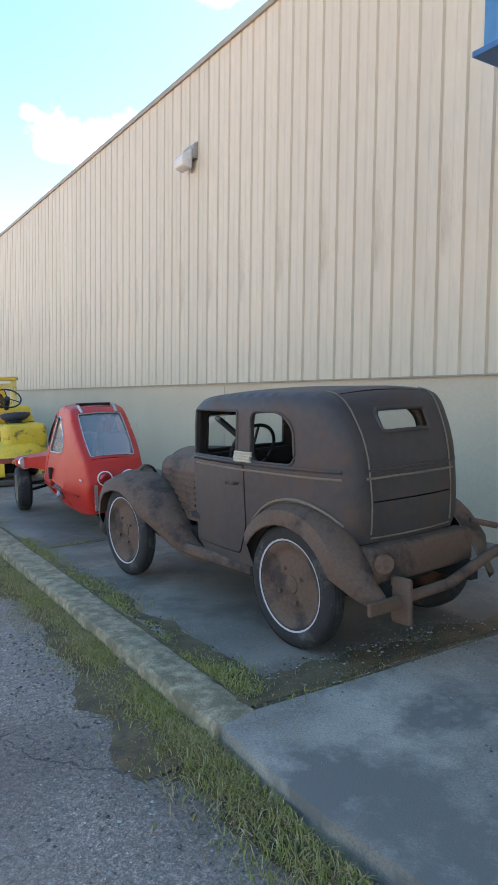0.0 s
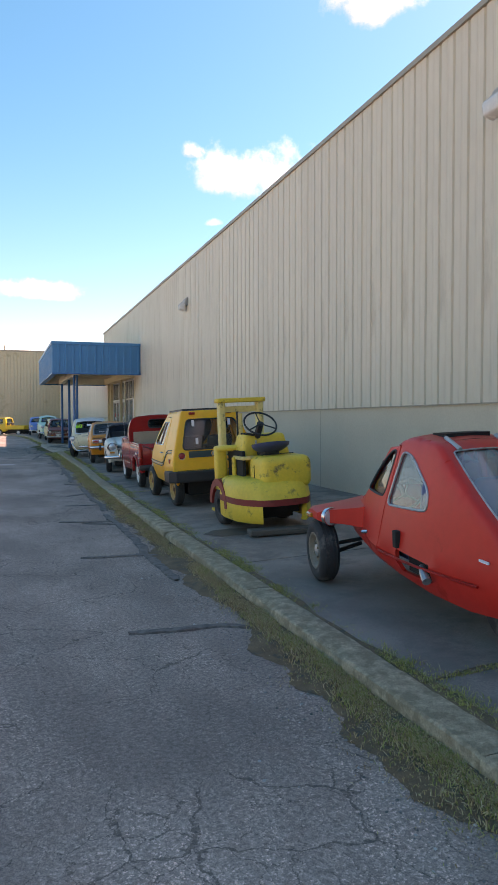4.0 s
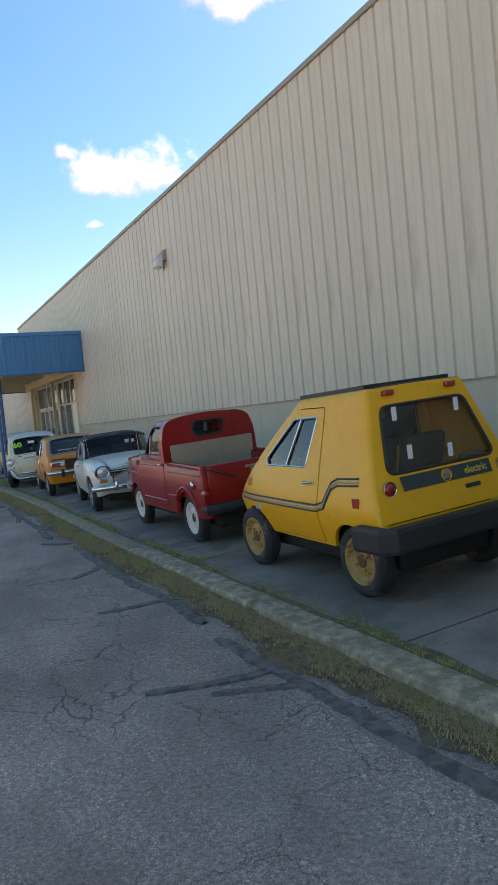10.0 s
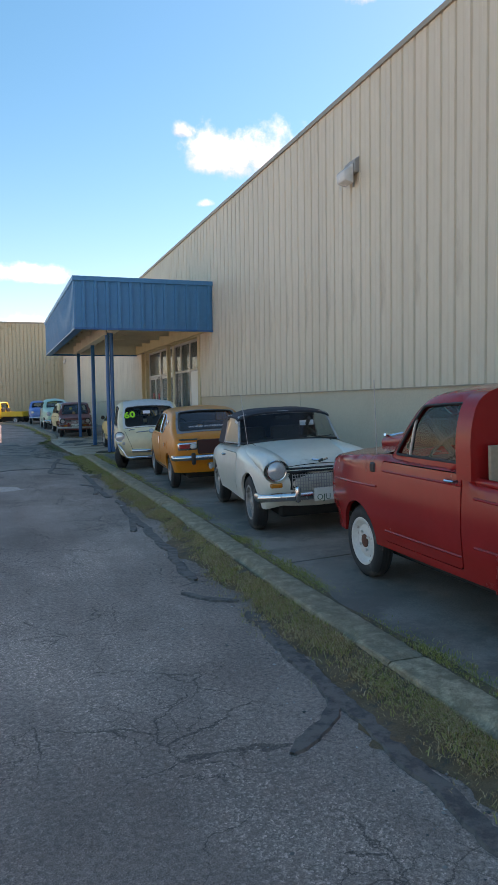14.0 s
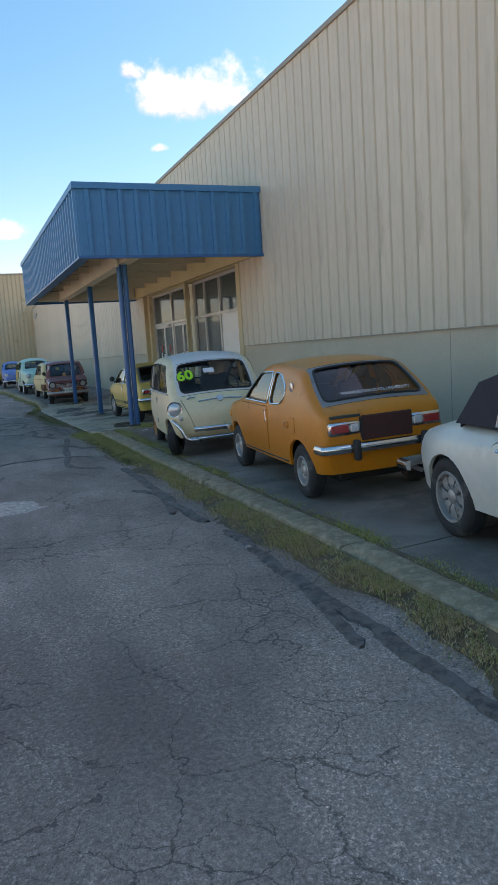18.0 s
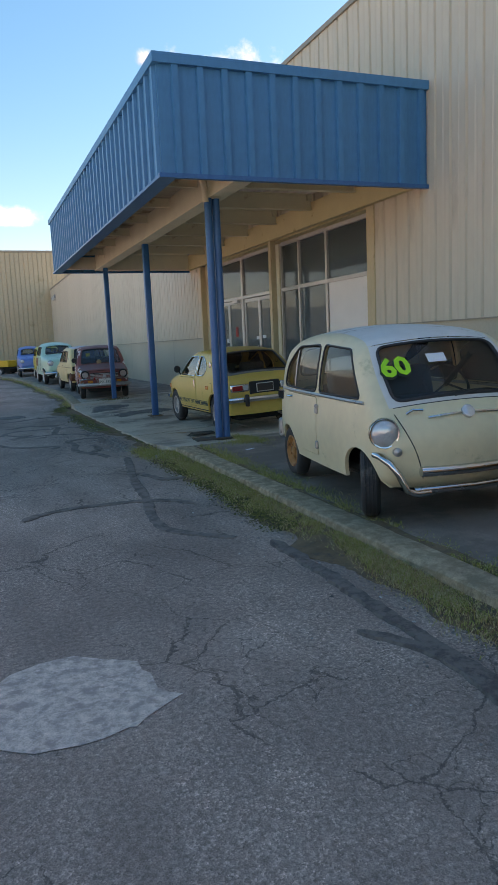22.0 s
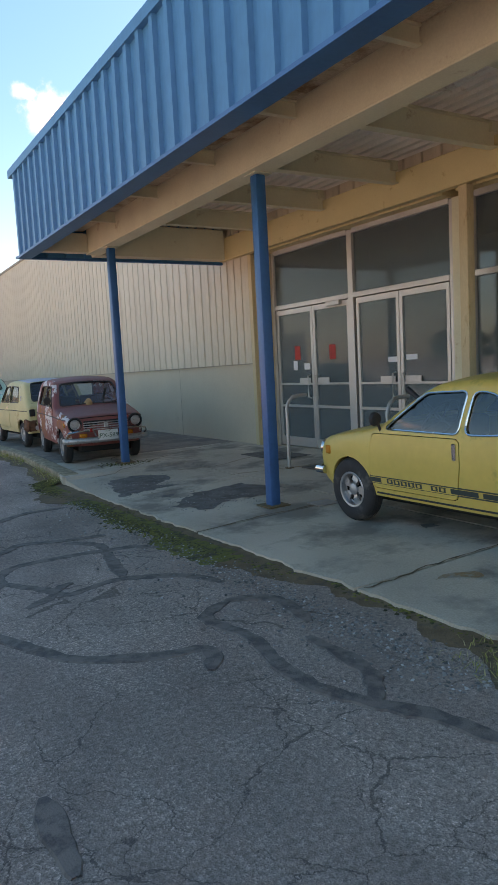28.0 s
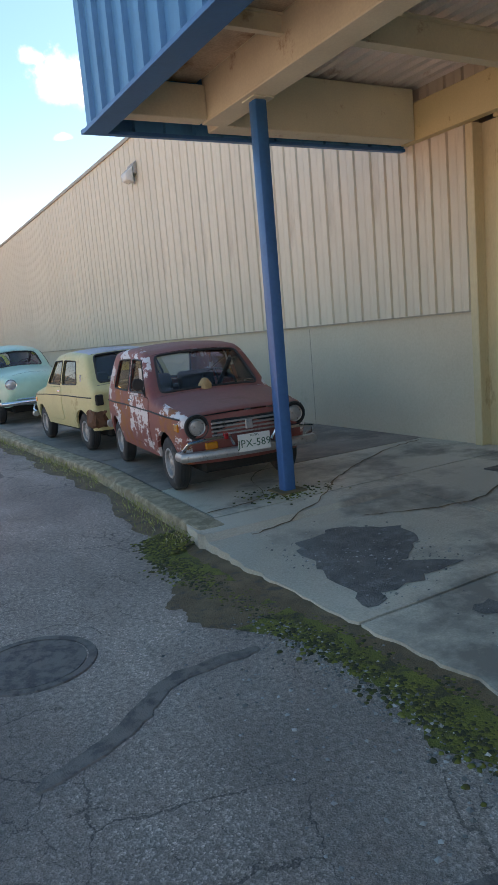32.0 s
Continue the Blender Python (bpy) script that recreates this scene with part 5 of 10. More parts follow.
# -- wedge-shaped electric car --
def wedge_car():
    c = thing("electric_car", "yellow wedge-shaped two-seat electric car with a black roof", "car")
    body = paint("taxi", (0.95, 0.40, 0.003), 0.4, (0.6, 0.29, 0.01), 0.08, 3)
    black = mat("roof_black", (0.02, 0.022, 0.028), 0.5, vary=0.2)
    arches = [(-0.80, 0.30, 0.25), (0.80, 0.30, 0.25)]
    chain = [(1.14, 0.35), (1.20, 0.44, 0.03), (1.27, 0.60, 0.015), (0.02, 1.475, 0.05), (-0.90, 1.50, 0.03), (-1.19, 0.57, 0.02), (-1.19, 0.42)]
    sh = Shell(c, chain, under_line(-1.19, 1.12, 0.34, arches), [(-1.2, 0.70), (-0.8, 0.70), (0.2, 0.66), (0.8, 0.60), (1.27, 0.48)], [(0.3, 0.88), (0.50, 0.975), (0.61, 1.0), (0.74, 0.98), (1.5, 0.66)], edge=0.03, crown=0.01)
    win = quad((0.50, 0.985), (0.06, 1.315), (-0.30, 1.325), (-0.20, 0.945), (0.46, 0.94), r=0.03)
    door = quad((0.60, 0.50), (0.42, 0.36), (-0.40, 0.36), (-0.42, 0.80), (-0.40, 1.40), (-0.02, 1.40), (0.62, 0.955), r=0.03)
    din = quad((0.594, 0.503), (0.417, 0.366), (-0.394, 0.366), (-0.414, 0.80), (-0.394, 1.393), (-0.02, 1.393), (0.613, 0.953), r=0.03)
    sh.sides(body, [door])
    doors = sh.panel("door", din, body, [win])
    sh.pane(win, M["glass_sky_tint"], M["chrome"])
    sh.line([(0.12, 0.95), (-0.06, 1.32)], M["chrome"], 0.012, "window_bar", out=-0.004)
    sh.strip("nose", None, 2, body)
    sh.strip("windscreen_frame", 2, 3, body, (0.45, 0.08, 0.12), M["glass_car"], M["rubber"], rnd=0.04)
    sh.strip("roof", 3, 4, black)
    sh.strip("tailgate", 4, 5, body, (0.15, 0.33, 0.16), M["glass_car"], M["rubber"], rnd=0.07)
    sh.strip("rear_skirt", 5, None, body)
    part("roof_lip", sweep(bmesh.new(), ((-0.40, 0.05, 1.475), (-0.40, -0.80, 1.50), (0.40, -0.80, 1.50), (0.40, 0.05, 1.475)), [(-0.02, 0), (0.02, 0), (0.02, 0.03), (-0.02, 0.03)]), black, c)
    underbody(c, 0.44, -1.05, 1.05, 0.17, 0.5)
    cabin(c, -0.9, 0.6, 0.52, 0.38, 0.90, 0.42, -0.22)
    part("parcel_shelf", boxes((-0.5, 0.5, -1.05, -0.7, 0.62, 0.66)), M["black_in"], c)
    bm = sweep(bmesh.new(), [(-0.74, -0.98, 0.49), (-0.74, -1.27, 0.49), (-0.70, -1.30, 0.49), (0.70, -1.30, 0.49), (0.74, -1.27, 0.49), (0.74, -0.98, 0.49)], [(-0.03, -0.085), (0.05, -0.085), (0.06, -0.06), (0.06, 0.06), (0.05, 0.085), (-0.03, 0.085)])
    part("rear_bumper", bm, M["rubber"], c, "thick black rubber bumper")
    slope = math.degrees(math.atan2(0.29, 0.93))

    def on_tail(x, z, out=0.0):
        y = -1.19 + (z - 0.57) * 0.29 / 0.93
        return x, y - 0.012 - out, z

    for s in (-1, 1):
        lamp(c, *on_tail(s * 0.545, 0.80), 0.052, M["red_lens"], M["chrome"], rx=0, rz=180, name="tail_lamp", dome=0.5)
        part("roof_marker", box(bmesh.new(), s * 0.30 - 0.05, s * 0.30 + 0.05, -0.955, -0.915, 1.435, 1.475, 0.008), M["red_lens"], c)
        x = sh.side_x(-0.92, 0.72)
        part("side_marker", box(bmesh.new(), *sorted((s * (x - 0.01), s * (x + 0.012))), -0.96, -0.89, 0.68, 0.75, 0.006), M["red_lens"], c)
        lamp(c, s * 0.34, 1.235, 0.53, 0.06, M["head_lens"])
        x = sh.side_x(0.86, 0.77)
        part("front_marker", box(bmesh.new(), *sorted((s * (x - 0.012), s * (x + 0.012))), 0.82, 0.90, 0.735, 0.805, 0.006), M["amber_lens"], c)
        x = sh.side_x(0.68, 0.55)
        part("latch_plate", box(bmesh.new(), *sorted((s * (x - 0.005), s * (x + 0.014))), 0.64, 0.72, 0.53, 0.585, 0.008), M["silver"], c)
    a, b = on_tail(0, 0.765), on_tail(0, 0.865)
    bm = bmesh.new()
    grid(bm, lambda u, v: (u, (a[1] + (b[1] - a[1]) * v) - 0.003, a[2] + (b[2] - a[2]) * v), (-0.43, 0, 0.43), (0, 1))
    part("tail_band", bm, M["ink"], c, "black band across the tail")
    p = on_tail(0.27, 0.815, 0.006)
    text(c, "electric", 0.075, Matrix.Translation(p) @ Matrix.Rotation(radians(90 - slope), 4, "X"), mat("gold", (0.55, 0.42, 0.10), 0.4, 0.5), "lettering", 0.002, 0.002)
    lamp(c, *on_tail(-0.02, 0.812, 0.004), 0.042, M["silver"], body, rz=180, name="charge_socket", dome=0.2)
    part("model_plate", box(bmesh.new(), 0.13, 0.27, on_tail(0, 0.7)[1] - 0.006, on_tail(0, 0.7)[1] + 0.01, 0.69, 0.72), M["ink"], c)
    door_handle(c, sh, -0.33, 0.83, length=0.12)
    for z in (0.665, 0.640, 0.615):
        sh.line([(1.14, z - 0.01), (0.5, z), (-0.38, z), (-0.50, z + 0.03), (-0.60, z + 0.18), (-0.68, z + 0.21), (-0.94, z + 0.22)], M["ink"] if z != 0.640 else M["silver"], 0.0075, "side_stripe", out=0.004)
    for s, y, z in ((-0.30, 0.05, 1.30), (0.30, 0.05, 1.30), (-0.27, -1.0, 1.02), (0.10, -1.0, 0.98)):
        q = on_tail(s, z if z > 1.2 else z, 0.003)
        part("window_sticker", box(bmesh.new(), s - 0.022, s + 0.022, q[1] - 0.002, q[1] + 0.002, z - 0.05, z + 0.05), M["paper"], c)
    rim = mat("rim_gold", (0.42, 0.24, 0.07), 0.55, 0.2, vary=0.2, dirt=(0.2, 0.07, 0.03), dirt_amt=0.3, dirt_scale=9)
    for y in (-0.80, 0.80):
        for s in (-1, 1):
            wheel(c, s * 0.64, y, 0.265, 0.15, 0.17, rim, "disc", mat("cap_rust", (0.16, 0.06, 0.03), 0.7, vary=0.3))
    return c


place(wedge_car(), 2.08 + 0.64, 8.90, 0.8)


# -- red pickup with an open bed --
def pickup():
    c = thing("pickup_truck", "dark red vintage pickup truck with an open bed and white wheels", "truck")
    body = paint("crimson", (0.36, 0.018, 0.016), 0.16, (0.24, 0.014, 0.012), 0.10, 2.5, 0.0, spec=0.35)
    arches = [(-1.0, 0.295, 0.30), (1.0, 0.295, 0.295)]
    # Lower body from nose to tail.
    chain = [(1.58, 0.40), (1.66, 0.55, 0.1), (1.66, 0.80, 0.10), (1.55, 0.905, 0.12), (0.62, 0.975, 0.06), (0.50, 0.955, 0.02), (-0.42, 0.955, 0.02), (-0.46, 0.90, 0.02), (-1.52, 0.865, 0.015), (-1.54, 0.32)]
    sh = Shell(c, chain, under_line(-1.54, 1.58, 0.31, arches), [(-1.55, 0.59), (-0.5, 0.605), (0.4, 0.605), (1.1, 0.59), (1.68, 0.49)], [(0.3, 0.97), (0.6, 1.0), (0.95, 0.965)], edge=0.05, crown=0.03)
    door = quad((0.56, 0.36), (0.58, 0.93), (-0.36, 0.93), (-0.36, 0.36), r=0.03)
    sh.sides(body, [door])
    sh.panel("door", quad((0.554, 0.366), (0.574, 0.924), (-0.354, 0.924), (-0.354, 0.366), r=0.03), body)
    sh.strip("front_panel", None, 3, body)
    ob = sh.strip("bonnet", 3, 4, body)
    part("bonnet_ridge", tube(bmesh.new(), [(0, 1.56 - 0.1 * k, 0.96 + 0.008 * k) for k in range(10)], lambda u: 0.05 + 0.05 * u, 12), body, c, smooth=60)
    part("bonnet_ornament", tube(bmesh.new(), ((-0.09, 1.42, 1.04), (0, 1.50, 1.02), (0.09, 1.42, 1.04)), 0.012), M["chrome"], c)
    # Cab.
    cabsh = Shell(c, [(0.62, 0.94), (0.56, 0.97, 0.02), (0.20, 1.36, 0.12), (0.0, 1.405, 0.15), (-0.44, 1.415, 0.05), (-0.46, 0.94)], [(-0.2, 0.94), (0.2, 0.94)], [(-0.5, 0.595), (0.65, 0.575)], [(0.9, 0.965), (1.2, 0.91), (1.42, 0.80)], edge=0.07, crown=0.03)
    win = quad((0.44, 0.985), (0.14, 1.315), (-0.30, 1.335), (-0.32, 0.985), r=0.03)
    cabsh.sides(body, [win], "cab_side")
    cabsh.pane(win, M["glass_clear"], M["rubber"])
    cabsh.line([(0.27, 0.985), (0.22, 1.225)], M["silver"], 0.01, "vent_bar", out=-0.008)
    cabsh.strip("windscreen_frame", None, 2, body, (0.09, 0.06, 0.12), M["glass_clear"], M["rubber"])
    cabsh.strip("cab_roof", 2, 4, body)
    # Back of the cab: a hooped bulkhead taller than the cab with a long oval window.
    hoop = fillet([(-0.62, 0.90), (-0.62, 1.20, 0.28), (-0.53, 1.42, 0.22), (0.0, 1.435, 0.5), (0.53, 1.42, 0.22), (0.62, 1.20, 0.28), (0.62, 0.90)], True, 6, 0.1)[0]
    oval = quad((-0.21, 1.17), (-0.21, 1.345), (0.21, 1.345), (0.21, 1.17), r=0.08, step=0.05)
    for y, rim in ((-0.47, (0, 0.14, 0)),):
        bm = bmesh.new()
        patch(bm, hoop, [oval], lambda a, b: (a, y - 0.02, b), lattice(hoop, 0.2), rim=rim)
        bh = part("bulkhead", bm, body, c, "hooped red bulkhead behind the cab", smooth=38)
    bm = bmesh.new()
    patch(bm, oval, (), lambda a, b: (a, -0.47, b))
    g = part("rear_window", bm, M["glass_clear"], bh)
    g.visible_shadow = False
    part("window_seal", tube(bmesh.new(), [(p[0], -0.492, p[1]) for p in oval], 0.012, 6, closed=True), M["rubber"], bh)
    for x in (-0.32, 0.32):
        part("bulkhead_seam", tube(bmesh.new(), ((x, -0.492, 0.95), (x, -0.492, 1.40)), 0.005, 5), body, bh)
    board = mat("board", (0.36, 0.28, 0.20), 0.85, vary=0.15, scale=3)
    part("bed_board", box(bmesh.new(), -0.54, 0.54, -0.56, -0.535, 0.55, 1.10, 0.004), board, c, "brown hardboard sheet standing in the bed")
    # Bed: inner floor and walls.
    part("bed_floor", boxes((-0.52, 0.52, -1.49, -0.5, 0.50, 0.53)), M["under"], c)
    for s in (-1, 1):
        part("bed_wall", box(bmesh.new(), *sorted((s * 0.50, s * 0.56)), -1.50, -0.5, 0.50, 0.885, 0.015, 2), body, c, smooth=45)
        part("bed_rail", tube(bmesh.new(), [(s * 0.565, -0.48 - 0.105 * k, 0.895 - 0.003 * k) for k in range(11)], 0.024, 8), body, c, smooth=60)
    bm = bmesh.new()
    box(bm, -0.53, 0.53, -1.565, -1.535, 0.42, 0.885, 0.012, 2)
    tg = part("tailgate", bm, body, c, smooth=45)
    part("tailgate_emblem", boxes((-0.075, 0.075, -1.574, -1.565, 0.80, 0.825), (-0.014, 0.014, -1.574, -1.565, 0.70, 0.80)), M["silver"], tg)
    lamp(c, 0.0, -1.585, 0.655, 0.032, M["silver"], M["chrome"], rz=180, depth=0.05, name="plate_lamp")
    for s in (-1, 1):
        part("corner_post", box(bmesh.new(), *sorted((s * 0.53, s * 0.60)), -1.575, -1.50, 0.38, 0.90, 0.02, 2), body, c, smooth=45)
        part("tail_lamp", lathe(bmesh.new(), [(0.03, -0.05), (0.042, 0.0), (0.03, 0.05), (0.001, 0.055)], 16, Matrix.Translation((s * 0.585, -1.60, 0.60)) @ Matrix.Rotation(-math.pi / 2, 4, "Z")), M["red_lens"], c, smooth=50)
        part("tie_chain", tube(bmesh.new(), [(s * 0.55, -1.56, 0.86), (s * 0.40, -1.60, 0.80), (s * 0.20, -1.60, 0.72)], 0.008), M["rubber"], c)
        x = sh.side_x(-1.28, 0.66)
        part("fuel_cap", lathe(bmesh.new(), [(0.04, -0.02), (0.042, 0.02), (0.03, 0.03), (0.001, 0.032)], 18, Matrix.Translation((s * x, -1.28, 0.68)) @ (Matrix.Identity(4) if s > 0 else Matrix.Rotation(math.pi, 4, "Z"))), M["chrome"], c, smooth=40)
        lamp(c, s * 0.36, 1.655, 0.72, 0.08, M["head_lens"])
        # Rear wheel-arch brow.
        part("arch_brow", tube(bmesh.new(), [(s * (sh.side_x(-1.0 + 0.335 * math.cos(a * math.pi / 16), 0.30 + 0.335 * math.sin(a * math.pi / 16)) + 0.002), -1.0 + 0.335 * math.cos(a * math.pi / 16), 0.30 + 0.335 * math.sin(a * math.pi / 16)) for a in range(0, 15)], 0.018, 8), body, c, smooth=60)
    for a, b in (((-0.48, 0.80), (-1.44, 0.78)), ((-0.48, 0.52), (-0.70, 0.52)), ((0.55, 0.44), (-0.36, 0.44)), ((1.50, 0.72), (0.66, 0.74)), ((0.56, 0.86), (-0.36, 0.86))):
        sh.line([a, ((a[0] + b[0]) / 2, (a[1] + b[1]) / 2), b], body, 0.009, "body_crease")
    door_handle(c, sh, -0.32, 0.88, length=0.10)
    bumper(c, -1.62, 0.42, 0.56, 0.11, 0.05, 0.10, False, M["rubber"], "rear_bumper")
    part("aerial", tube(bmesh.new(), ((-0.55, 0.72, 0.90), (-0.56, 0.70, 1.50)), 0.004, 5), M["silver"], c)
    part("aerial_base", box(bmesh.new(), -0.60, -0.54, 0.68, 0.76, 0.83, 0.91, 0.015), M["rubber"], c)
    underbody(c, 0.40, -1.45, 1.5, 0.18, 0.5)
    cabin(c, -0.4, 0.55, 0.5, 0.35, 0.95, 0.36, 0.10)
    white_rim = mat("rim_white", (0.62, 0.60, 0.56), 0.5, vary=0.12, dirt=(0.2, 0.08, 0.04), dirt_amt=0.16, dirt_scale=11)
    rust_cap = mat("cap_rusty", (0.14, 0.05, 0.03), 0.8, vary=0.3)
    for y in (-1.0, 1.0):
        for s in (-1, 1):
            wheel(c, s * 0.560, y, 0.272, 0.14, 0.175, white_rim, "disc", rust_cap)
    return c


place(pickup(), 2.12 + 0.585, 12.3, -1.5)


# -- white roadster --
def roadster():
    c = thing("roadster", "white open two-seat roadster with a black soft top raised", "car")
    body = paint("ivory", (0.62, 0.62, 0.55), 0.3, (0.42, 0.41, 0.34), 0.08, 3)
    top = mat("soft_top", (0.018, 0.02, 0.03), 0.75, vary=0.25, scale=5, fine=150, bump=0.25)
    arches = [(-1.015, 0.315, 0.28), (1.015, 0.325, 0.28)]
    chain = [(1.55, 0.30), (1.64, 0.40, 0.06), (1.66, 0.56, 0.06), (1.58, 0.70, 0.10), (1.2, 0.775, 0.2), (0.42, 0.86, 0.08), (0.30, 0.835, 0.03), (-0.62, 0.80, 0.05), (-1.0, 0.80, 0.2), (-1.60, 0.70, 0.12), (-1.74, 0.56, 0.10), (-1.70, 0.33)]
    sh = Shell(c, chain, under_line(-1.70, 1.55, 0.26, arches), [(-1.75, 0.46), (-1.2, 0.655), (-0.3, 0.66), (0.8, 0.665), (1.4, 0.60), (1.68, 0.50)], [(0.25, 0.94), (0.5, 1.0), (0.85, 0.93)], edge=0.11, crown=0.035)
    door = quad((0.42, 0.33), (0.44, 0.77), (-0.48, 0.745), (-0.46, 0.33), r=0.06)
    sh.sides(body, [door])
    sh.panel("door", quad((0.414, 0.336), (0.434, 0.764), (-0.474, 0.739), (-0.454, 0.336), r=0.06), body)
    sh.strip("front_panel", None, 3, body)
    sh.strip("bonnet", 3, 5, body)
    sh.strip("scuttle", 5, 6, body)
    sh.strip("cockpit_deck", 6, 8, M["black_in"])
    sh.strip("boot_lid", 8, 9, body)
    sh.strip("tail_panel", 9, None, body)
    # Wings swell over the lamps.
    for s in (-1, 1):
        bm = bmesh.new()
        grid(bm, lambda u, v: (s * (0.465 + 0.135 * math.cos(v)), 1.66 - 1.15 * u, 0.655 + 0.12 * u ** 0.5 + (0.115 - 0.035 * u) * math.sin(v)), [k / 10 for k in range(11)], [k * math.tau / 20 for k in range(21)])
        part("wing_crown", bm, body, c, smooth=60)
        lamp(c, s * 0.47, 1.665, 0.665, 0.098, M["head_lens"])
        part("indicator", box(bmesh.new(), s * 0.475 - 0.062, s * 0.475 + 0.062, 1.63, 1.685, 0.495, 0.54, 0.012, 2), M["amber_lens"], c)
    # Grille.
    g = part("grille_opening", box(bmesh.new(), -0.345, 0.345, 1.60, 1.668, 0.45, 0.635, 0.02), M["under"], c)
    bm = bmesh.new()
    for k in range(26):
        x = -0.335 + 0.67 * k / 25
        box(bm, x - 0.003, x + 0.003, 1.668, 1.676, 0.455, 0.63)
    for k in range(6):
        z = 0.462 + 0.032 * k
        box(bm, -0.34, 0.34, 1.672, 1.68, z - 0.003, z + 0.003)
    part("grille_mesh", bm, M["silver"], g)
    part("grille_bar", boxes((-0.36, 0.36, 1.655, 1.69, 0.635, 0.652)), M["black_in"], c)
    part("badge", tube(bmesh.new(), ((-0.08, 1.60, 0.75), (0, 1.645, 0.735), (0.08, 1.60, 0.75)), 0.012), M["chrome"], c)
    part("badge_disc", lathe(bmesh.new(), [(0.026, -0.01), (0.026, 0.012), (0.001, 0.014)], 16, Matrix.Translation((0, 1.645, 0.738)) @ Matrix.Rotation(radians(-70), 4, "Y")), M["ink"], c)
    bumper(c, 1.765, 0.405, 0.64, 0.085, 0.04, 0.16, True, M["chrome"], "front_bumper", bow=0.10)
    bumper(c, -1.80, 0.42, 0.62, 0.08, 0.04, 0.15, False, M["chrome"], "rear_bumper")
    for s in (-1, 1):
        part("overrider", box(bmesh.new(), s * 0.29 - 0.028, s * 0.29 + 0.028, 1.74, 1.83, 0.35, 0.515, 0.025, 2), M["chrome"], c, smooth=50)
    plate(c, 1.822, 0.42, "OJU 021", False, w=0.26, h=0.13, small="")
    part("plate_tag", box(bmesh.new(), -0.145, -0.08, 1.8275, 1.829, 0.468, 0.494), M["red_lens"], c)
    part("bonnet_edge", tube(bmesh.new(), [(x * 0.36, 1.635 - 0.03 * x * x, 0.668) for x in (-1, -0.5, 0, 0.5, 1)], 0.012), M["rubber"], c)
    for s in (-1, 1):
        part("bonnet_seam", tube(bmesh.new(), [(s * (0.36 + 0.10 * k / 8), 1.60 - 1.1 * k / 8, 0.715 + 0.145 * (k / 8) ** 0.8) for k in range(9)], 0.004, 5), M["rubber"], c)
    # Windscreen, soft top, side windows.
    frame_pts = [(-0.60, 0.40, 0.84), (-0.585, 0.36, 0.90), (-0.53, 0.14, 1.165), (-0.3, 0.17, 1.19), (0, 0.18, 1.198), (0.3, 0.17, 1.19), (0.53, 0.14, 1.165), (0.585, 0.36, 0.90), (0.60, 0.40, 0.84)]
    part("windscreen_frame", tube(bmesh.new(), frame_pts, 0.016, 8), M["silver"], c, smooth=60)
    part("windscreen_base", tube(bmesh.new(), [(-0.585, 0.385, 0.86), (-0.3, 0.47, 0.885), (0, 0.50, 0.892), (0.3, 0.47, 0.885), (0.585, 0.385, 0.86)], 0.014, 6), M["rubber"], c)
    bm = bmesh.new()
    grid(bm, lambda u, v: ((0.585 - 0.055 * v) * u, 0.375 - 0.22 * v + (0.115 - 0.08 * v) * (1 - u * u), 0.87 + 0.31 * v + 0.025 * (1 - u * u)), [-1 + k / 5 for k in range(11)], (0, 0.33, 0.66, 1))
    g = part("windscreen", bm, M["glass_clear"], c, smooth=60)
    g.visible_shadow = False
    bm = bmesh.new()

    def soft(u, v):
        y = float(np.interp(u, (0, 0.12, 0.5, 0.78, 1), (0.20, 0.10, -0.35, -0.68, -0.98)))
        z = float(np.interp(u, (0, 0.12, 0.5, 0.78, 1), (1.205, 1.235, 1.245, 1.16, 0.83)))
        w = float(np.interp(u, (0, 0.12, 0.5, 0.78, 1), (0.56, 0.565, 0.56, 0.57, 0.60)))
        a = -1 + 2 * v
        drop = 0.075 * abs(a) ** 4 if u < 0.9 else 0.02 * abs(a) ** 4
        return w * a, y - (0.0 if u < 0.6 else -0.10 * abs(a) ** 3), z - drop

    grid(bm, soft, [k / 16 for k in range(17)], [k / 14 for k in range(15)])
    g2 = bmesh.ops.extrude_face_region(bm, geom=list(bm.faces))
    for v in g2["geom"]:
        if isinstance(v, bmesh.types.BMVert):
            v.co.z -= 0.02
    part("soft_top", bm, top, c, "black fabric soft top", smooth=45)
    for s in (-1, 1):
        bm = bmesh.new()
        quadp = [(-0.02, 0.34, 0.87), (0, 0.13, 1.16), (0, -0.42, 1.17), (0, -0.45, 0.84)]
        xs = (0.59, 0.535, 0.545, 0.61)
        bm.faces.new([bm.verts.new((s * x, p[1], p[2])) for x, p in zip(xs, quadp)])
        g = part("side_window", bm, M["glass_car"], c)
        g.visible_shadow = False
        part("window_frame", tube(bmesh.new(), [(s * x, p[1], p[2]) for x, p in zip(xs, quadp)], 0.010, 6, closed=True), M["silver"], c)
        bm = bmesh.new()
        qq = [(0.61, -0.45, 0.82), (0.552, -0.42, 1.175), (0.572, -0.68, 1.10), (0.61, -0.92, 0.82)]
        bm.faces.new([bm.verts.new((s * p[0], p[1], p[2])) for p in qq])
        part("hood_quarter", bm, top, c)
    part("window_notice", box(bmesh.new(), 0.548, 0.552, -0.02, 0.12, 0.95, 1.12), M["paper"], c)
    part("screen_notice", boxes((-0.33, -0.16, 0.305, 0.309, 1.03, 1.09)), M["paper"], c)
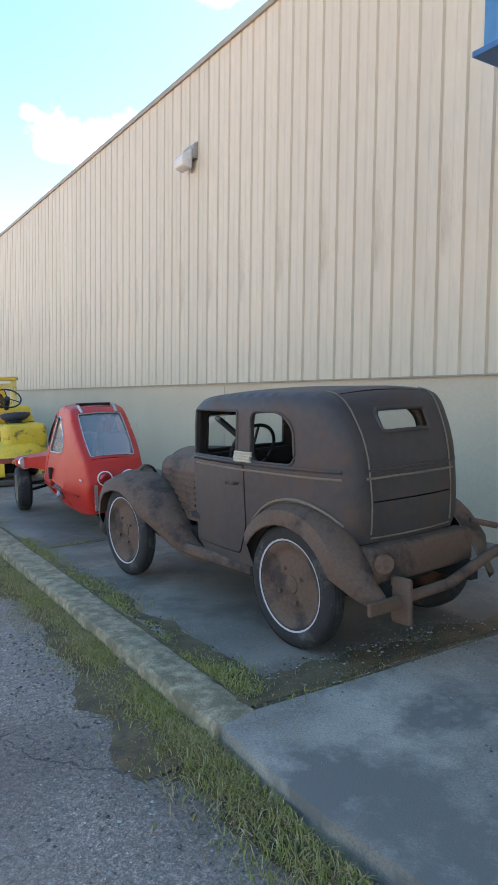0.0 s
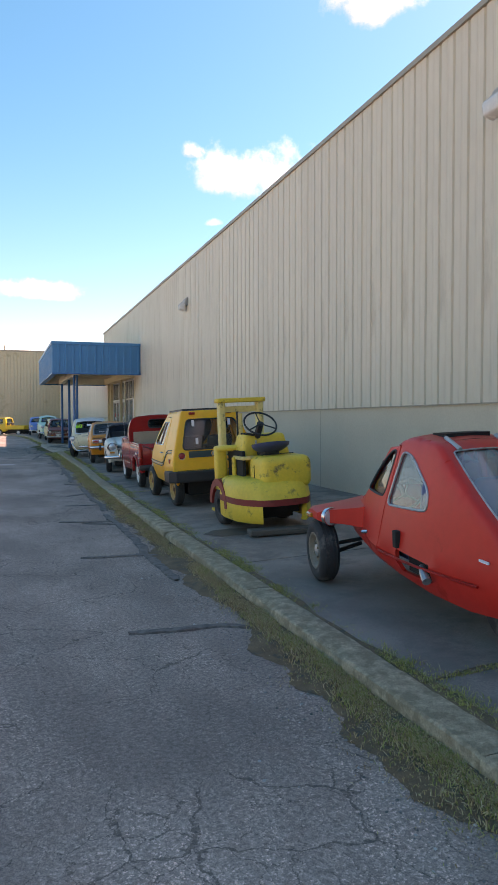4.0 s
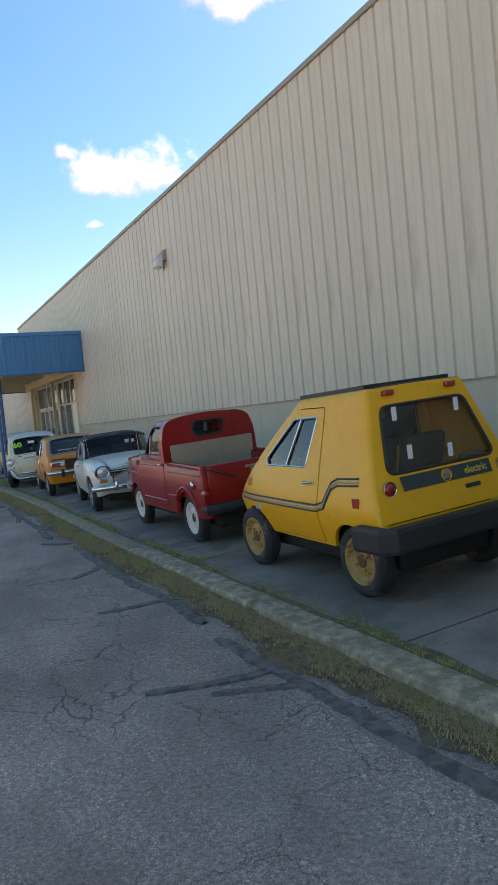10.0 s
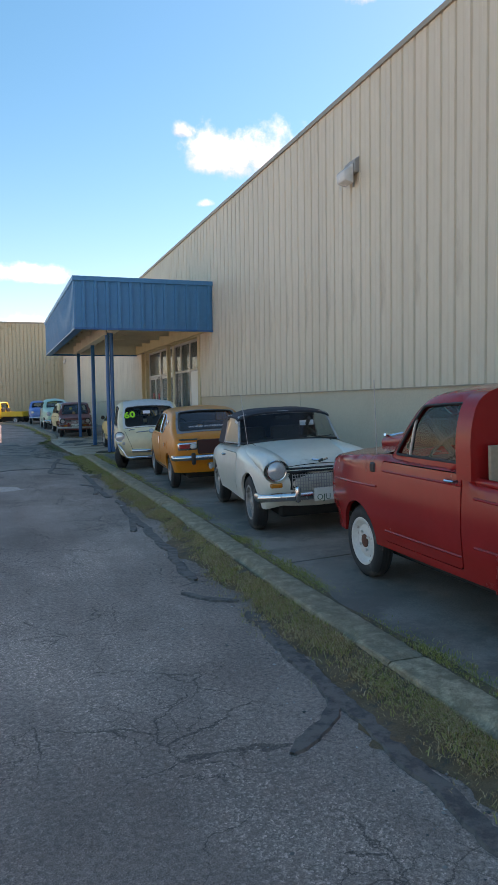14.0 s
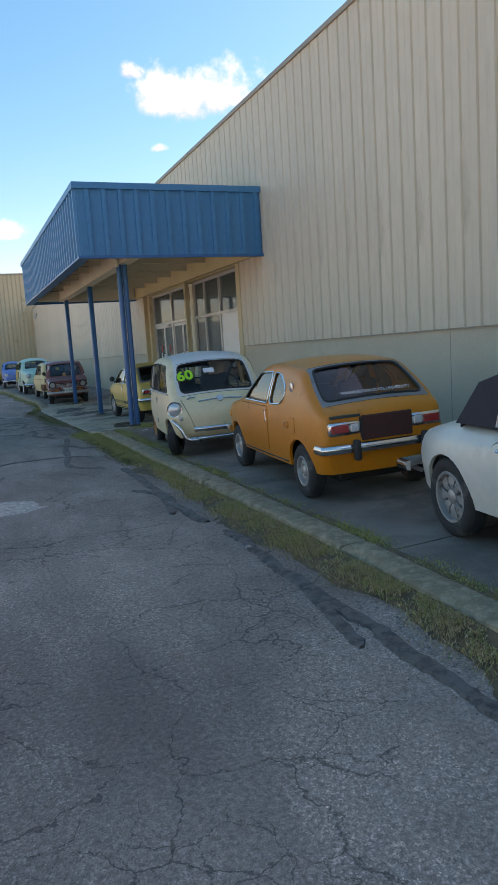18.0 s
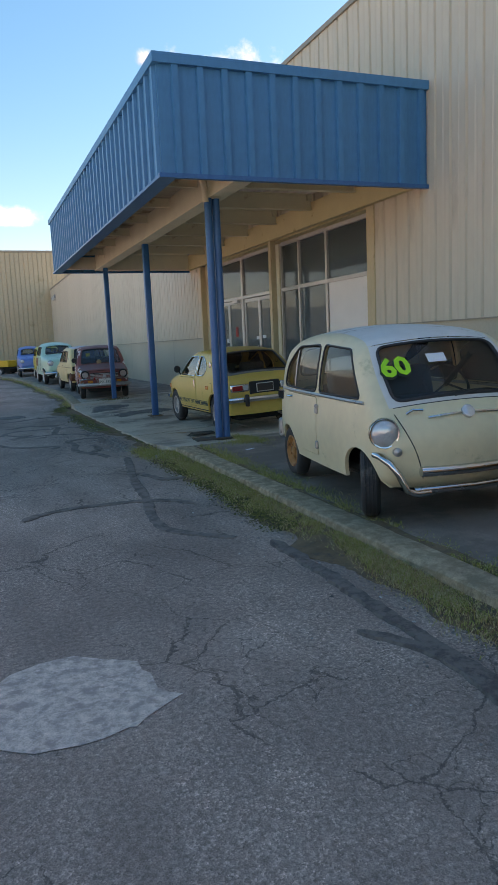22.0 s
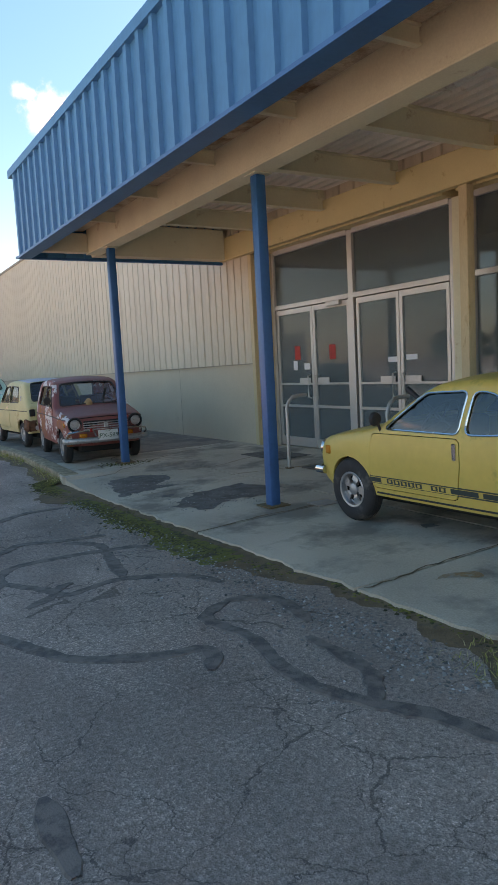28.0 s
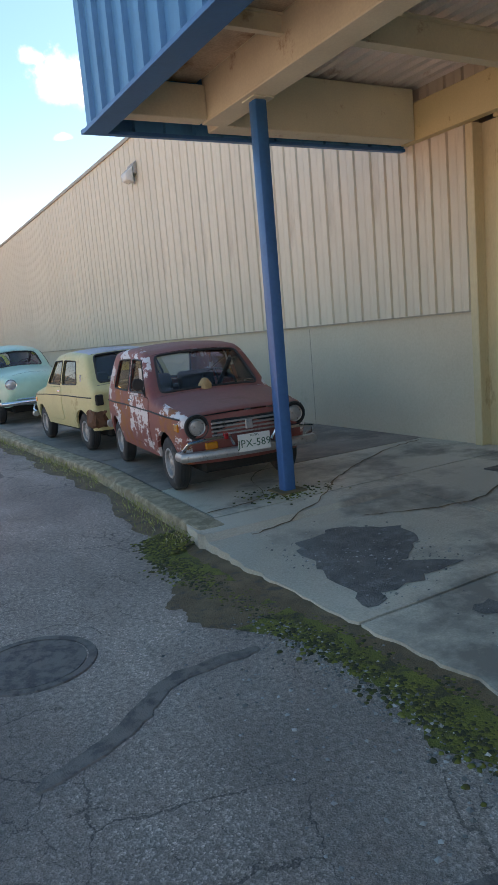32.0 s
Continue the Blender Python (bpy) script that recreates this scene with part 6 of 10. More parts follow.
    part("rear_mirror", box(bmesh.new(), -0.09, 0.09, 0.12, 0.15, 1.10, 1.15, 0.012), M["black_in"], c)
    part("aerial", tube(bmesh.new(), ((0.52, 0.52, 0.84), (0.55, 0.40, 1.42)), 0.0035, 5), M["silver"], c)
    wiper(c, 0, 0, (0.12, 0.53, 0.895), (-0.28, 0.44, 0.92))
    wiper(c, 0, 0, (-0.20, 0.50, 0.89), (-0.52, 0.38, 0.90))
    door_handle(c, sh, -0.40, 0.70, length=0.11)
    underbody(c, 0.42, -1.5, 1.5, 0.17, 0.48)
    cabin(c, -0.9, 0.4, 0.5, 0.28, 0.84, 0.20, -0.25)
    steel = mat("rim_steel", (0.30, 0.30, 0.29), 0.5, 0.3, vary=0.2, dirt=(0.1, 0.08, 0.06), dirt_amt=0.25, dirt_scale=9)
    for y in (-1.015, 1.015):
        for s in (-1, 1):
            wheel(c, s * 0.645, y, 0.285, 0.155, 0.175, steel, "holes", M["silver"])
    return c


def shorten(c, y0, k):
    """Draws in all that lies ahead of y0."""
    for ob in c.children_recursive:
        if ob.parent == c and ob.matrix_basis.translation.y > y0:
            ob.location.y = y0 + (ob.location.y - y0) * k
        elif ob.type == "MESH" and ob.matrix_basis.translation.length < 0.01 and ob.parent.matrix_basis.translation.length < 9 and ob.parent == c:
            for v in ob.data.vertices:
                if v.co.y > y0:
                    v.co.y = y0 + (v.co.y - y0) * k
    return c


car = roadster()
shorten(car, 1.06, 0.84)
place(car, 2.83, 16.49, 172.5)


# -- bubble-nosed cream car with a front door --
def bubble():
    c = thing("microcar", "cream front-opening bubble car with a white roof and rusty rims", "car")
    body = paint("cream", (0.73, 0.62, 0.41), 0.4, (0.40, 0.37, 0.22), 0.12, 3)
    white = paint("roof_white", (0.62, 0.62, 0.60), 0.5, (0.28, 0.14, 0.10), 0.22, 1.8, 0.1)
    arches = [(-0.87, 0.27, 0.245), (0.83, 0.275, 0.25)]
    chain = [(1.11, 0.26), (1.22, 0.34, 0.1), (1.26, 0.60, 0.14), (1.10, 0.83, 0.06), (0.70, 1.275, 0.12), (0.3, 1.355, 0.3), (-0.5, 1.36, 0.4), (-1.06, 1.23, 0.3), (-1.24, 0.85, 0.12), (-1.43, 0.74, 0.12), (-1.46, 0.35)]
    sh = Shell(c, chain, under_line(-1.46, 1.11, 0.26, arches), [(-1.5, 0.52), (-1.0, 0.65), (0, 0.70), (0.7, 0.695), (1.06, 0.665), (1.27, 0.61)], [(0.25, 0.95), (0.5, 1.0), (0.9, 0.955), (1.15, 0.90), (1.39, 0.80)], edge=0.085, crown=0.045)
    w1 = quad((0.86, 0.88), (0.62, 1.235), (0.08, 1.27), (0.06, 0.88), r=0.05)
    w2 = quad((-0.01, 0.88), (0.0, 1.27), (-0.58, 1.255), (-0.88, 1.08), (-0.97, 0.885), r=0.08)
    door = quad((0.02, 0.335), (0.02, 0.84), (-0.86, 0.84), (-0.86, 0.66), (-0.58, 0.40), (-0.5, 0.335), r=0.05)
    sh.sides(body, [w1, w2, door])
    sh.panel("rear_door", quad((0.014, 0.341), (0.014, 0.834), (-0.854, 0.834), (-0.854, 0.663), (-0.577, 0.405), (-0.5, 0.341), r=0.05), body)
    sh.pane(w1, M["glass_clear"], M["rubber"])
    sh.pane(w2, M["glass_clear"], M["rubber"])
    sh.line([(-0.62, 0.89), (-0.60, 1.22)], M["silver"], 0.008, "window_bar", out=-0.006)
    sh.line([(0.92, 0.855), (0.4, 0.86), (-0.3, 0.86), (-1.05, 0.855)], M["silver"], 0.014, "waist_strip")
    sh.strip("front_door", None, 3, body, n=16)
    sh.strip("windscreen_frame", 3, 4, white, (0.045, 0.035, 0.10), M["glass_clear"], M["rubber"], n=16, rnd=0.07)
    sh.strip("roof", 4, 7, white, n=16)
    sh.strip("rear_window_frame", 7, 8, body, (0.06, 0.06, 0.2), M["glass_car"], M["rubber"])
    sh.strip("tail", 8, None, body)

    def on_nose(u, v, out=0.0):
        """Across u in metres and up v on the bulging front."""
        a = float(np.interp(v, [p.y for p in sh.chain[: sh.at[3]]], sh.arc[: sh.at[3]]))
        p = sh.over(a, 0)
        w = sh.half(p[1], v) - sh.edge
        return sh.over(a, u / w, out)

    for s in (-1, 1):
        lamp(c, s * 0.635, 1.19, 0.665, 0.098, M["head_lens"], M["chrome"], rz=-s * 16, depth=0.10)
        part("lamp_bowl", lathe(bmesh.new(), [(0.02, -0.34), (0.075, -0.22), (0.102, -0.08), (0.108, -0.01)], 24, Matrix.Translation((s * 0.635, 1.19, 0.665)) @ Matrix.Rotation(radians(90 - s * 16), 4, "Z")), body, c, smooth=50)
        part("indicator", lathe(bmesh.new(), [(0.032, -0.02), (0.03, 0.02), (0.001, 0.03)], 16, Matrix.Translation((s * 0.565, 1.235, 0.535)) @ Matrix.Rotation(radians(90 - s * 10), 4, "Z")), M["silver"], c)
        part("nudge_bar", tube(bmesh.new(), [(s * 0.655, 1.06, 0.50), (s * 0.665, 1.17, 0.505), (s * 0.63, 1.255, 0.46), (s * 0.58, 1.285, 0.38), (s * 0.53, 1.30, 0.27), (s * 0.46, 1.305, 0.24), (s * 0.36, 1.30, 0.24)], 0.024, 8), M["chrome"], c, smooth=60)
        part("air_vent", box(bmesh.new(), *sorted((s * (sh.side_x(-1.12, 0.80) - 0.01), s * (sh.side_x(-1.12, 0.80) + 0.014))), -1.24, -1.0, 0.73, 0.83, 0.012), M["chrome"], c)
        bm = bmesh.new()
        for k in range(9):
            yy = -1.23 + 0.018 * k
            box(bm, *sorted((s * (sh.side_x(-1.12, 0.80) + 0.010), s * (sh.side_x(-1.12, 0.80) + 0.018))), yy, yy + 0.008, 0.745, 0.815)
        part("vent_slots", bm, M["under"], c)
        part("door_hinge", box(bmesh.new(), *sorted((s * (sh.side_x(0.03, 0.74) - 0.005), s * (sh.side_x(0.03, 0.74) + 0.02))), 0.005, 0.05, 0.70, 0.78, 0.008), M["silver"], c)
        part("door_hinge", box(bmesh.new(), *sorted((s * (sh.side_x(0.03, 0.43) - 0.005), s * (sh.side_x(0.03, 0.43) + 0.02))), 0.005, 0.05, 0.40, 0.47, 0.008), M["silver"], c)
        part("rear_overrider", box(bmesh.new(), s * 0.52 - 0.03, s * 0.52 + 0.03, -1.55, -1.47, 0.30, 0.50, 0.02), M["silver"], c)
    bm = tube(bmesh.new(), [on_nose(u, 0.40, 0.03) for u in (-0.40, -0.2, 0, 0.2, 0.40)], 0.035, 10)
    part("front_bar", bm, M["chrome"], c, smooth=60)
    part("lower_tube", tube(bmesh.new(), [(-0.45, 1.24, 0.25), (0, 1.30, 0.25), (0.45, 1.24, 0.25)], 0.028, 8), M["chrome"], c, smooth=60)
    part("nose_strip", tube(bmesh.new(), [on_nose(u, 0.735 - 0.03 * abs(u), 0.008) for u in (-0.3, -0.2, -0.1, 0, 0.1, 0.2, 0.3)], 0.010, 6), M["chrome"], c)
    p = Vector(on_nose(0, 0.735, 0.012))
    part("round_badge", lathe(bmesh.new(), [(0.048, -0.01), (0.048, 0.012), (0.03, 0.018), (0.001, 0.018)], 22, Matrix.Translation(p) @ Matrix.Rotation(radians(90), 4, "Z") @ Matrix.Rotation(radians(-35), 4, "Y")), M["head_lens"], c, smooth=40)
    for s in (-1, 1):
        part("door_seam", tube(bmesh.new(), [on_nose(s * (0.36 + 0.16 * k / 8), 0.34 + 0.44 * k / 8, 0.0) for k in range(9)], 0.004, 5), M["rubber"], c)
    part("front_handle", tube(bmesh.new(), [on_nose(0.44, 0.77, 0.005), on_nose(0.40, 0.78, 0.03), on_nose(0.33, 0.77, 0.03)], 0.010, 6), M["chrome"], c)
    # Windscreen price figures and notice.
    a0, a1 = sh.arc[sh.at[3]], sh.arc[sh.at[4]]
    lime = mat("lime", (0.25, 0.75, 0.02), 0.6, vary=0.05)
    q = Vector(sh.over(a0 + (a1 - a0) * 0.55, 0.74, 0.012))
    lx = math.degrees(math.atan2(1.275 - 0.83, 1.10 - 0.70))
    mm = Matrix.Translation(q) @ Matrix.Rotation(math.pi - 0.12, 4, "Z") @ Matrix.Rotation(radians(lx), 4, "X") @ Matrix.Rotation(0.12, 4, "Z")
    text(c, "60", 0.23, Matrix.Translation((0, 0.004, -0.004)) @ mm, M["ink"], "figure_outline", 0.001, 0.016)
    text(c, "60", 0.23, Matrix.Translation((0, 0.012, 0.01)) @ mm, lime, "price_figure", 0.001, 0.008)
    bm = boxes((-0.075, 0.075, -0.04, 0.04, 0.0, 0.002))
    q = Vector(sh.over(a0 + (a1 - a0) * 0.66, 0.10, 0.006))
    part("screen_notice", bm, M["paper"], c, at=Matrix.Translation(q) @ Matrix.Rotation(math.pi, 4, "Z") @ Matrix.Rotation(radians(lx), 4, "X"))
    wiper(c, 0, 0, sh.over(a0 + 0.06, -0.3, 0.012), sh.over(a0 + 0.02, 0.1, 0.02))
    door_handle(c, sh, -0.80, 0.80, length=0.12)
    rim = mat("rim_orange", (0.42, 0.17, 0.05), 0.65, 0.1, vary=0.2, dirt=(0.14, 0.05, 0.02), dirt_amt=0.4, dirt_scale=9)
    for s in (-1, 1):
        wheel(c, s * 0.64, -0.87, 0.245, 0.13, 0.145, rim, "disc", rim, flat=0.03)
        wheel(c, s * 0.66, 0.83, 0.255, 0.14, 0.145, rim, "disc", rim, steer=-24)
    underbody(c, 0.42, -1.35, 1.05, 0.18, 0.5)
    cabin(c, -1.0, 0.9, 0.56, 0.32, 0.88, 0.62, 0.2, -0.6)
    return c


place(bubble(), 2.64, 23.84, 173.5)



def fender(owner, path, x0, x1, material, crown=0.05, lip=0.05, name="fender", hub=(0.0, 0.3), ease=(0, 0)):
    """A pressed mudguard: a line in y and z carried from the body outwards, domed across, with a turned-down rim."""
    for s in (-1, 1):
        bm = bmesh.new()
        n = len(path)

        def f(u, v):
            a, b = Vector(path[max(u - 1, 0)]), Vector(path[min(u + 1, n - 1)])
            d = (b - a).normalized()
            nrm = Vector((d.y, -d.x))
            if nrm.dot(Vector(path[u]) - Vector(hub)) < 0:
                nrm = -nrm
            k = min(1.0, 0.25 + 0.75 * u / ease[0] if ease[0] else 1.0, 0.25 + 0.75 * (n - 1 - u) / ease[1] if ease[1] else 1.0)
            t = v / 6
            h = crown * (1 - (2 * t - 0.6) ** 2) - (lip * k if v == 6 else 0.0)
            p = Vector(path[u]) + nrm * h
            return s * (x0 + (x1 - x0) * k * min(t * 1.06, 1.0)), p.x, p.y

        grid(bm, f, range(n), range(7))
        g = bmesh.ops.extrude_face_region(bm, geom=list(bm.faces))
        for v in g["geom"]:
            if isinstance(v, bmesh.types.BMVert):
                v.co += Vector((-s * 0.004, 0, -0.008))
        part(name, bm, material, owner, smooth=45)


def vintage_sedan():
    c = thing("vintage_sedan", "rusty dark brown 1930s two-door sedan with disc wheels", "car")
    dark = mat("sedan_paint", (0.058, 0.050, 0.049), 0.55, vary=0.25, scale=1.5, fine=20, bump=0.08, dirt=(0.105, 0.064, 0.048), dirt_amt=0.36, dirt_scale=2.2)
    rust = mat("sedan_rust", (0.155, 0.088, 0.062), 0.75, vary=0.25, scale=3, fine=60, bump=0.2, dirt=(0.05, 0.032, 0.028), dirt_amt=0.4, dirt_scale=3)
    line = mat("sedan_line", (0.20, 0.16, 0.12), 0.6, vary=0.2)
    chain = [(0.17, 0.40), (0.18, 0.95, 0.03), (0.16, 1.31, 0.06), (0.02, 1.375, 0.10), (-0.45, 1.405, 0.3), (-1.17, 1.40, 0.12), (-1.31, 1.12, 0.12), (-1.34, 0.80, 0.1), (-1.32, 0.60)]
    bottom = [(-1.2, 0.58), (-1.0, 0.56), (-0.8, 0.50), (-0.65, 0.40), (-0.55, 0.36), (-0.3, 0.36), (0.0, 0.37)]
    sh = Shell(c, chain, bottom, [(-1.36, 0.43), (-1.1, 0.515), (-0.5, 0.55), (0.0, 0.52), (0.2, 0.475)], [(0.3, 0.95), (0.7, 0.985), (1.0, 0.99), (1.43, 0.955)], edge=0.085, crown=0.025)
    w1 = quad((0.07, 1.00), (0.06, 1.295), (-0.45, 1.295), (-0.45, 1.00), r=0.02)
    w2 = quad((-0.58, 1.00), (-0.58, 1.295), (-0.84, 1.295), (-0.95, 1.21), (-0.96, 1.00), r=0.06)
    door = quad((0.12, 0.42), (0.12, 0.975), (-0.52, 0.975), (-0.52, 0.60), (-0.44, 0.42), r=0.03)
    sh.sides(dark, [w1, w2, door])
    sh.panel("door", quad((0.114, 0.426), (0.114, 0.969), (-0.514, 0.969), (-0.514, 0.60), (-0.436, 0.426), r=0.03), dark)
    for w in (w1, w2):
        for s in (-1, 1):
            part("window_frame", tube(bmesh.new(), [(s * (sh.side_x(*p) + 0.001), *p) for p in w], 0.009, 6, closed=True), dark, c)
    sh.strip("windscreen_frame", None, 2, dark, (0.60, 0.05, 0.12), M["glass_clear"], M["rubber"], rnd=0.03)
    sh.strip("roof", 2, 5, dark)
    sh.strip("back_panel", 5, 7, dark, (0.13, 0.36, 0.46), M["glass_car"], dark, rnd=0.04)
    sh.strip("rear_skirt", 7, None, dark)
    for z in (0.985, 0.945):
        sh.line([(0.14 - 0.1 * k, z) for k in range(15)], line if z < 0.96 else dark, 0.007 if z < 0.96 else 0.012, "belt_moulding")
        a = float(np.interp(-z, [-p.y for p in sh.chain[sh.at[5]:]], sh.arc[sh.at[5]:]))
        part("belt_moulding", tube(bmesh.new(), [sh.over(a, -1 + k / 6, 0.004) for k in range(13)], 0.007, 6), line if z < 0.96 else dark, c)
    for s in (-1, 1):
        part("back_seam", tube(bmesh.new(), [sh.over(a, s * 0.93, 0.004) for a in np.linspace(sh.arc[sh.at[5]] - 0.08, sh.arc[-1] - 0.05, 14)], 0.005, 5), line, c)
    part("back_seam", tube(bmesh.new(), [sh.over(sh.arc[-1] - 0.03, -0.93 + 1.86 * k / 6, 0.004) for k in range(7)], 0.005, 5), line, c)
    a0 = sh.arc[sh.at[4]]
    part("pillar_rope", tube(bmesh.new(), [(-(sh.side_x(-0.52, 1.03) + 0.012 + 0.006 * math.sin(k)), -0.44 - 0.16 * ((k % 8) / 7 if (k // 8) % 2 == 0 else 1 - (k % 8) / 7), 1.0 + 0.016 * (k // 8)) for k in range(32)], 0.009, 6), mat("rope", (0.5, 0.47, 0.38), 0.9, vary=0.15, scale=30), c, "pale rope tied round the door pillar")
    # Bonnet with louvres.
    hood = Shell(c, [(0.98, 0.46), (1.0, 0.60, 0.05), (0.99, 0.86, 0.08), (0.90, 0.915, 0.1), (0.17, 0.955)], [(0.17, 0.50), (0.5, 0.48)], [(0.1, 0.42), (0.5, 0.34), (1.0, 0.25)], [(0.4, 1.0), (0.95, 0.95)], edge=0.10, crown=0.05)
    hood.sides(rust, (), "bonnet_side")
    hood.strip("radiator_shell", None, 2, rust)
    hood.strip("bonnet", 2, None, rust)
    for s in (-1, 1):
        bm = bmesh.new()
        for k in range(7):
            z = 0.56 + 0.043 * k
            tube(bm, [(s * (hood.side_x(y, z) + 0.004), y, z) for y in (0.30, 0.5, 0.7, 0.86)], 0.011, 6)
        part("louvres", bm, rust, c)
        part("sill_skirt", box(bmesh.new(), *sorted((s * 0.46, s * 0.53)), -0.55, 0.25, 0.29, 0.37, 0.02), rust, c)
        part("door_lever", tube(bmesh.new(), [(s * (sh.side_x(-0.46, 0.86) + d), -0.46 + e, 0.86) for d, e in ((0, 0), (0.04, 0), (0.045, 0.07))], 0.009, 6), rust, c)
        lamp(c, s * 0.33, 1.02, 0.74, 0.085, M["head_lens"], rust)
    R = 0.345
    front_path = [(1.36, 0.42), (1.33, 0.58), (1.24, 0.69), (1.08, 0.745), (0.92, 0.745), (0.76, 0.69), (0.62, 0.59), (0.50, 0.48), (0.40, 0.37), (0.32, 0.30), (0.22, 0.27)]
    fender(c, front_path[::-1], 0.30, 0.62, rust, 0.045, 0.05, "front_fender", (0.955, 0.345), (4, 0))
    rear_path = [(-0.955 + 0.45 * math.cos(a), 0.36 + 0.41 * math.sin(a)) for a in np.linspace(0.02, math.pi * 0.80, 15)]
    rear_path = [(-0.49, 0.30)] + rear_path + [(-1.385, 0.52), (-1.45, 0.42), (-1.53, 0.34)]
    fender(c, rear_path, 0.42, 0.63, rust, 0.03, 0.05, "rear_fender", (-0.955, 0.345), (4, 2))
    for s in (-1, 1):
        part("fender_bead", tube(bmesh.new(), [(s * (sh.side_x(p[0], max(p[1] + 0.04, 0.56)) + 0.006 if p[0] > -1.36 else 0.44), p[0] * 1.0, p[1] + 0.045) for p in rear_path[3:-4]], 0.009, 6), line, c)
    part("rear_apron", box(bmesh.new(), -0.42, 0.42, -1.43, -1.30, 0.40, 0.60, 0.03, 3), rust, c, smooth=45)
    part("bumper_bar", box(bmesh.new(), -0.58, -0.34, -1.565, -1.535, 0.315, 0.385, 0.012, 2), mat("rust_bright", (0.15, 0.085, 0.055), 0.8, vary=0.25), c, "stub of a rusty rear bumper bar")
    part("bumper_iron", box(bmesh.new(), -0.352, -0.318, -1.61, -1.48, 0.23, 0.47, 0.016, 3), rust, c, smooth=45)
    part("bumper_back", tube(bmesh.new(), [(-0.33, -1.55, 0.36), (0, -1.58, 0.38), (0.42, -1.54, 0.46), (0.56, -1.60, 0.52), (0.68, -1.62, 0.56)], 0.03, 8), rust, c, smooth=60)
    part("spare_bracket", tube(bmesh.new(), [(0.66, -1.62, 0.44), (0.67, -1.62, 0.56), (0.66, -1.62, 0.72)], 0.018, 6), rust, c)
    part("spare_bracket", tube(bmesh.new(), [(0.40, -1.42, 0.64), (0.54, -1.50, 0.60)], 0.02, 6), rust, c)
    part("filler_stub", lathe(bmesh.new(), [(0.035, 0), (0.035, 0.07), (0.05, 0.075), (0.05, 0.09), (0.001, 0.09)], 16, Matrix.Translation((-0.36, -1.43, 0.54)) @ Matrix.Rotation(math.pi * 1.3, 4, "Z")), rust, c)
    part("chassis_rail", boxes((-0.36, -0.30, -1.5, 1.2, 0.32, 0.42), (0.30, 0.36, -1.5, 1.2, 0.32, 0.42)), M["under"], c)
    underbody(c, 0.36, -1.2, 0.9, 0.28, 0.44)
    part("floor_tub", boxes((-0.5, 0.5, -1.2, 0.16, 0.56, 0.6)), M["black_in"], c)
    part("bench_seat", box(bmesh.new(), -0.42, 0.42, -0.95, -0.55, 0.6, 0.85, 0.05, 2), M["seat"], c, smooth=45)
    part("bench_back", box(bmesh.new(), -0.42, 0.42, -1.05, -0.92, 0.7, 1.08, 0.05, 2), M["seat"], c, smooth=45)
    part("dashboard", box(bmesh.new(), -0.46, 0.46, 0.06, 0.14, 0.86, 0.99, 0.02), M["black_in"], c)
    steering(c, -0.22, -0.18, 1.03, 0.17, 25)
    white = mat("rim_band", (0.48, 0.49, 0.52), 0.5, vary=0.15, dirt=(0.2, 0.15, 0.12), dirt_amt=0.15, dirt_scale=10)
    for y in (-0.955, 0.955):
        for s in (-1, 1):
            wheel(c, s * 0.585, y, R, 0.11, 0.235, rust, "disc", rust, wall=white, band=0.024)
    return c


sedan = vintage_sedan()
shorten(sedan, 0.30, 1.11)
place(sedan, 2.12 + 0.585, -1.88, 5)


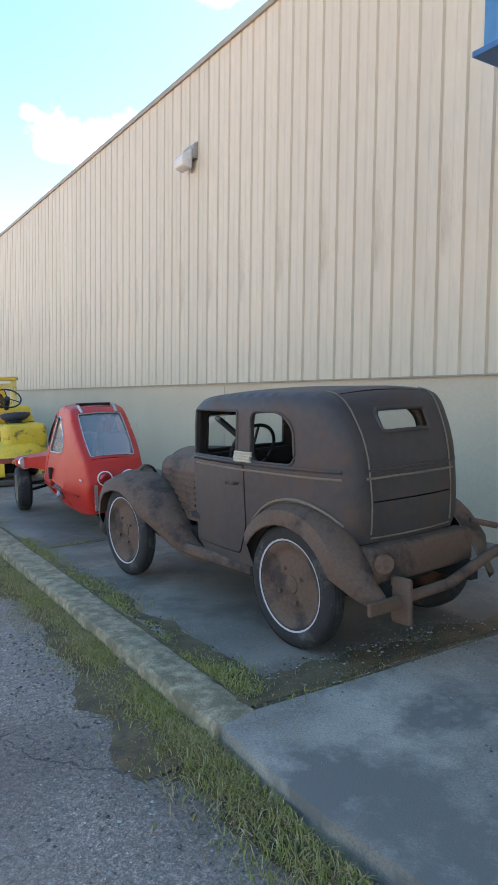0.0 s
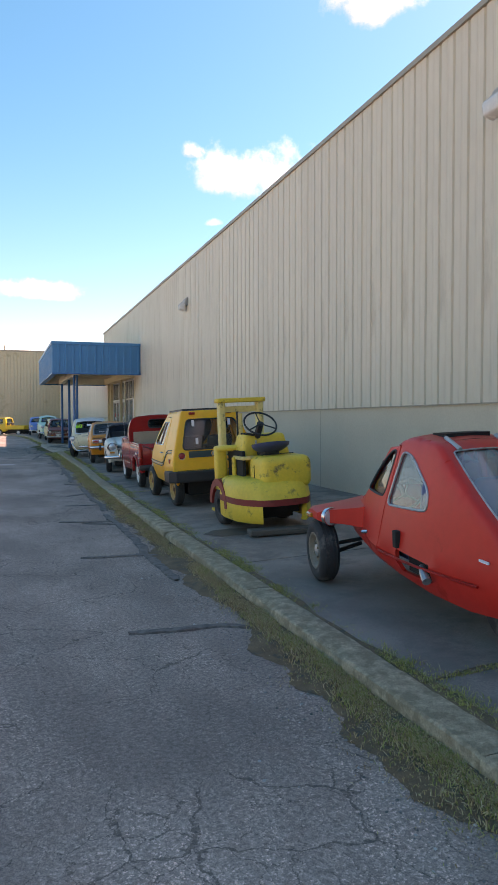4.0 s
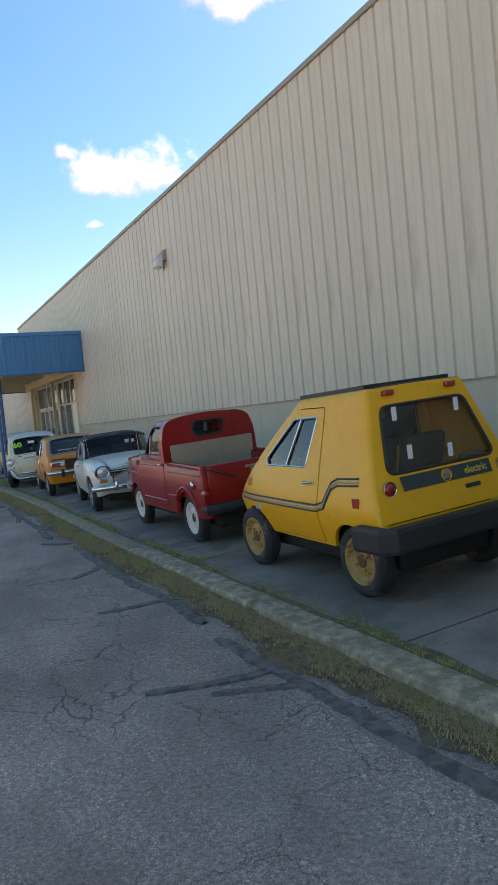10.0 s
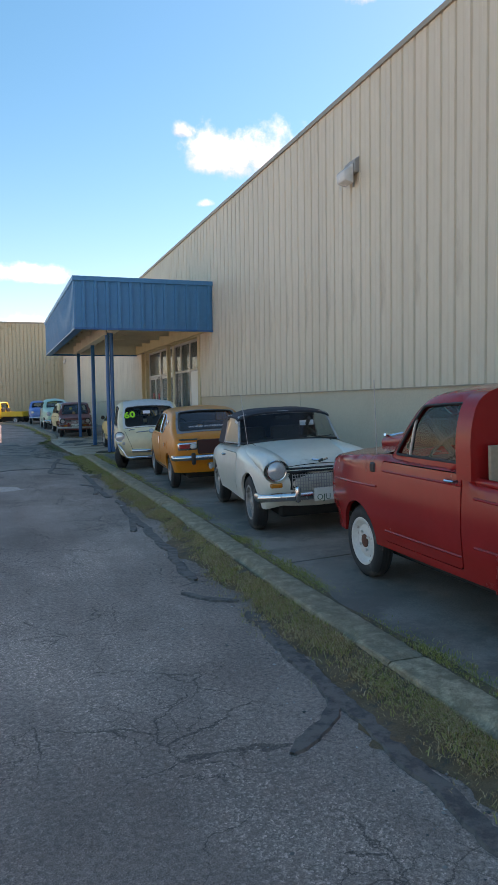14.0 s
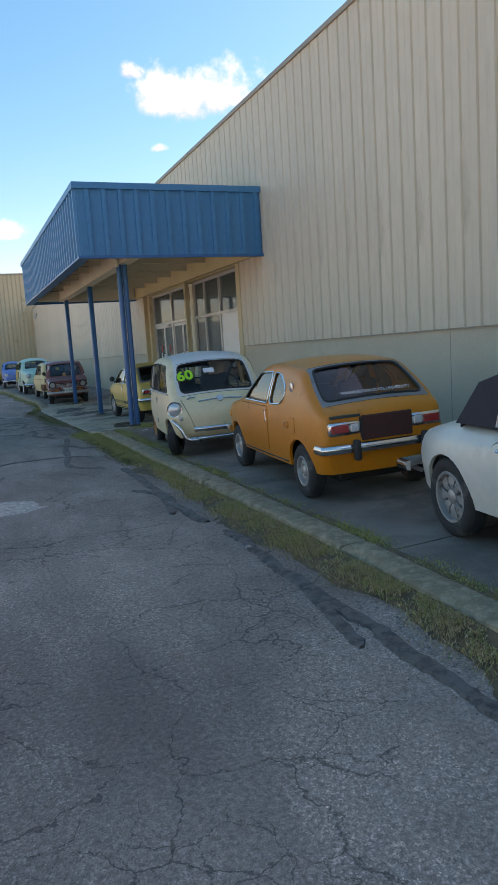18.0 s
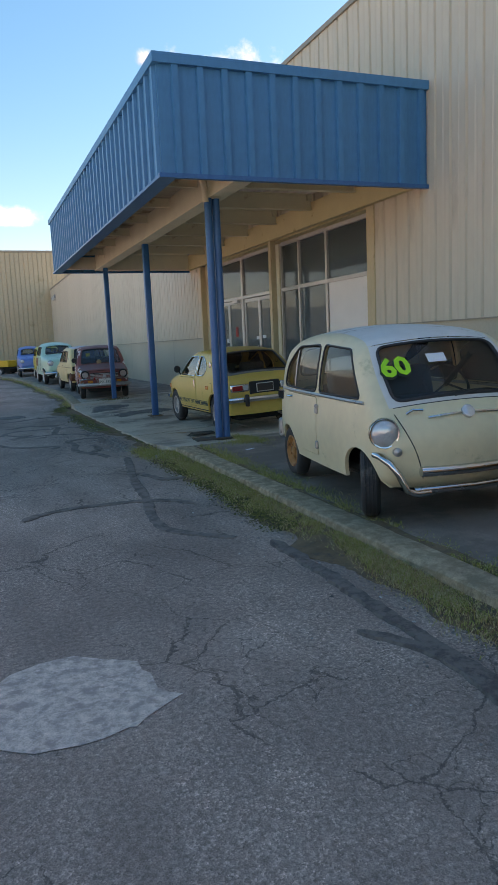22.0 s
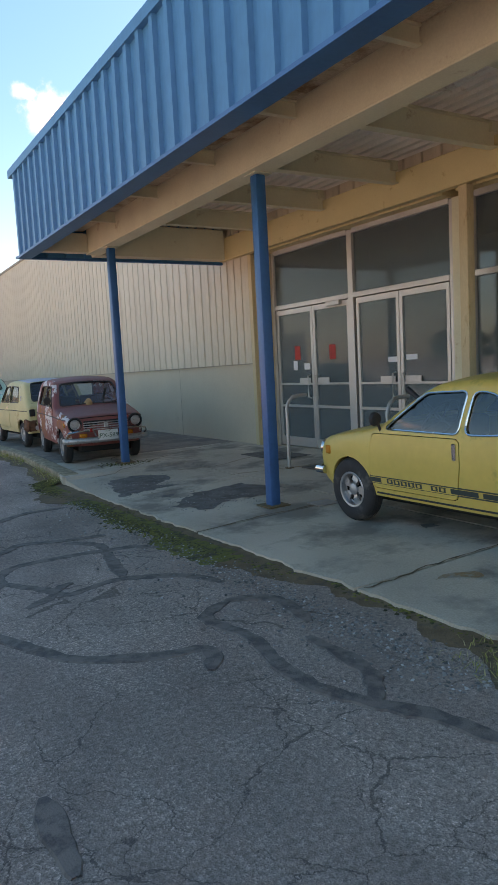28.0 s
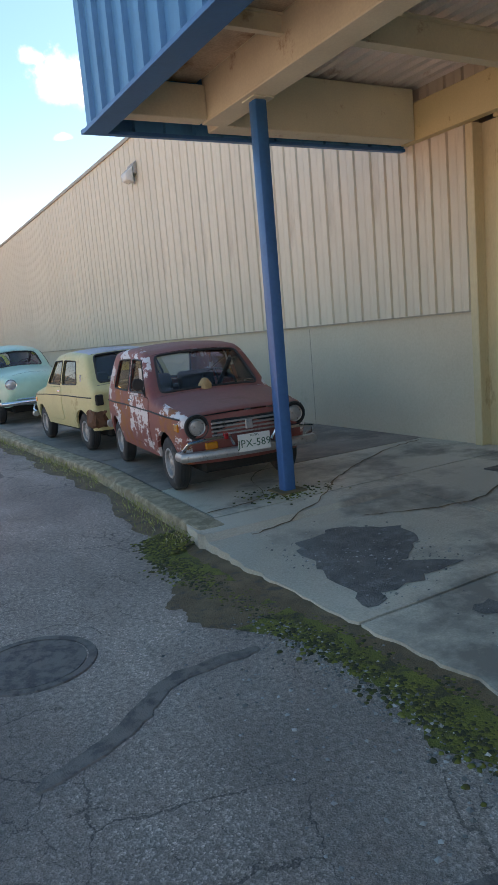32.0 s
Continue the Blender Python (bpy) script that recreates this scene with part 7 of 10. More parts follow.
def trike():
    c = thing("three_wheeler", "red fibreglass three-wheeled microcar with a bubble cabin", "car")
    red = paint("red", (0.70, 0.032, 0.02), 0.42, (0.46, 0.03, 0.02), 0.12, 2.5, 0.04, spec=0.3)
    plexi = glass_mat("plexi", (0.62, 0.72, 0.82), 0.10, 0.30)
    chain = [(0.36, 0.40), (0.42, 0.50, 0.05), (-0.12, 0.70, 0.15), (-0.40, 0.80, 0.08), (-0.92, 1.20, 0.25), (-1.16, 1.27, 0.12), (-1.55, 1.235, 0.08), (-2.20, 0.765, 0.04), (-2.31, 0.55, 0.02), (-2.27, 0.27)]
    bottom = [(-2.15, 0.24), (-1.9, 0.215), (-1.5, 0.225), (-1.1, 0.28), (-0.8, 0.335), (-0.4, 0.38), (0.0, 0.40)]
    sh = Shell(c, chain, bottom, [(-2.32, 0.275), (-1.9, 0.375), (-1.4, 0.455), (-0.8, 0.47), (-0.2, 0.36), (0.45, 0.24)], [(0.15, 0.62), (0.40, 0.965), (0.44, 1.0), (0.47, 0.98), (0.62, 0.93), (0.8, 0.86), (1.28, 0.60)], edge=0.035, crown=0.02)
    w1 = quad((-0.50, 0.83), (-0.84, 1.13), (-1.0, 1.17), (-0.92, 0.82), r=0.06)
    w2 = quad((-1.00, 0.77), (-1.10, 1.16), (-1.26, 1.13), (-1.54, 0.93), (-1.57, 0.79), r=0.06)
    door = quad((-0.40, 0.48), (-0.36, 0.76), (-0.86, 1.185), (-1.05, 1.20), (-0.90, 0.44), r=0.02)
    din = quad((-0.406, 0.487), (-0.37, 0.756), (-0.862, 1.177), (-1.04, 1.192), (-0.907, 0.447), r=0.02)
    hole = quad((-1.22, 0.33), (-1.22, 0.49), (-1.66, 0.46), (-1.62, 0.33), r=0.02)
    sh.sides(red, [door, w2, hole])
    sh.panel("door", din, red, [w1])
    sh.pane(w1, M["glass_sky_tint"], M["rubber"])
    sh.pane(w2, plexi, M["silver"])
    sh.strip("nose", None, 3, red)
    sh.strip("windscreen_frame", 3, 4, red, (0.05, 0.05, 0.16), M["glass_car"], M["rubber"])
    sh.strip("roof", 4, 6, red)
    sh.strip("rear_hatch", 6, 7, red, (0.12, 0.035, 0.12), plexi, M["silver"], rnd=0.03, seal=0.006)
    sh.strip("tail_upper", 7, 8, red)
    sh.strip("tail_lower", 8, None, red)
    a = sh.arc[sh.at[6]]
    for s in (-1, 1):
        bm = bmesh.new()
        tube(bm, [sh.over(a - 0.06, s * 0.75, 0.01), sh.over(a + 0.12, s * 0.70, 0.012)], 0.016, 6)
        part("hatch_hinge", bm, M["silver"], c)
        sh.line([(-0.92, 0.43), (-1.5, 0.425), (-2.1, 0.42)], red, 0.010, "body_crease")
        part("roof_slot", boxes((-0.16, 0.16, -1.44, -1.24, 1.24, 1.285)), M["rubber"], c)
        # Side scoop with torn duct.
        part("scoop_wall", boxes((s * 0.36 - 0.01, s * 0.36 + 0.01, -1.62, -1.25, 0.34, 0.50)), M["under"], c)
        part("duct", tube(bmesh.new(), [(s * 0.40, -1.52, 0.42), (s * 0.43, -1.60, 0.40), (s * 0.44, -1.67, 0.36)], lambda u: 0.022 + 0.008 * u, 10), M["silver"], c, "crumpled foil duct")
        part("vent_box", box(bmesh.new(), *sorted((s * (sh.side_x(-1.22, 0.56) - 0.01), s * (sh.side_x(-1.22, 0.56) + 0.03))), -1.27, -1.21, 0.50, 0.62, 0.006), M["under"], c)
        part("port_hole", lathe(bmesh.new(), [(0.032, 0.002), (0.001, 0.002)], 16, Matrix.Translation((s * (sh.side_x(-1.72, 0.28) + 0.001), -1.50, 0.27)) @ (Matrix.Identity(4) if s > 0 else Matrix.Rotation(math.pi, 4, "Z"))), M["under"], c)
        part("latch", tube(bmesh.new(), [(s * (sh.side_x(-0.55, 0.5) + 0.01), -0.50, 0.49), (s * (sh.side_x(-0.55, 0.5) + 0.03), -0.56, 0.50), (s * (sh.side_x(-0.55, 0.5) + 0.01), -0.62, 0.51)], 0.014, 6), M["chrome"], c)
        # Wing pods that reach out over the front wheels.
        bm = bmesh.new()
        rows = []
        for x, y0, y1, z0, z1 in ((0.22, 0.10, -0.62, 0.46, 0.70), (0.38, 0.12, -0.42, 0.50, 0.67), (0.52, 0.16, -0.28, 0.52, 0.645), (0.66, 0.16, -0.20, 0.53, 0.63), (0.70, 0.12, -0.16, 0.55, 0.61)):
            rows.append([bm.verts.new((s * x, y, z)) for y, z in ((y0, z0), (y0 + 0.02, (z0 + z1) / 2), (y0 - 0.04, z1), ((y0 + y1) / 2, z1 + 0.015), (y1, z1), (y1, z0))])
        for p, q in zip(rows, rows[1:]):
            for k in range(5):
                bm.faces.new((p[k], q[k], q[k + 1], p[k + 1]))
        bm.faces.new(rows[-1])
        part("wing_pod", bm, red, c, smooth=35)
        lamp(c, s * 0.60, -0.21, 0.575, 0.075, M["head_lens"], M["chrome"], rz=180 - s * 20, name="wing_mirror", dome=0.15)
        part("wing_marker", box(bmesh.new(), *sorted((s * 0.69, s * 0.725)), -0.02, 0.10, 0.55, 0.59, 0.01), M["amber_lens"], c)
        for dy, z in ((0.06, 0.22), (-0.12, 0.30)):
            part("suspension_arm", tube(bmesh.new(), ((s * 0.24, dy, z + 0.06), (s * 0.56, 0, z)), 0.018, 6), M["under"], c)
        lamp(c, s * 0.113, -2.315, 0.60, 0.066, M["red_lens"], M["paper"], rz=180, name="tail_lamp", dome=0.3)
        bm = bmesh.new()
        box(bm, s * 0.20 - 0.015, s * 0.20 + 0.015, -2.32, -2.29, 0.30, 0.54)
        for k in range(3):
            tube(bm, ((s * 0.20, -2.32, 0.34 + 0.09 * k), (s * 0.20, -2.345, 0.34 + 0.09 * k)), 0.014, 6)
        part("bumper_bracket", bm, M["silver"], c)
        wheel(c, s * 0.70, 0.0, 0.262, 0.17, 0.15, mat("rim_dusty", (0.20, 0.17, 0.13), 0.6, 0.2, vary=0.2), "disc", M["silver"])
    part("side_mark", boxes((-0.315, -0.305, -2.20, -2.10, 0.57, 0.585)), M["paper"], c)
    wheel(c, 0.10, -1.98, 0.275, 0.20, 0.15, mat("rim_dusty2", (0.20, 0.16, 0.11), 0.6, 0.2, vary=0.2), "disc", M["silver"])
    part("rear_fork", boxes((-0.16, -0.12, -2.15, -1.6, 0.22, 0.30), (0.12, 0.16, -2.15, -1.6, 0.22, 0.30)), M["under"], c)
    part("floor_tub", boxes((-0.25, 0.25, -1.6, -0.4, 0.40, 0.43)), M["black_in"], c)
    seats(c, -1.05, 0.36, 0.38, mat("seat_blue", (0.05, 0.09, 0.2), 0.7, vary=0.2), 0.6)
    steering(c, -0.18, -0.78, 0.80, 0.15, 30)
    return c


place(trike(), 2.76, 2.53, -8)


def forklift():
    c = thing("forklift", "battered yellow forklift with a red stripe and a blue seat", "forklift")
    ylw = mat("fork_yellow", (0.78, 0.50, 0.05), 0.5, vary=0.14, scale=3, fine=30, bump=0.06, dirt=(0.20, 0.13, 0.05), dirt_amt=0.22, dirt_scale=5.5)
    pale = mat("fork_pale", (0.72, 0.54, 0.20), 0.6, vary=0.14, scale=3, fine=30, bump=0.06, dirt=(0.10, 0.07, 0.04), dirt_amt=0.24, dirt_scale=9)
    red = mat("fork_red", (0.28, 0.025, 0.02), 0.5, vary=0.15, scale=5, dirt=(0.12, 0.03, 0.02), dirt_amt=0.2, dirt_scale=8)
    half = [(0.49, 0.40), (0.49, 0.0), (0.475, -0.16), (0.41, -0.36), (0.30, -0.52), (0.28, -0.54), (0.15, -0.585), (0.0, -0.59)]
    ring = [(x, y) for x, y in half] + [(-x, y) for x, y in half[::-1][1:]]
    notch = lambda a, b: -0.27 < (ring[a][0] + ring[b][0]) / 2 < 0.27 and ring[a][1] < -0.5 and ring[b][1] < -0.5

    def loft(levels, material, name, gap=False, cap=False):
        bm = bmesh.new()
        rings = [[bm.verts.new((x * k, 0.40 + (y - 0.40) * k2, z)) for x, y in ring] for z, k, k2 in levels]
        for lo, hi in zip(rings, rings[1:]):
            for i in range(len(ring) - 1):
                if not (gap and notch(i, i + 1)):
                    bm.faces.new((lo[i], lo[i + 1], hi[i + 1], hi[i]))
        if cap:
            bm.faces.new(rings[-1])
        if gap:
            g = bmesh.ops.extrude_face_region(bm, geom=list(bm.faces))
            for v in g["geom"]:
                if isinstance(v, bmesh.types.BMVert):
                    v.co.x *= 0.9
                    v.co.y = 0.40 + (v.co.y - 0.40) * 0.9
        return part(name, bm, material, c, smooth=40)

    loft([(0.12, 0.97, 0.97), (0.16, 1.0, 1.0), (0.325, 1.0, 1.0)], ylw, "skirt", gap=True)
    loft([(0.325, 1.004, 1.004), (0.40, 1.004, 1.004)], red, "red_stripe")
    loft([(0.40, 1.0, 1.0), (0.50, 0.99, 0.97), (0.585, 0.93, 0.90), (0.62, 0.84, 0.80), (0.63, 0.6, 0.6)], ylw, "counterweight", cap=True)
    part("tow_recess", boxes((-0.26, 0.26, -0.16, 0.2, 0.13, 0.32)), M["under"], c)
    # Red curl over the front wheel arch.
    for s in (-1, 1):
        bm = bmesh.new()
        for (q0, q1), (x0, x1) in (((0.255, 0.345), (0.36, 0.497)),):
            arc = [0.05 + (math.pi - 0.05) * k / 16 for k in range(17)]
            rows = [[bm.verts.new((s * x, 0.48 + q * math.cos(a), 0.235 + q * 1.02 * math.sin(a))) for q, x in ((q0, x0), (q0, x1), (q1, x1), (q1, x0))] for a in arc]
            for p, q in zip(rows, rows[1:]):
                for k in range(4):
                    bm.faces.new((p[k], p[(k + 1) % 4], q[(k + 1) % 4], q[k]))
            bm.faces.new(rows[0])
            bm.faces.new(rows[-1][::-1])
        part("arch_stripe", bm, red, c, smooth=40)
        wheel(c, s * 0.48, 0.50, 0.235, 0.16, 0.11, M["rubber"], "disc", M["under"])
        side = box(bmesh.new(), *sorted((s * 0.33, s * 0.47)), 0.52, 0.67, 0.50, 0.995, 0.028, 3)
        part("front_cowl", side, ylw, c, smooth=45)
        part("cowl_floor", box(bmesh.new(), *sorted((s * 0.20, s * 0.48)), -0.02, 0.66, 0.42, 0.57, 0.05, 3), ylw, c, smooth=45)
    part("step_plate", box(bmesh.new(), -0.45, -0.16, 0.0, 0.40, 0.575, 0.59, 0.005), M["under"], c, "worn steel step plate")
    part("foot_well", boxes((-0.28, -0.24, 0.08, 0.62, 0.58, 0.94)), M["under"], c)
    part("pedal_lever", box(bmesh.new(), -0.33, -0.28, 0.30, 0.36, 0.58, 0.86, 0.015), ylw, c)
    part("body_core", boxes((-0.28, 0.28, -0.3, 0.6, 0.2, 0.6)), M["under"], c)
    part("dash_board", box(bmesh.new(), -0.46, 0.44, 0.40, 0.62, 0.93, 1.0, 0.02), ylw, c, smooth=45)
    bm = box(bmesh.new(), -0.28, 0.42, 0.16, 0.60, 0.78, 1.14, 0.065, 4)
    for v in bm.verts:
        if v.co.z > 1.0:
            v.co.x = v.co.x * 0.8 + 0.02
            v.co.y = v.co.y * 0.8 + 0.05
    part("steering_cowl", bm, ylw, c, smooth=45)
    hood = box(bmesh.new(), -0.22, 0.42, -0.46, 0.06, 0.50, 0.89, 0.10, 6)
    part("cover_seam", tube(bmesh.new(), [(-0.225, -0.16, 0.60), (-0.225, -0.16, 0.76), (-0.19, -0.16, 0.865), (-0.09, -0.16, 0.902), (0.3, -0.16, 0.902)], 0.005, 5), M["under"], c)
    part("engine_cover", hood, ylw, c, smooth=45)
    part("engine_side", box(bmesh.new(), -0.16, 0.38, 0.0, 0.42, 0.56, 0.83, 0.03, 3), ylw, c, smooth=45)
    part("side_board", box(bmesh.new(), -0.30, -0.10, 0.02, 0.40, 0.83, 0.875, 0.015, 2), pale, c, smooth=45)
    bm = bmesh.new()

    def saddle(u, v):
        """A thick pan, narrow in front, dished and raised behind; v below 0.5 is the top."""
        a, r = u * math.tau, math.sin(math.pi * v)
        y = -0.04 - 0.30 * r * math.cos(a)
        back = (0.25 - y) / 0.54
        x = 0.03 + r * math.sin(a) * (0.15 + 0.11 * min(max(back, 0), 1) ** 0.7)
        dish = 0.965 + 0.085 * max(back - 0.4, 0) ** 1.3 + 0.035 * r * r
        return x, y, dish + (0.012 if v < 0.5 else -0.055 * (1 - r ** 4) - 0.012)

    grid(bm, saddle, [k / 24 for k in range(24)], [0.002 + 0.996 * k / 14 for k in range(15)], close_u=True)
    part("pan_seat", bm, mat("seat_navy", (0.045, 0.06, 0.14), 0.5, vary=0.2), c, "faded blue pan seat", smooth=45)
    part("seat_post", box(bmesh.new(), -0.08, 0.12, -0.15, 0.10, 0.88, 0.94, 0.01), M["rubber"], c)
    steering(c, -0.04, 0.04, 1.27, 0.205, -48)
    part("column", tube(bmesh.new(), ((-0.04, 0.04, 1.27), (-0.02, 0.24, 1.08)), 0.045, 8), M["rubber"], c)
    for x in (-0.25, -0.21):
        part("lever", tube(bmesh.new(), ((x + 0.2, 0.22, 1.12), (x - 0.02, 0.05, 1.16), (x - 0.06, 0.0, 1.16)), 0.012, 6), M["rubber"], c)
    part("key_tag", tube(bmesh.new(), ((-0.06, 0.17, 1.06), (-0.06, 0.165, 0.96)), 0.012, 6), M["silver"], c)
    # Mast, cross members, chains, carriage and forks.
    for s in (-1, 1):
        part("mast_rail", box(bmesh.new(), *sorted((s * 0.23, s * 0.315)), 0.80, 0.92, 0.12, 1.58, 0.012), pale, c, smooth=45)
        part("fork", box(bmesh.new(), *sorted((s * 0.17, s * 0.27)), 1.02, 1.50, 0.035, 0.075, 0.008), ylw, c)
        part("fork_heel", box(bmesh.new(), *sorted((s * 0.17, s * 0.27)), 0.98, 1.03, 0.035, 0.50, 0.008), ylw, c)
    part("mast_top", box(bmesh.new(), -0.34, 0.34, 0.77, 0.95, 1.55, 1.61, 0.012), ylw, c, smooth=45)
    part("mast_cross", box(bmesh.new(), -0.23, 0.23, 0.86, 0.91, 1.42, 1.50, 0.006), pale, c)
    part("mast_cross", box(bmesh.new(), -0.30, 0.30, 0.86, 0.92, 0.55, 0.66, 0.006), ylw, c)
    part("lift_ram", tube(bmesh.new(), ((-0.02, 0.86, 0.2), (-0.02, 0.86, 1.40)), 0.045, 12), pale, c, smooth=60)
    part("lift_chain", boxes((-0.07, -0.05, 0.82, 0.84, 0.4, 1.42)), M["rubber"], c)
    part("carriage", box(bmesh.new(), -0.32, 0.32, 0.93, 0.98, 0.30, 0.42, 0.008), ylw, c)
    part("frame_plate", box(bmesh.new(), -0.36, 0.36, 0.62, 0.80, 0.18, 0.52, 0.01), M["under"], c)
    return c


fl = place(forklift(), 2.71, 5.42, 1)
fl.matrix_world = fl.matrix_world @ Matrix.Diagonal((1.02, 1.04, 1.025, 1))


# -- two boxy small saloons --
def saloon(label, body, side, facing_wear, rear_damage=False, plate_text=""):
    c = thing("small_saloon", label, "car", "boxy small saloons")
    arches = [(-1.0, 0.285, 0.27), (1.0, 0.285, 0.27)]
    chain = [(1.40, 0.28), (1.46, 0.38, 0.05), (1.50, 0.52, 0.05), (1.47, 0.72, 0.06), (0.66, 0.845, 0.06), (0.22, 1.275, 0.14), (-0.3, 1.335, 0.3), (-1.12, 1.285, 0.12), (-1.40, 0.86, 0.05), (-1.46, 0.80, 0.04), (-1.48, 0.52, 0.06), (-1.42, 0.28)]
    sh = Shell(c, chain, under_line(-1.42, 1.40, 0.28, arches), [(-1.5, 0.60), (-1.0, 0.64), (0, 0.648), (1.0, 0.635), (1.5, 0.59)], [(0.25, 0.94), (0.5, 1.0), (0.85, 0.975), (1.33, 0.80)], edge=0.06, crown=0.03)
    w1 = quad((0.46, 0.885), (0.18, 1.20), (-0.18, 1.215), (-0.16, 0.88), r=0.04)
    w2 = quad((-0.24, 0.88), (-0.26, 1.215), (-0.78, 1.20), (-0.90, 0.89), r=0.05)
    door = quad((0.56, 0.36), (0.58, 0.85), (-0.20, 0.85), (-0.20, 0.36), r=0.04)
    sh.sides(side, [w1, w2, door])
    sh.panel("door", quad((0.554, 0.366), (0.574, 0.844), (-0.194, 0.844), (-0.194, 0.366), r=0.04), side)
    sh.pane(w1, M["glass_car"], M["rubber"])
    sh.pane(w2, M["glass_car"], M["rubber"])
    sh.strip("front_panel", None, 3, body)
    sh.strip("bonnet", 3, 4, body)
    sh.strip("windscreen_frame", 4, 5, body, (0.05, 0.03, 0.09), M["glass_car"], M["rubber"], rnd=0.06)
    sh.strip("roof", 5, 7, body if not rear_damage else facing_wear)
    sh.strip("rear_frame", 7, 8, body, (0.04, 0.04, 0.10), M["glass_car"], M["rubber"], rnd=0.06)
    sh.strip("boot_lid", 8, None, body)
    sh.line([(1.40, 0.69), (0.6, 0.72), (-0.4, 0.73), (-1.40, 0.72)], M["rubber"], 0.008, "waist_strip")
    cabin(c, -1.0, 0.6, 0.54, 0.3, 0.86, 0.34, -0.15, -0.8)
    underbody(c, 0.40, -1.35, 1.35, 0.17, 0.5)
    g = part("grille", box(bmesh.new(), -0.34, 0.34, 1.48, 1.515, 0.50, 0.665, 0.01), M["under"], c)
    for z in (0.53, 0.565, 0.60, 0.635):
        part("grille_bar", box(bmesh.new(), -0.35, 0.35, 1.512, 1.535, z - 0.008, z + 0.008, 0.003), M["silver"], g)
    part("grille_badge", box(bmesh.new(), -0.035, 0.035, 1.53, 1.55, 0.55, 0.64, 0.006), M["silver"], g)
    for s in (-1, 1):
        lamp(c, s * 0.475, 1.495, 0.62, 0.105, M["head_lens"] if not facing_wear else M["under"], M["rubber"], dome=0.05)
        lamp(c, s * 0.475, 1.505, 0.62, 0.07, M["silver"], M["silver"], name="lamp_bowl", dome=0.1)
        part("indicator", box(bmesh.new(), s * 0.36 - 0.06, s * 0.36 + 0.06, 1.49, 1.53, 0.41, 0.475, 0.012), M["amber_lens"], c)
        part("side_marker", box(bmesh.new(), *sorted((s * (sh.side_x(1.32, 0.62) - 0.01), s * (sh.side_x(1.32, 0.62) + 0.012))), 1.28, 1.38, 0.58, 0.65, 0.006), M["amber_lens"], c)
        part("tail_lamp", box(bmesh.new(), s * 0.53 - 0.05, s * 0.53 + 0.05, -1.52, -1.46, 0.62, 0.76, 0.012), M["red_lens"] if not rear_damage else M["under"], c)
        part("bumper_loop", tube(bmesh.new(), [(s * 0.62, 1.42, 0.40), (s * 0.63, 1.54, 0.44), (s * 0.60, 1.60, 0.50), (s * 0.45, 1.62, 0.52), (s * 0.22, 1.62, 0.52), (s * 0.18, 1.60, 0.44)], 0.014, 6), M["chrome"], c)
        mirror(c, s * 0.62, 0.46, 0.84, s) if s > 0 else None
        part("door_knob", box(bmesh.new(), *sorted((s * (sh.side_x(-0.12, 0.78) - 0.01), s * (sh.side_x(-0.12, 0.78) + 0.02))), -0.16, -0.06, 0.77, 0.80, 0.006), M["chrome"], c)
    bumper(c, 1.57, 0.37, 0.62, 0.09, 0.05, 0.12, True, M["silver"], "front_bumper")
    if not rear_damage:
        bumper(c, -1.55, 0.42, 0.60, 0.09, 0.05, 0.10, False, M["silver"], "rear_bumper")
    for s in (-1, 1):
        part("pillar_vent", box(bmesh.new(), *sorted((s * (sh.side_x(-1.02, 0.98) - 0.01), s * (sh.side_x(-1.02, 0.98) + 0.01))), -1.06, -1.0, 0.92, 1.02, 0.006), M["silver"], c)
    rim = mat("rim_grey", (0.34, 0.33, 0.32), 0.5, 0.4, vary=0.2, dirt=(0.16, 0.07, 0.04), dirt_amt=0.25, dirt_scale=10)
    for y in (-1.0, 1.0):
        for s in (-1, 1):
            wheel(c, s * 0.615, y, 0.252, 0.145, 0.135, rim, "holes", M["silver"])
    if plate_text:
        plate(c, 1.625, 0.44, plate_text, False, w=0.31, h=0.155)
    return c, sh


maroon = mat("maroon", (0.25, 0.065, 0.055), 0.55, vary=0.2, scale=2, fine=25, bump=0.04, dirt=(0.22, 0.10, 0.075), dirt_amt=0.22, dirt_scale=2)


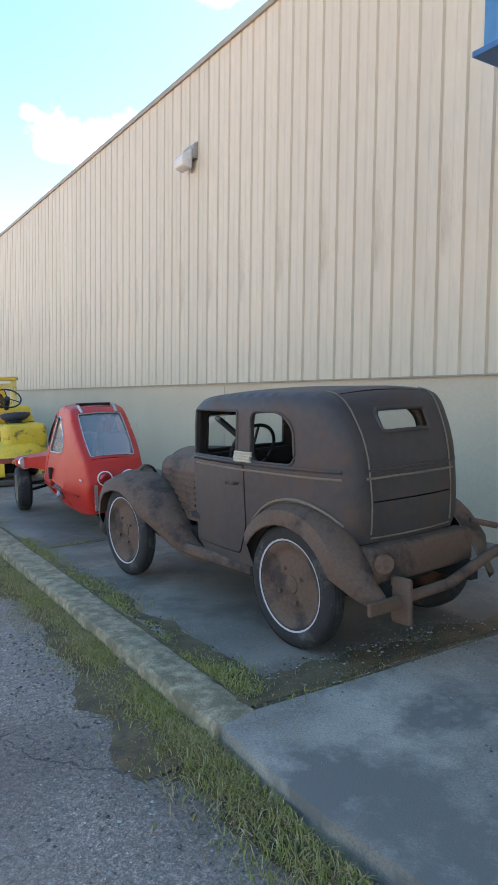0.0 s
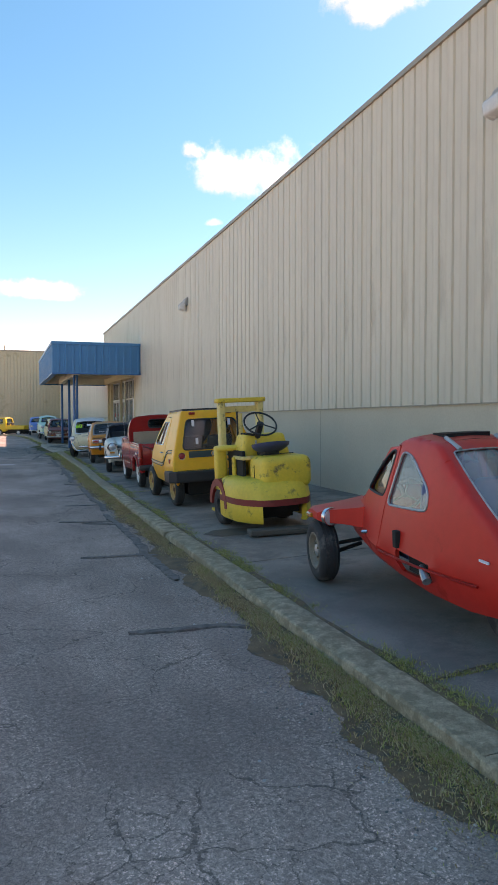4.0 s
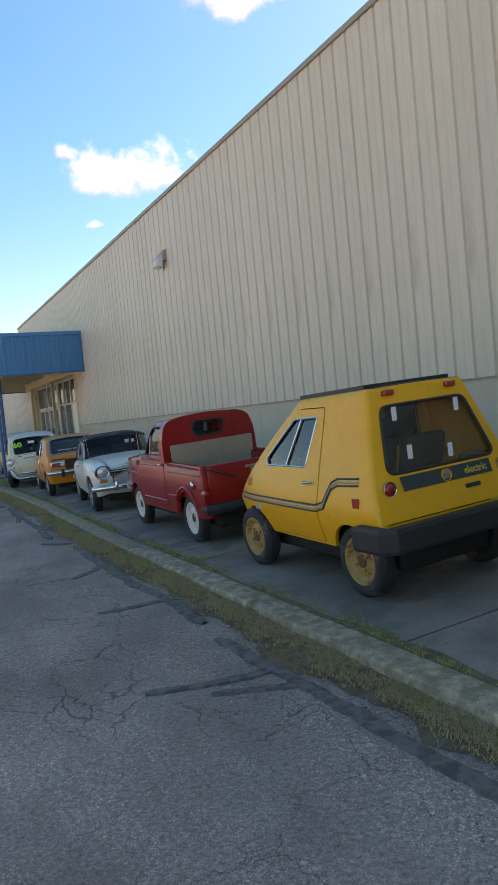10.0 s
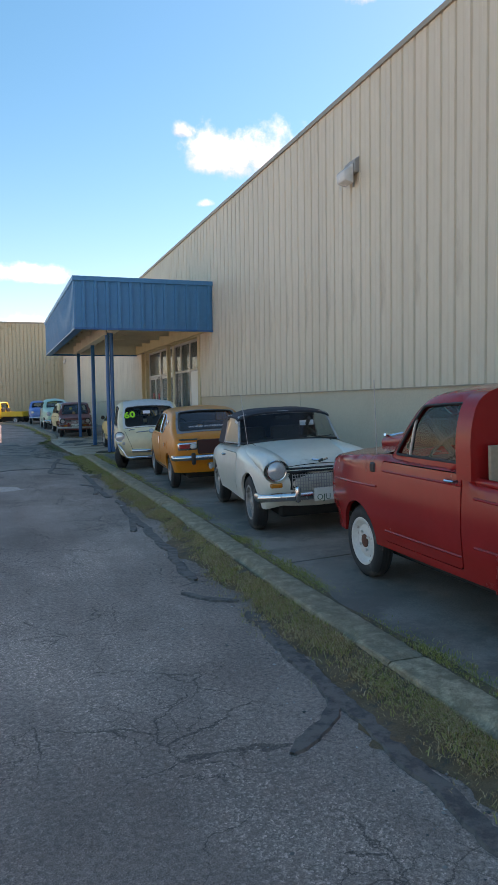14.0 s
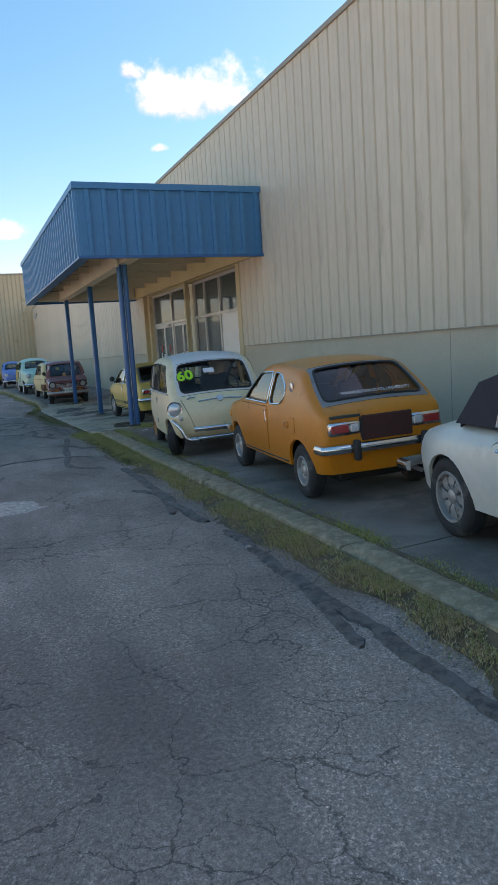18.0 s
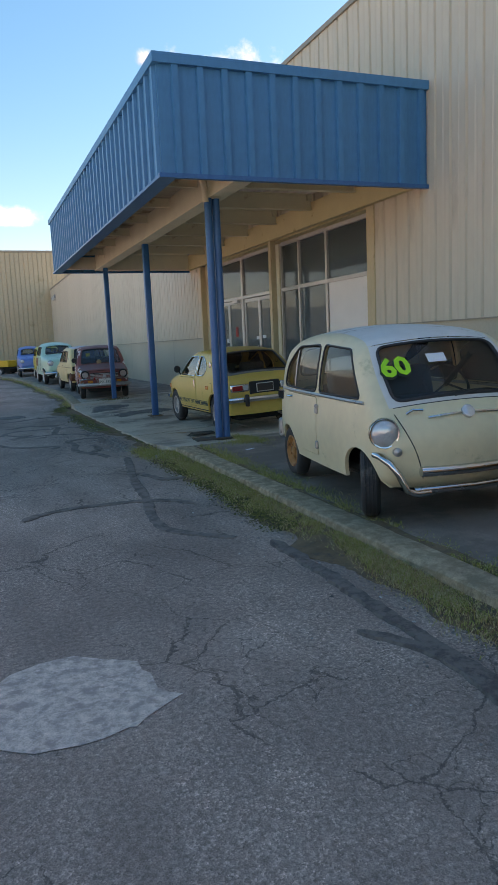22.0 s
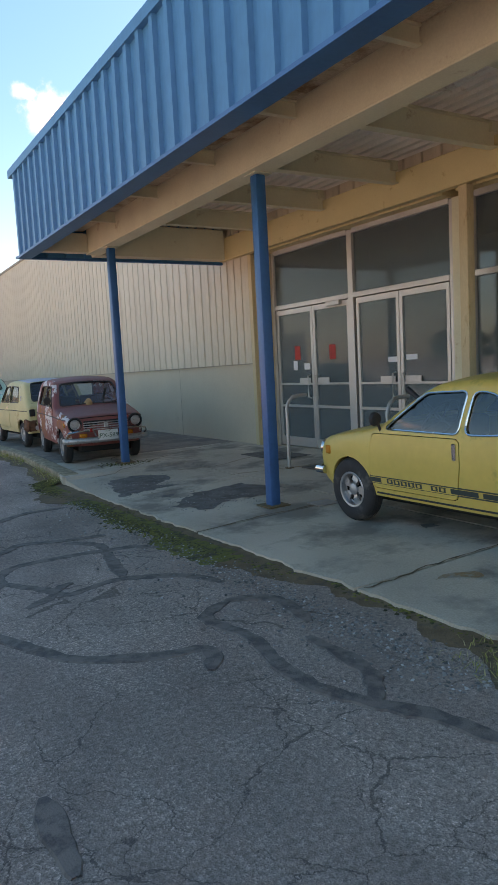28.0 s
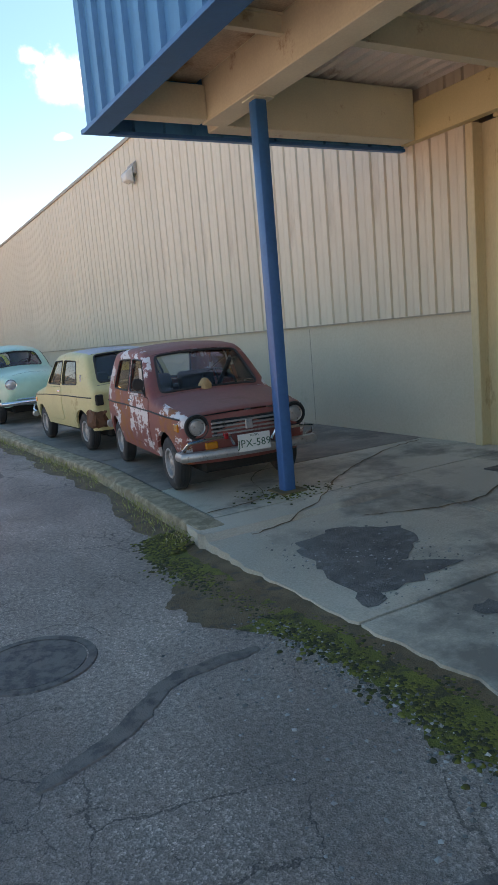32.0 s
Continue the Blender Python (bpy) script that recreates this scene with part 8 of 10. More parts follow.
def peeling():
    """Maroon with rust stains and torn white undercoat."""
    m = mat("maroon_peeling", (0.25, 0.058, 0.05), 0.55, vary=0.15, scale=2, fine=25, bump=0.05, dirt=(0.34, 0.11, 0.03), dirt_amt=0.36, dirt_scale=2.6)
    n, l = m.node_tree.nodes, m.node_tree.links
    b = n["Principled BSDF"]
    old = b.inputs["Base Color"].links[0].from_socket
    tc = n.new("ShaderNodeTexCoord")
    mp = n.new("ShaderNodeMapping")
    mp.inputs["Location"].default_value, mp.inputs["Scale"].default_value = (3.3, 1.7, 0.4), (1, 1, 1.6)
    nz = n.new("ShaderNodeTexNoise")
    nz.inputs["Scale"].default_value, nz.inputs["Detail"].default_value, nz.inputs["Roughness"].default_value = 2.4, 9, 0.7
    rp = n.new("ShaderNodeValToRGB")
    rp.color_ramp.elements[0].position, rp.color_ramp.elements[1].position = 0.55, 0.575
    mx = n.new("ShaderNodeMixRGB")
    mx.inputs[2].default_value = (0.62, 0.58, 0.57, 1)
    l.new(tc.outputs["Object"], mp.inputs[0])
    l.new(mp.outputs[0], nz.inputs["Vector"])
    l.new(nz.outputs[0], rp.inputs[0])
    l.new(rp.outputs[0], mx.inputs[0])
    l.new(old, mx.inputs[1])
    l.new(mx.outputs[0], b.inputs["Base Color"])
    return m


c, sh = saloon("faded maroon small saloon with peeling paint and rust", maroon, peeling(), True, plate_text="JPX-589")
text(c, "TEXAS", 0.03, Matrix.Translation((0, 1.6315, 0.50)) @ Matrix.Rotation(math.pi, 4, "Z") @ Matrix.Rotation(math.pi / 2, 4, "X"), M["plate_ink"], "plate_heading")
bm = bmesh.new()
lathe(bm, [(0.075, 0.0), (0.065, 0.05), (0.03, 0.10), (0.001, 0.11)], 16, Matrix.Translation((0.05, 0.62, 0.875)) @ Matrix.Rotation(-math.pi / 2, 4, "Y"))
part("bonnet_cap", bm, mat("cork", (0.42, 0.25, 0.12), 0.8, vary=0.2), c, "tan cone lying on the bonnet")
part("clearance_lamp", box(bmesh.new(), 0.24, 0.28, 1.60, 1.64, 0.50, 0.55, 0.006), M["red_lens"], c)
part("window_paper", boxes((0.545, 0.549, 0.0, 0.26, 0.92, 1.12)), M["paper"], c)
place(c, 2.57, 38.15, 174.1)

pale = mat("pale_yellow", (0.55, 0.48, 0.24), 0.45, vary=0.1, scale=2, fine=25, bump=0.03, dirt=(0.33, 0.20, 0.09), dirt_amt=0.14, dirt_scale=2.2)
faded = mat("faded_roof", (0.42, 0.42, 0.47), 0.6, vary=0.2, scale=2, dirt=(0.25, 0.22, 0.2), dirt_amt=0.25)
c, sh = saloon("pale yellow small saloon with rusted rear corners and no bumper", pale, pale, faded, rear_damage=True)
rusty = mat("rust_deep", (0.16, 0.06, 0.03), 0.85, vary=0.35, scale=8, fine=60, bump=0.4)
for s in (-1, 1):
    bm = box(bmesh.new(), *sorted((s * 0.44, s * 0.645)), -1.51, -1.24, 0.33, 0.56, 0.05, 2)
    rr = random.Random(5)
    for v in bm.verts:
        v.co += Vector((rr.uniform(-0.02, 0.02), rr.uniform(-0.02, 0.02), rr.uniform(-0.03, 0.03)))
    part("rusted_corner", bm, rusty, c, "crumpled rusty rear corner")
part("plate_hollow", box(bmesh.new(), -0.20, 0.20, -1.505, -1.46, 0.60, 0.76, 0.01), M["under"], c)
part("rear_rail", box(bmesh.new(), -0.45, 0.45, -1.46, -1.40, 0.36, 0.42, 0.01), rusty, c)
part("window_tag", boxes((-0.12, 0.0, -1.31, -1.305, 1.03, 1.13)), mat("tag_yellow", (0.6, 0.45, 0.05), 0.7), c)
place(c, 2.0 + 0.615, 41.6, 2)


# -- older rounded cars farther along --
def old_saloon(label, body, long=1.0, van=False, wood=None):
    c = thing("old_saloon", label, "car", "old rounded saloons")
    arches = [(-1.0 * long, 0.30, 0.28), (1.0 * long, 0.30, 0.28)]
    rear_top = (-1.35 * long, 1.36, 0.12) if van else (-1.05 * long, 1.28, 0.3)
    chain = [(1.55 * long, 0.36), (1.64 * long, 0.50, 0.1), (1.62 * long, 0.80, 0.12), (1.45 * long, 0.90, 0.15), (0.62 * long, 0.985, 0.08), (0.28 * long, 1.34, 0.16), (-0.3 * long, 1.43, 0.3), rear_top, (-1.50 * long, 0.90, 0.15), (-1.64 * long, 0.74, 0.1), (-1.66 * long, 0.50, 0.08), (-1.58 * long, 0.34)]
    sh = Shell(c, chain, under_line(-1.58 * long, 1.55 * long, 0.32, arches), [(-1.7 * long, 0.52), (-1.1, 0.60), (0, 0.625), (1.0, 0.60), (1.66 * long, 0.44)], [(0.3, 0.96), (0.6, 1.0), (0.95, 0.95), (1.43, 0.76)], edge=0.10, crown=0.05)
    w1 = quad((0.46 * long, 1.0), (0.26 * long, 1.28), (-0.12, 1.31), (-0.12, 1.0), r=0.04)
    w2 = quad((-0.20, 1.0), (-0.20, 1.31), (-0.72 * long, 1.29), (-0.90 * long, 1.02), r=0.06)
    sh.sides(body, [w1, w2])
    if wood:
        sh.panel("wood_panel", quad((-0.16, 0.62), (-0.16, 0.93), (-1.42 * long, 0.88), (-1.50 * long, 0.62), r=0.04), wood, label="brown wooden side panel")
    sh.pane(w1, M["glass_car"], M["rubber"])
    sh.pane(w2, M["glass_car"], M["rubber"])
    sh.strip("front_panel", None, 3, body)
    sh.strip("bonnet", 3, 4, body)
    sh.strip("windscreen_frame", 4, 5, body, (0.05, 0.04, 0.12), M["glass_car"], M["rubber"])
    sh.strip("roof", 5, 7, body)
    sh.strip("rear_frame", 7, 8, body, (0.08, 0.08, 0.3), M["glass_car"], M["rubber"])
    sh.strip("tail", 8, None, body)
    sh.line([(0.58, 0.40), (0.58, 0.96)], M["rubber"], 0.005, "door_seam")
    sh.line([(-0.16, 0.40), (-0.16, 0.96)], M["rubber"], 0.005, "door_seam")
    for s in (-1, 1):
        lamp(c, s * 0.41, 1.625 * long, 0.74, 0.09, M["head_lens"])
        part("tail_lamp", lathe(bmesh.new(), [(0.045, 0), (0.04, 0.03), (0.001, 0.04)], 14, Matrix.Translation((s * 0.42, -1.655 * long, 0.62)) @ Matrix.Rotation(-math.pi / 2, 4, "Z")), M["red_lens"], c)
    for z in (0.46, 0.52, 0.58):
        part("grille_bar", tube(bmesh.new(), [(x * 0.34, 1.66 * long - 0.05 * x * x, z) for x in (-1, -0.5, 0, 0.5, 1)], 0.014, 6), M["chrome"], c)
    bumper(c, 1.70 * long, 0.40, 0.58, 0.09, 0.05, 0.12, True, M["chrome"], "front_bumper")
    bumper(c, -1.70 * long, 0.40, 0.58, 0.09, 0.05, 0.12, False, M["chrome"], "rear_bumper")
    cabin(c, -0.9, 0.6, 0.5, 0.4, 0.98, 0.36, 0.0, -0.6)
    underbody(c, 0.38, -1.45 * long, 1.4 * long, 0.2, 0.5)
    white_rim = mat("rim_pale", (0.55, 0.55, 0.52), 0.5, vary=0.15)
    for y in (-1.0 * long, 1.0 * long):
        for s in (-1, 1):
            wheel(c, s * 0.60, y, 0.285, 0.14, 0.18, white_rim, "disc", M["chrome"], wall=white_rim)
    return c


mint = place(old_saloon("mint green rounded old estate car with brown wooden sides", paint("mint", (0.27, 0.55, 0.44), 0.4, (0.2, 0.38, 0.3), 0.1), 1.1, True, mat("estate_wood", (0.16, 0.075, 0.04), 0.6, vary=0.3, scale=5, stretch=(1, 0.2, 1))), 2.46, 47.25, 180)
mint.matrix_world = mint.matrix_world @ Matrix.Diagonal((1.13, 1.15, 1.06, 1))
place(old_saloon("bright yellow old estate car parked in the row", paint("lemon", (0.60, 0.50, 0.03), 0.4), van=True), 2.0 + 0.6, 51.6, 180)
place(old_saloon("sky blue rounded old saloon near the end building", paint("sky", (0.06, 0.20, 0.50), 0.4), van=True), 2.1, 56.0, 178)


def mini_truck():
    c = thing("mini_truck", "small yellow cab-over pickup truck by the end building", "truck")
    body = paint("amber", (0.62, 0.40, 0.01), 0.4)
    sh = Shell(c, [(1.48, 0.34), (1.52, 0.60, 0.05), (1.48, 0.90, 0.08), (1.20, 1.48, 0.12), (0.35, 1.52, 0.10), (0.22, 0.95, 0.05), (0.22, 0.40)], under_line(0.22, 1.48, 0.34, [(0.85, 0.28, 0.26)]), [(0.2, 0.64), (1.5, 0.62)], [(0.3, 0.96), (0.7, 1.0), (1.52, 0.86)], edge=0.07, crown=0.03)
    w = quad((1.24, 0.98), (1.06, 1.38), (0.55, 1.38), (0.52, 0.98), r=0.04)
    sh.sides(body, [w])
    sh.pane(w, M["glass_car"], M["rubber"])
    sh.strip("front_panel", None, 2, body)
    sh.strip("windscreen_frame", 2, 3, body, (0.05, 0.05, 0.1), M["glass_car"], M["rubber"])
    sh.strip("cab_roof", 3, 4, body)
    sh.strip("cab_back", 4, None, body, (0.08, 0.70, 0.25), M["glass_car"], M["rubber"])
    part("bed_floor", boxes((-0.62, 0.62, -1.55, 0.18, 0.52, 0.60)), body, c)
    for s in (-1, 1):
        part("bed_side", box(bmesh.new(), *sorted((s * 0.60, s * 0.64)), -1.55, 0.18, 0.56, 0.86, 0.01), body, c)
        lamp(c, s * 0.45, 1.52, 0.66, 0.08, M["head_lens"])
        for y in (-0.95, 0.85):
            wheel(c, s * 0.60, y, 0.25, 0.14, 0.14, M["silver"], "disc", M["chrome"])
    part("bed_tail", box(bmesh.new(), -0.62, 0.62, -1.58, -1.55, 0.56, 0.86, 0.01), body, c)
    part("rear_bumper", boxes((-0.55, 0.55, -1.62, -1.58, 0.40, 0.48)), M["rubber"], c)
    underbody(c, 0.42, -1.5, 1.3, 0.2, 0.52)
    seats(c, 0.6, 0.5, 0.55)
    part("wing_mirror", tube(bmesh.new(), ((0.6, 1.2, 1.0), (0.8, 1.25, 1.2)), 0.02, 6), M["chrome"], c)
    return c


t = mini_truck()
t.matrix_world = pose(0.3, 61.0, 0.004, 0, 0, 55)


import itertools


# ---- plants, seams and loose small things ----
def stuff(name, verts, faces, material, label, category, parent=None):
    me = bpy.data.meshes.new(name)
    me.from_pydata(verts, [], faces)
    me.materials.append(material)
    ob = new(name, me)
    if parent is not None:
        ob.parent = parent
        return tagged(ob, label, kind="stuff")
    return tagged(ob, label, category, kind="stuff")


def island_mat(name, stops, rough=0.7, translucent=0.0):
    """Each loose piece takes its own tone from a ramp."""
    m = bpy.data.materials.new(name)
    m.use_nodes = True
    n, l = m.node_tree.nodes, m.node_tree.links
    b = n["Principled BSDF"]
    ge, rp = n.new("ShaderNodeNewGeometry"), n.new("ShaderNodeValToRGB")
    while len(rp.color_ramp.elements) < len(stops):
        rp.color_ramp.elements.new(0.5)
    for e, (p, col) in zip(rp.color_ramp.elements, stops):
        e.position, e.color = p, (*col, 1)
    l.new(ge.outputs["Random Per Island"], rp.inputs[0])
    l.new(rp.outputs[0], b.inputs["Base Color"])
    b.inputs["Roughness"].default_value = rough
    b.inputs["Specular IOR Level"].default_value = 0.3
    return m


M["grass"] = island_mat("grass", ((0.0, (0.17, 0.18, 0.04)), (0.35, (0.30, 0.29, 0.075)), (0.66, (0.42, 0.38, 0.11)), (0.85, (0.45, 0.38, 0.17)), (1.0, (0.56, 0.47, 0.30))))
M["grass_dry"] = island_mat("grass_dry", ((0.0, (0.24, 0.13, 0.07)), (0.3, (0.42, 0.262, 0.14)), (0.6, (0.57, 0.385, 0.21)), (0.8, (0.43, 0.325, 0.14)), (1.0, (0.74, 0.54, 0.36))), 0.85)
M["moss"] = mat("moss", (0.15, 0.145, 0.025), 0.95, vary=0.35, scale=9, fine=140, bump=0.9, dirt=(0.07, 0.055, 0.03), dirt_amt=0.42, dirt_scale=7, bump_dist=0.012)
M["soil"] = mat("soil", (0.19, 0.112, 0.062), 0.95, vary=0.4, scale=6, fine=120, bump=0.9, dirt=(0.11, 0.08, 0.058), dirt_amt=0.35, dirt_scale=9, bump_dist=0.01)
M["tar"] = mat("tar", (0.090, 0.072, 0.066), 0.78, vary=0.35, scale=5, fine=130, bump=0.8, dirt=(0.17, 0.135, 0.12), dirt_amt=0.55, dirt_scale=12)
M["gravel"] = island_mat("gravel", ((0.0, (0.10, 0.095, 0.09)), (0.5, (0.2, 0.19, 0.18)), (0.85, (0.33, 0.32, 0.30)), (1.0, (0.52, 0.50, 0.47))), 0.9)
M["old_wood"] = mat("old_wood", (0.10, 0.085, 0.07), 0.9, vary=0.35, scale=4, fine=60, bump=0.5, dirt=(0.045, 0.035, 0.03), dirt_amt=0.35, dirt_scale=5, stretch=(0.3, 3, 3))
M["leaf_far"] = island_mat("leaf_far", ((0.0, (0.03, 0.055, 0.015)), (1.0, (0.09, 0.13, 0.035))), 0.8)

grnd = random.Random(11)


def fbm(y, k=0.0):
    """Slow unevenness along the kerb, 0 to 1."""
    s = 0.5 * math.sin(1.7 * y + k) + 0.3 * math.sin(3.9 * y + 1.3 + 2 * k) + 0.2 * math.sin(9.1 * y + 0.7 * k)
    return 0.5 + 0.5 * s


def road_z(x, y):
    return pave_z(x, y) if x > kerb_x(y) + 0.2 else 0.0


def bank_top(y):
    return float(np.interp(y, (6, 10, 17, 21), (0.05, 0.088, 0.088, 0.062)))


def bank(x, y):
    """Height of the dirt washed up against the kerb."""
    d = (kerb_x(y) - x) / 0.34
    return bank_top(y) * (1 - d) ** 1.4 if 0 <= d < 1 and not 27.6 < y < 35.7 else 0.0


def blade(V, F, x, y, z, h, w, lean_amt):
    """A thin leaf that rises and falls over to one side."""
    a = grnd.uniform(0, math.tau)
    b = grnd.uniform(0, math.tau)
    dx, dy = math.cos(a) * w / 2, math.sin(a) * w / 2
    lx, ly = math.cos(b) * h * lean_amt, math.sin(b) * h * lean_amt
    top = max(1.0 - 0.45 * lean_amt, 0.18)
    i = len(V)
    V += [(x - dx, y - dy, z - 0.004), (x + dx, y + dy, z - 0.004), (x + dx * 0.75 + lx * 0.38, y + dy * 0.75 + ly * 0.38, z + h * 0.62 * (0.5 + 0.5 * top)), (x - dx * 0.75 + lx * 0.38, y - dy * 0.75 + ly * 0.38, z + h * 0.62 * (0.5 + 0.5 * top)), (x + lx, y + ly, z + h * top)]
    F += [(i, i + 1, i + 2, i + 3), (i + 3, i + 2, i + 4)]


def tufts(x, y, k=0.0):
    """Where plants stand thick or thin, at two sizes."""
    return 0.5 + 0.9 * noise.noise((x * 3.0, y * 2.2, k)) + 0.6 * noise.noise((x * 11, y * 9, k + 5))


def greenness(y):
    """Dead and brown beside the forklift, greener near the ends and the canopy."""
    return float(np.interp(y, (-4, -1, 1.5, 4.5, 8, 13, 20, 26), (0.60, 0.42, 0.18, 0.06, 0.12, 0.26, 0.30, 0.62)))


def grass_zone(name, label, rows, dry=None):
    """rows: count, sampler of (x, y), height range, keep chance at (x, y). dry: also lay dead stems among it."""
    V, F, V2, F2 = [], [], [], []
    for n, where, (h0, h1), keep in rows:
        for _ in range(n):
            x, y = where()
            k = keep(x, y)
            if grnd.random() < k:
                h = grnd.uniform(h0, h1) * (0.5 + 0.5 * min(k, 1))
                z = road_z(x, y) + bank(x, y)
                if dry and grnd.random() > greenness(y) + 0.35 * noise.noise((x * 4, y * 3, 8)):
                    blade(V2, F2, x, y, z, h * 0.9, grnd.uniform(0.003, 0.0065), grnd.uniform(0.4, 1.8))
                else:
                    blade(V, F, x, y, z, h, grnd.uniform(0.003, 0.0065), grnd.uniform(0.25, 1.5))
    if V2:
        stuff(dry[0], V2, F2, M["grass_dry"], dry[1], "grass")
    return stuff(name, V, F, M["grass"], label, "grass")


def outer():
    y = grnd.uniform(-3.5, 27.6)
    return kerb_x(y) - abs(grnd.gauss(0, 0.062 + 0.075 * fbm(0.6 * y, 0.4))) * float(np.interp(y, (7, 11), (0.66, 1.0))) - 0.004, y


def inner():
    y = grnd.uniform(-3.4, 27.3)
    return kerb_x(y) + 0.235 + abs(grnd.gauss(0, 0.07)), y


def far_outer():
    y = grnd.uniform(35.8, 56)
    return kerb_x(y) - abs(grnd.gauss(0, 0.10)) - 0.004, y


def spot(cx, cy, sx, sy):
    return lambda: (grnd.gauss(cx, sx), grnd.gauss(cy, sy))


grass_zone("grass_strip", "short patchy green grass and dry weeds along the road side of the kerb", [
    (230000, outer, (0.014, 0.055), lambda x, y: 1.05 * tufts(x, y) + 0.2),
    (11000, lambda: (1.40 - abs(grnd.gauss(0, 0.15)), grnd.uniform(-3.4, 1.0)), (0.01, 0.042), lambda x, y: 1.1 * tufts(x, y, 2)),
    (5000, lambda: (1.40 - abs(grnd.gauss(0, 0.13)), grnd.uniform(-5.2, -3.3)), (0.02, 0.07), lambda x, y: 0.9),
    (2500, spot(1.42, -3.6, 0.09, 0.2), (0.02, 0.06), lambda x, y: 0.8)], ("dead_grass", "matted dead brown grass and stems against the kerb"))
grass_zone("joint_weeds", "low weeds growing in the joint behind the kerb", [
    (62000, inner, (0.010, 0.042), lambda x, y: 2.1 * max(fbm(y, 2.1) - 0.10, 0) * tufts(x, y, 3)),
    (8000, lambda: (1.66 + abs(grnd.gauss(0, 0.10)), grnd.uniform(-3.3, -0.6)), (0.015, 0.06), lambda x, y: 1.5 * (fbm(y * 2.3, 1.1) - 0.25) * (1 - 0.3 * (y + 3.3))),
    (700, lambda: (grnd.uniform(1.7, 3.2), -3.38 + grnd.gauss(0, 0.035)), (0.01, 0.03), lambda x, y: max(0, 1.1 - 0.5 * (x - 1.6))),
    (500, lambda: (grnd.uniform(1.65, 2.2), 0.36 + grnd.gauss(0, 0.025)), (0.01, 0.03), lambda x, y: 0.7),
    (500, lambda: (grnd.uniform(1.66, 2.5), 10.4 + grnd.gauss(0, 0.04)), (0.01, 0.035), lambda x, y: max(0, 1.1 - (x - 1.66)))])
grass_zone("post_grass", "tuft of green grass at the foot of the canopy post and kerb end", [
    (1500, spot(2.68, 27.55, 0.07, 0.30), (0.02, 0.07), lambda x, y: 0.9),
    (900, spot(2.55, 27.2, 0.16, 0.10), (0.02, 0.06), lambda x, y: 0.9),
    (2400, lambda: (kerb_x(24) + 0.26 + abs(grnd.gauss(0, 0.10)) + 0.02, grnd.uniform(23.5, 27.3)), (0.02, 0.06), lambda x, y: 0.75),
    (2200, spot(1.40, 27.75, 0.10, 0.32), (0.03, 0.09), lambda x, y: 0.95)])
grass_zone("far_grass", "thin grass along the far kerb", [(7000, far_outer, (0.02, 0.08), lambda x, y: 1.1 * fbm(y, 3.0))])


def edge_strip(name, y0, y1, step, inner_x, width, material, label, rise=0.012, parent=None, k=0.0):
    """Low uneven bank of dirt lying along an edge."""
    bm = bmesh.new()
    ys = list(np.arange(y0, y1, step))
    jit = [1.0 + 0.55 * noise.noise((1.9 * y, k, y0)) + 0.22 * noise.noise((5.5 * y, k, 2 + y0)) + 0.07 * noise.noise((17 * y, k, 4)) for y in ys]

    def f(u, v):
        y = ys[u]
        w = width * (0.35 + 0.9 * fbm(y, k)) * jit[u]
        x = inner_x(y) - w * v * (1 + 0.05 * v * noise.noise((29 * y, 3, k)))
        return x, y, road_z(x, y) + 0.003 + (rise if rise else bank_top(y) + 0.004) * (1 - v) ** 1.4

    grid(bm, f, range(len(ys)), (0, 0.35, 0.7, 1))
    return part(name, bm, material, parent, label, smooth=60)


ground_ob = bpy.data.objects["ground"]
edge_strip("kerb_soil", -3.5, 27.5, 0.025, lambda y: kerb_x(y) + 0.004, 0.31, M["soil"], "brown soil washed against the kerb", None, ground_ob, 0.4)
edge_strip("kerb_soil", -5.3, -3.5, 0.035, lambda y: 1.44, 0.25, M["soil"], "", 0.015, ground_ob, 1.0)
edge_strip("kerb_soil", 35.8, 56.0, 0.1, lambda y: kerb_x(y) + 0.004, 0.25, M["soil"], "", 0.02, ground_ob, 3.0)
edge_strip("joint_soil", -3.3, 27.3, 0.035, lambda y: kerb_x(y) + 0.24 + 0.10 * fbm(y, 2.1), 0.08, M["soil"], "", 0.004, pavement, 2.1)
edge_strip("joint_soil", -3.35, 0.6, 0.03, lambda y: kerb_x(y) + 0.46 - 0.05 * (y + 3.35) + 0.09 * noise.noise((0, 3 * y, 1)) + 0.03 * noise.noise((0, 11 * y, 1)), 0.20, M["soil"], "", 0.004, pavement, 2.4)
edge_strip("moss_bank", 23.6, 27.3, 0.03, lambda y: kerb_x(y) - 0.02, 0.30, M["moss"], "bright green moss beside the kerb", 0.03, ground_ob, 5.0)
edge_strip("edge_dirt", 27.6, 35.9, 0.03, lambda y: kerb_x(y) + 0.06 + 0.06 * fbm(y, 2), 0.5, M["soil"], "dark gritty dirt along the broken pavement edge", 0.012, ground_ob, 5.2)
M["moss_clump"] = island_mat("moss_clump", ((0.0, (0.05, 0.04, 0.025)), (0.4, (0.085, 0.07, 0.025)), (0.7, (0.13, 0.12, 0.025)), (1.0, (0.20, 0.185, 0.04))), 0.95)


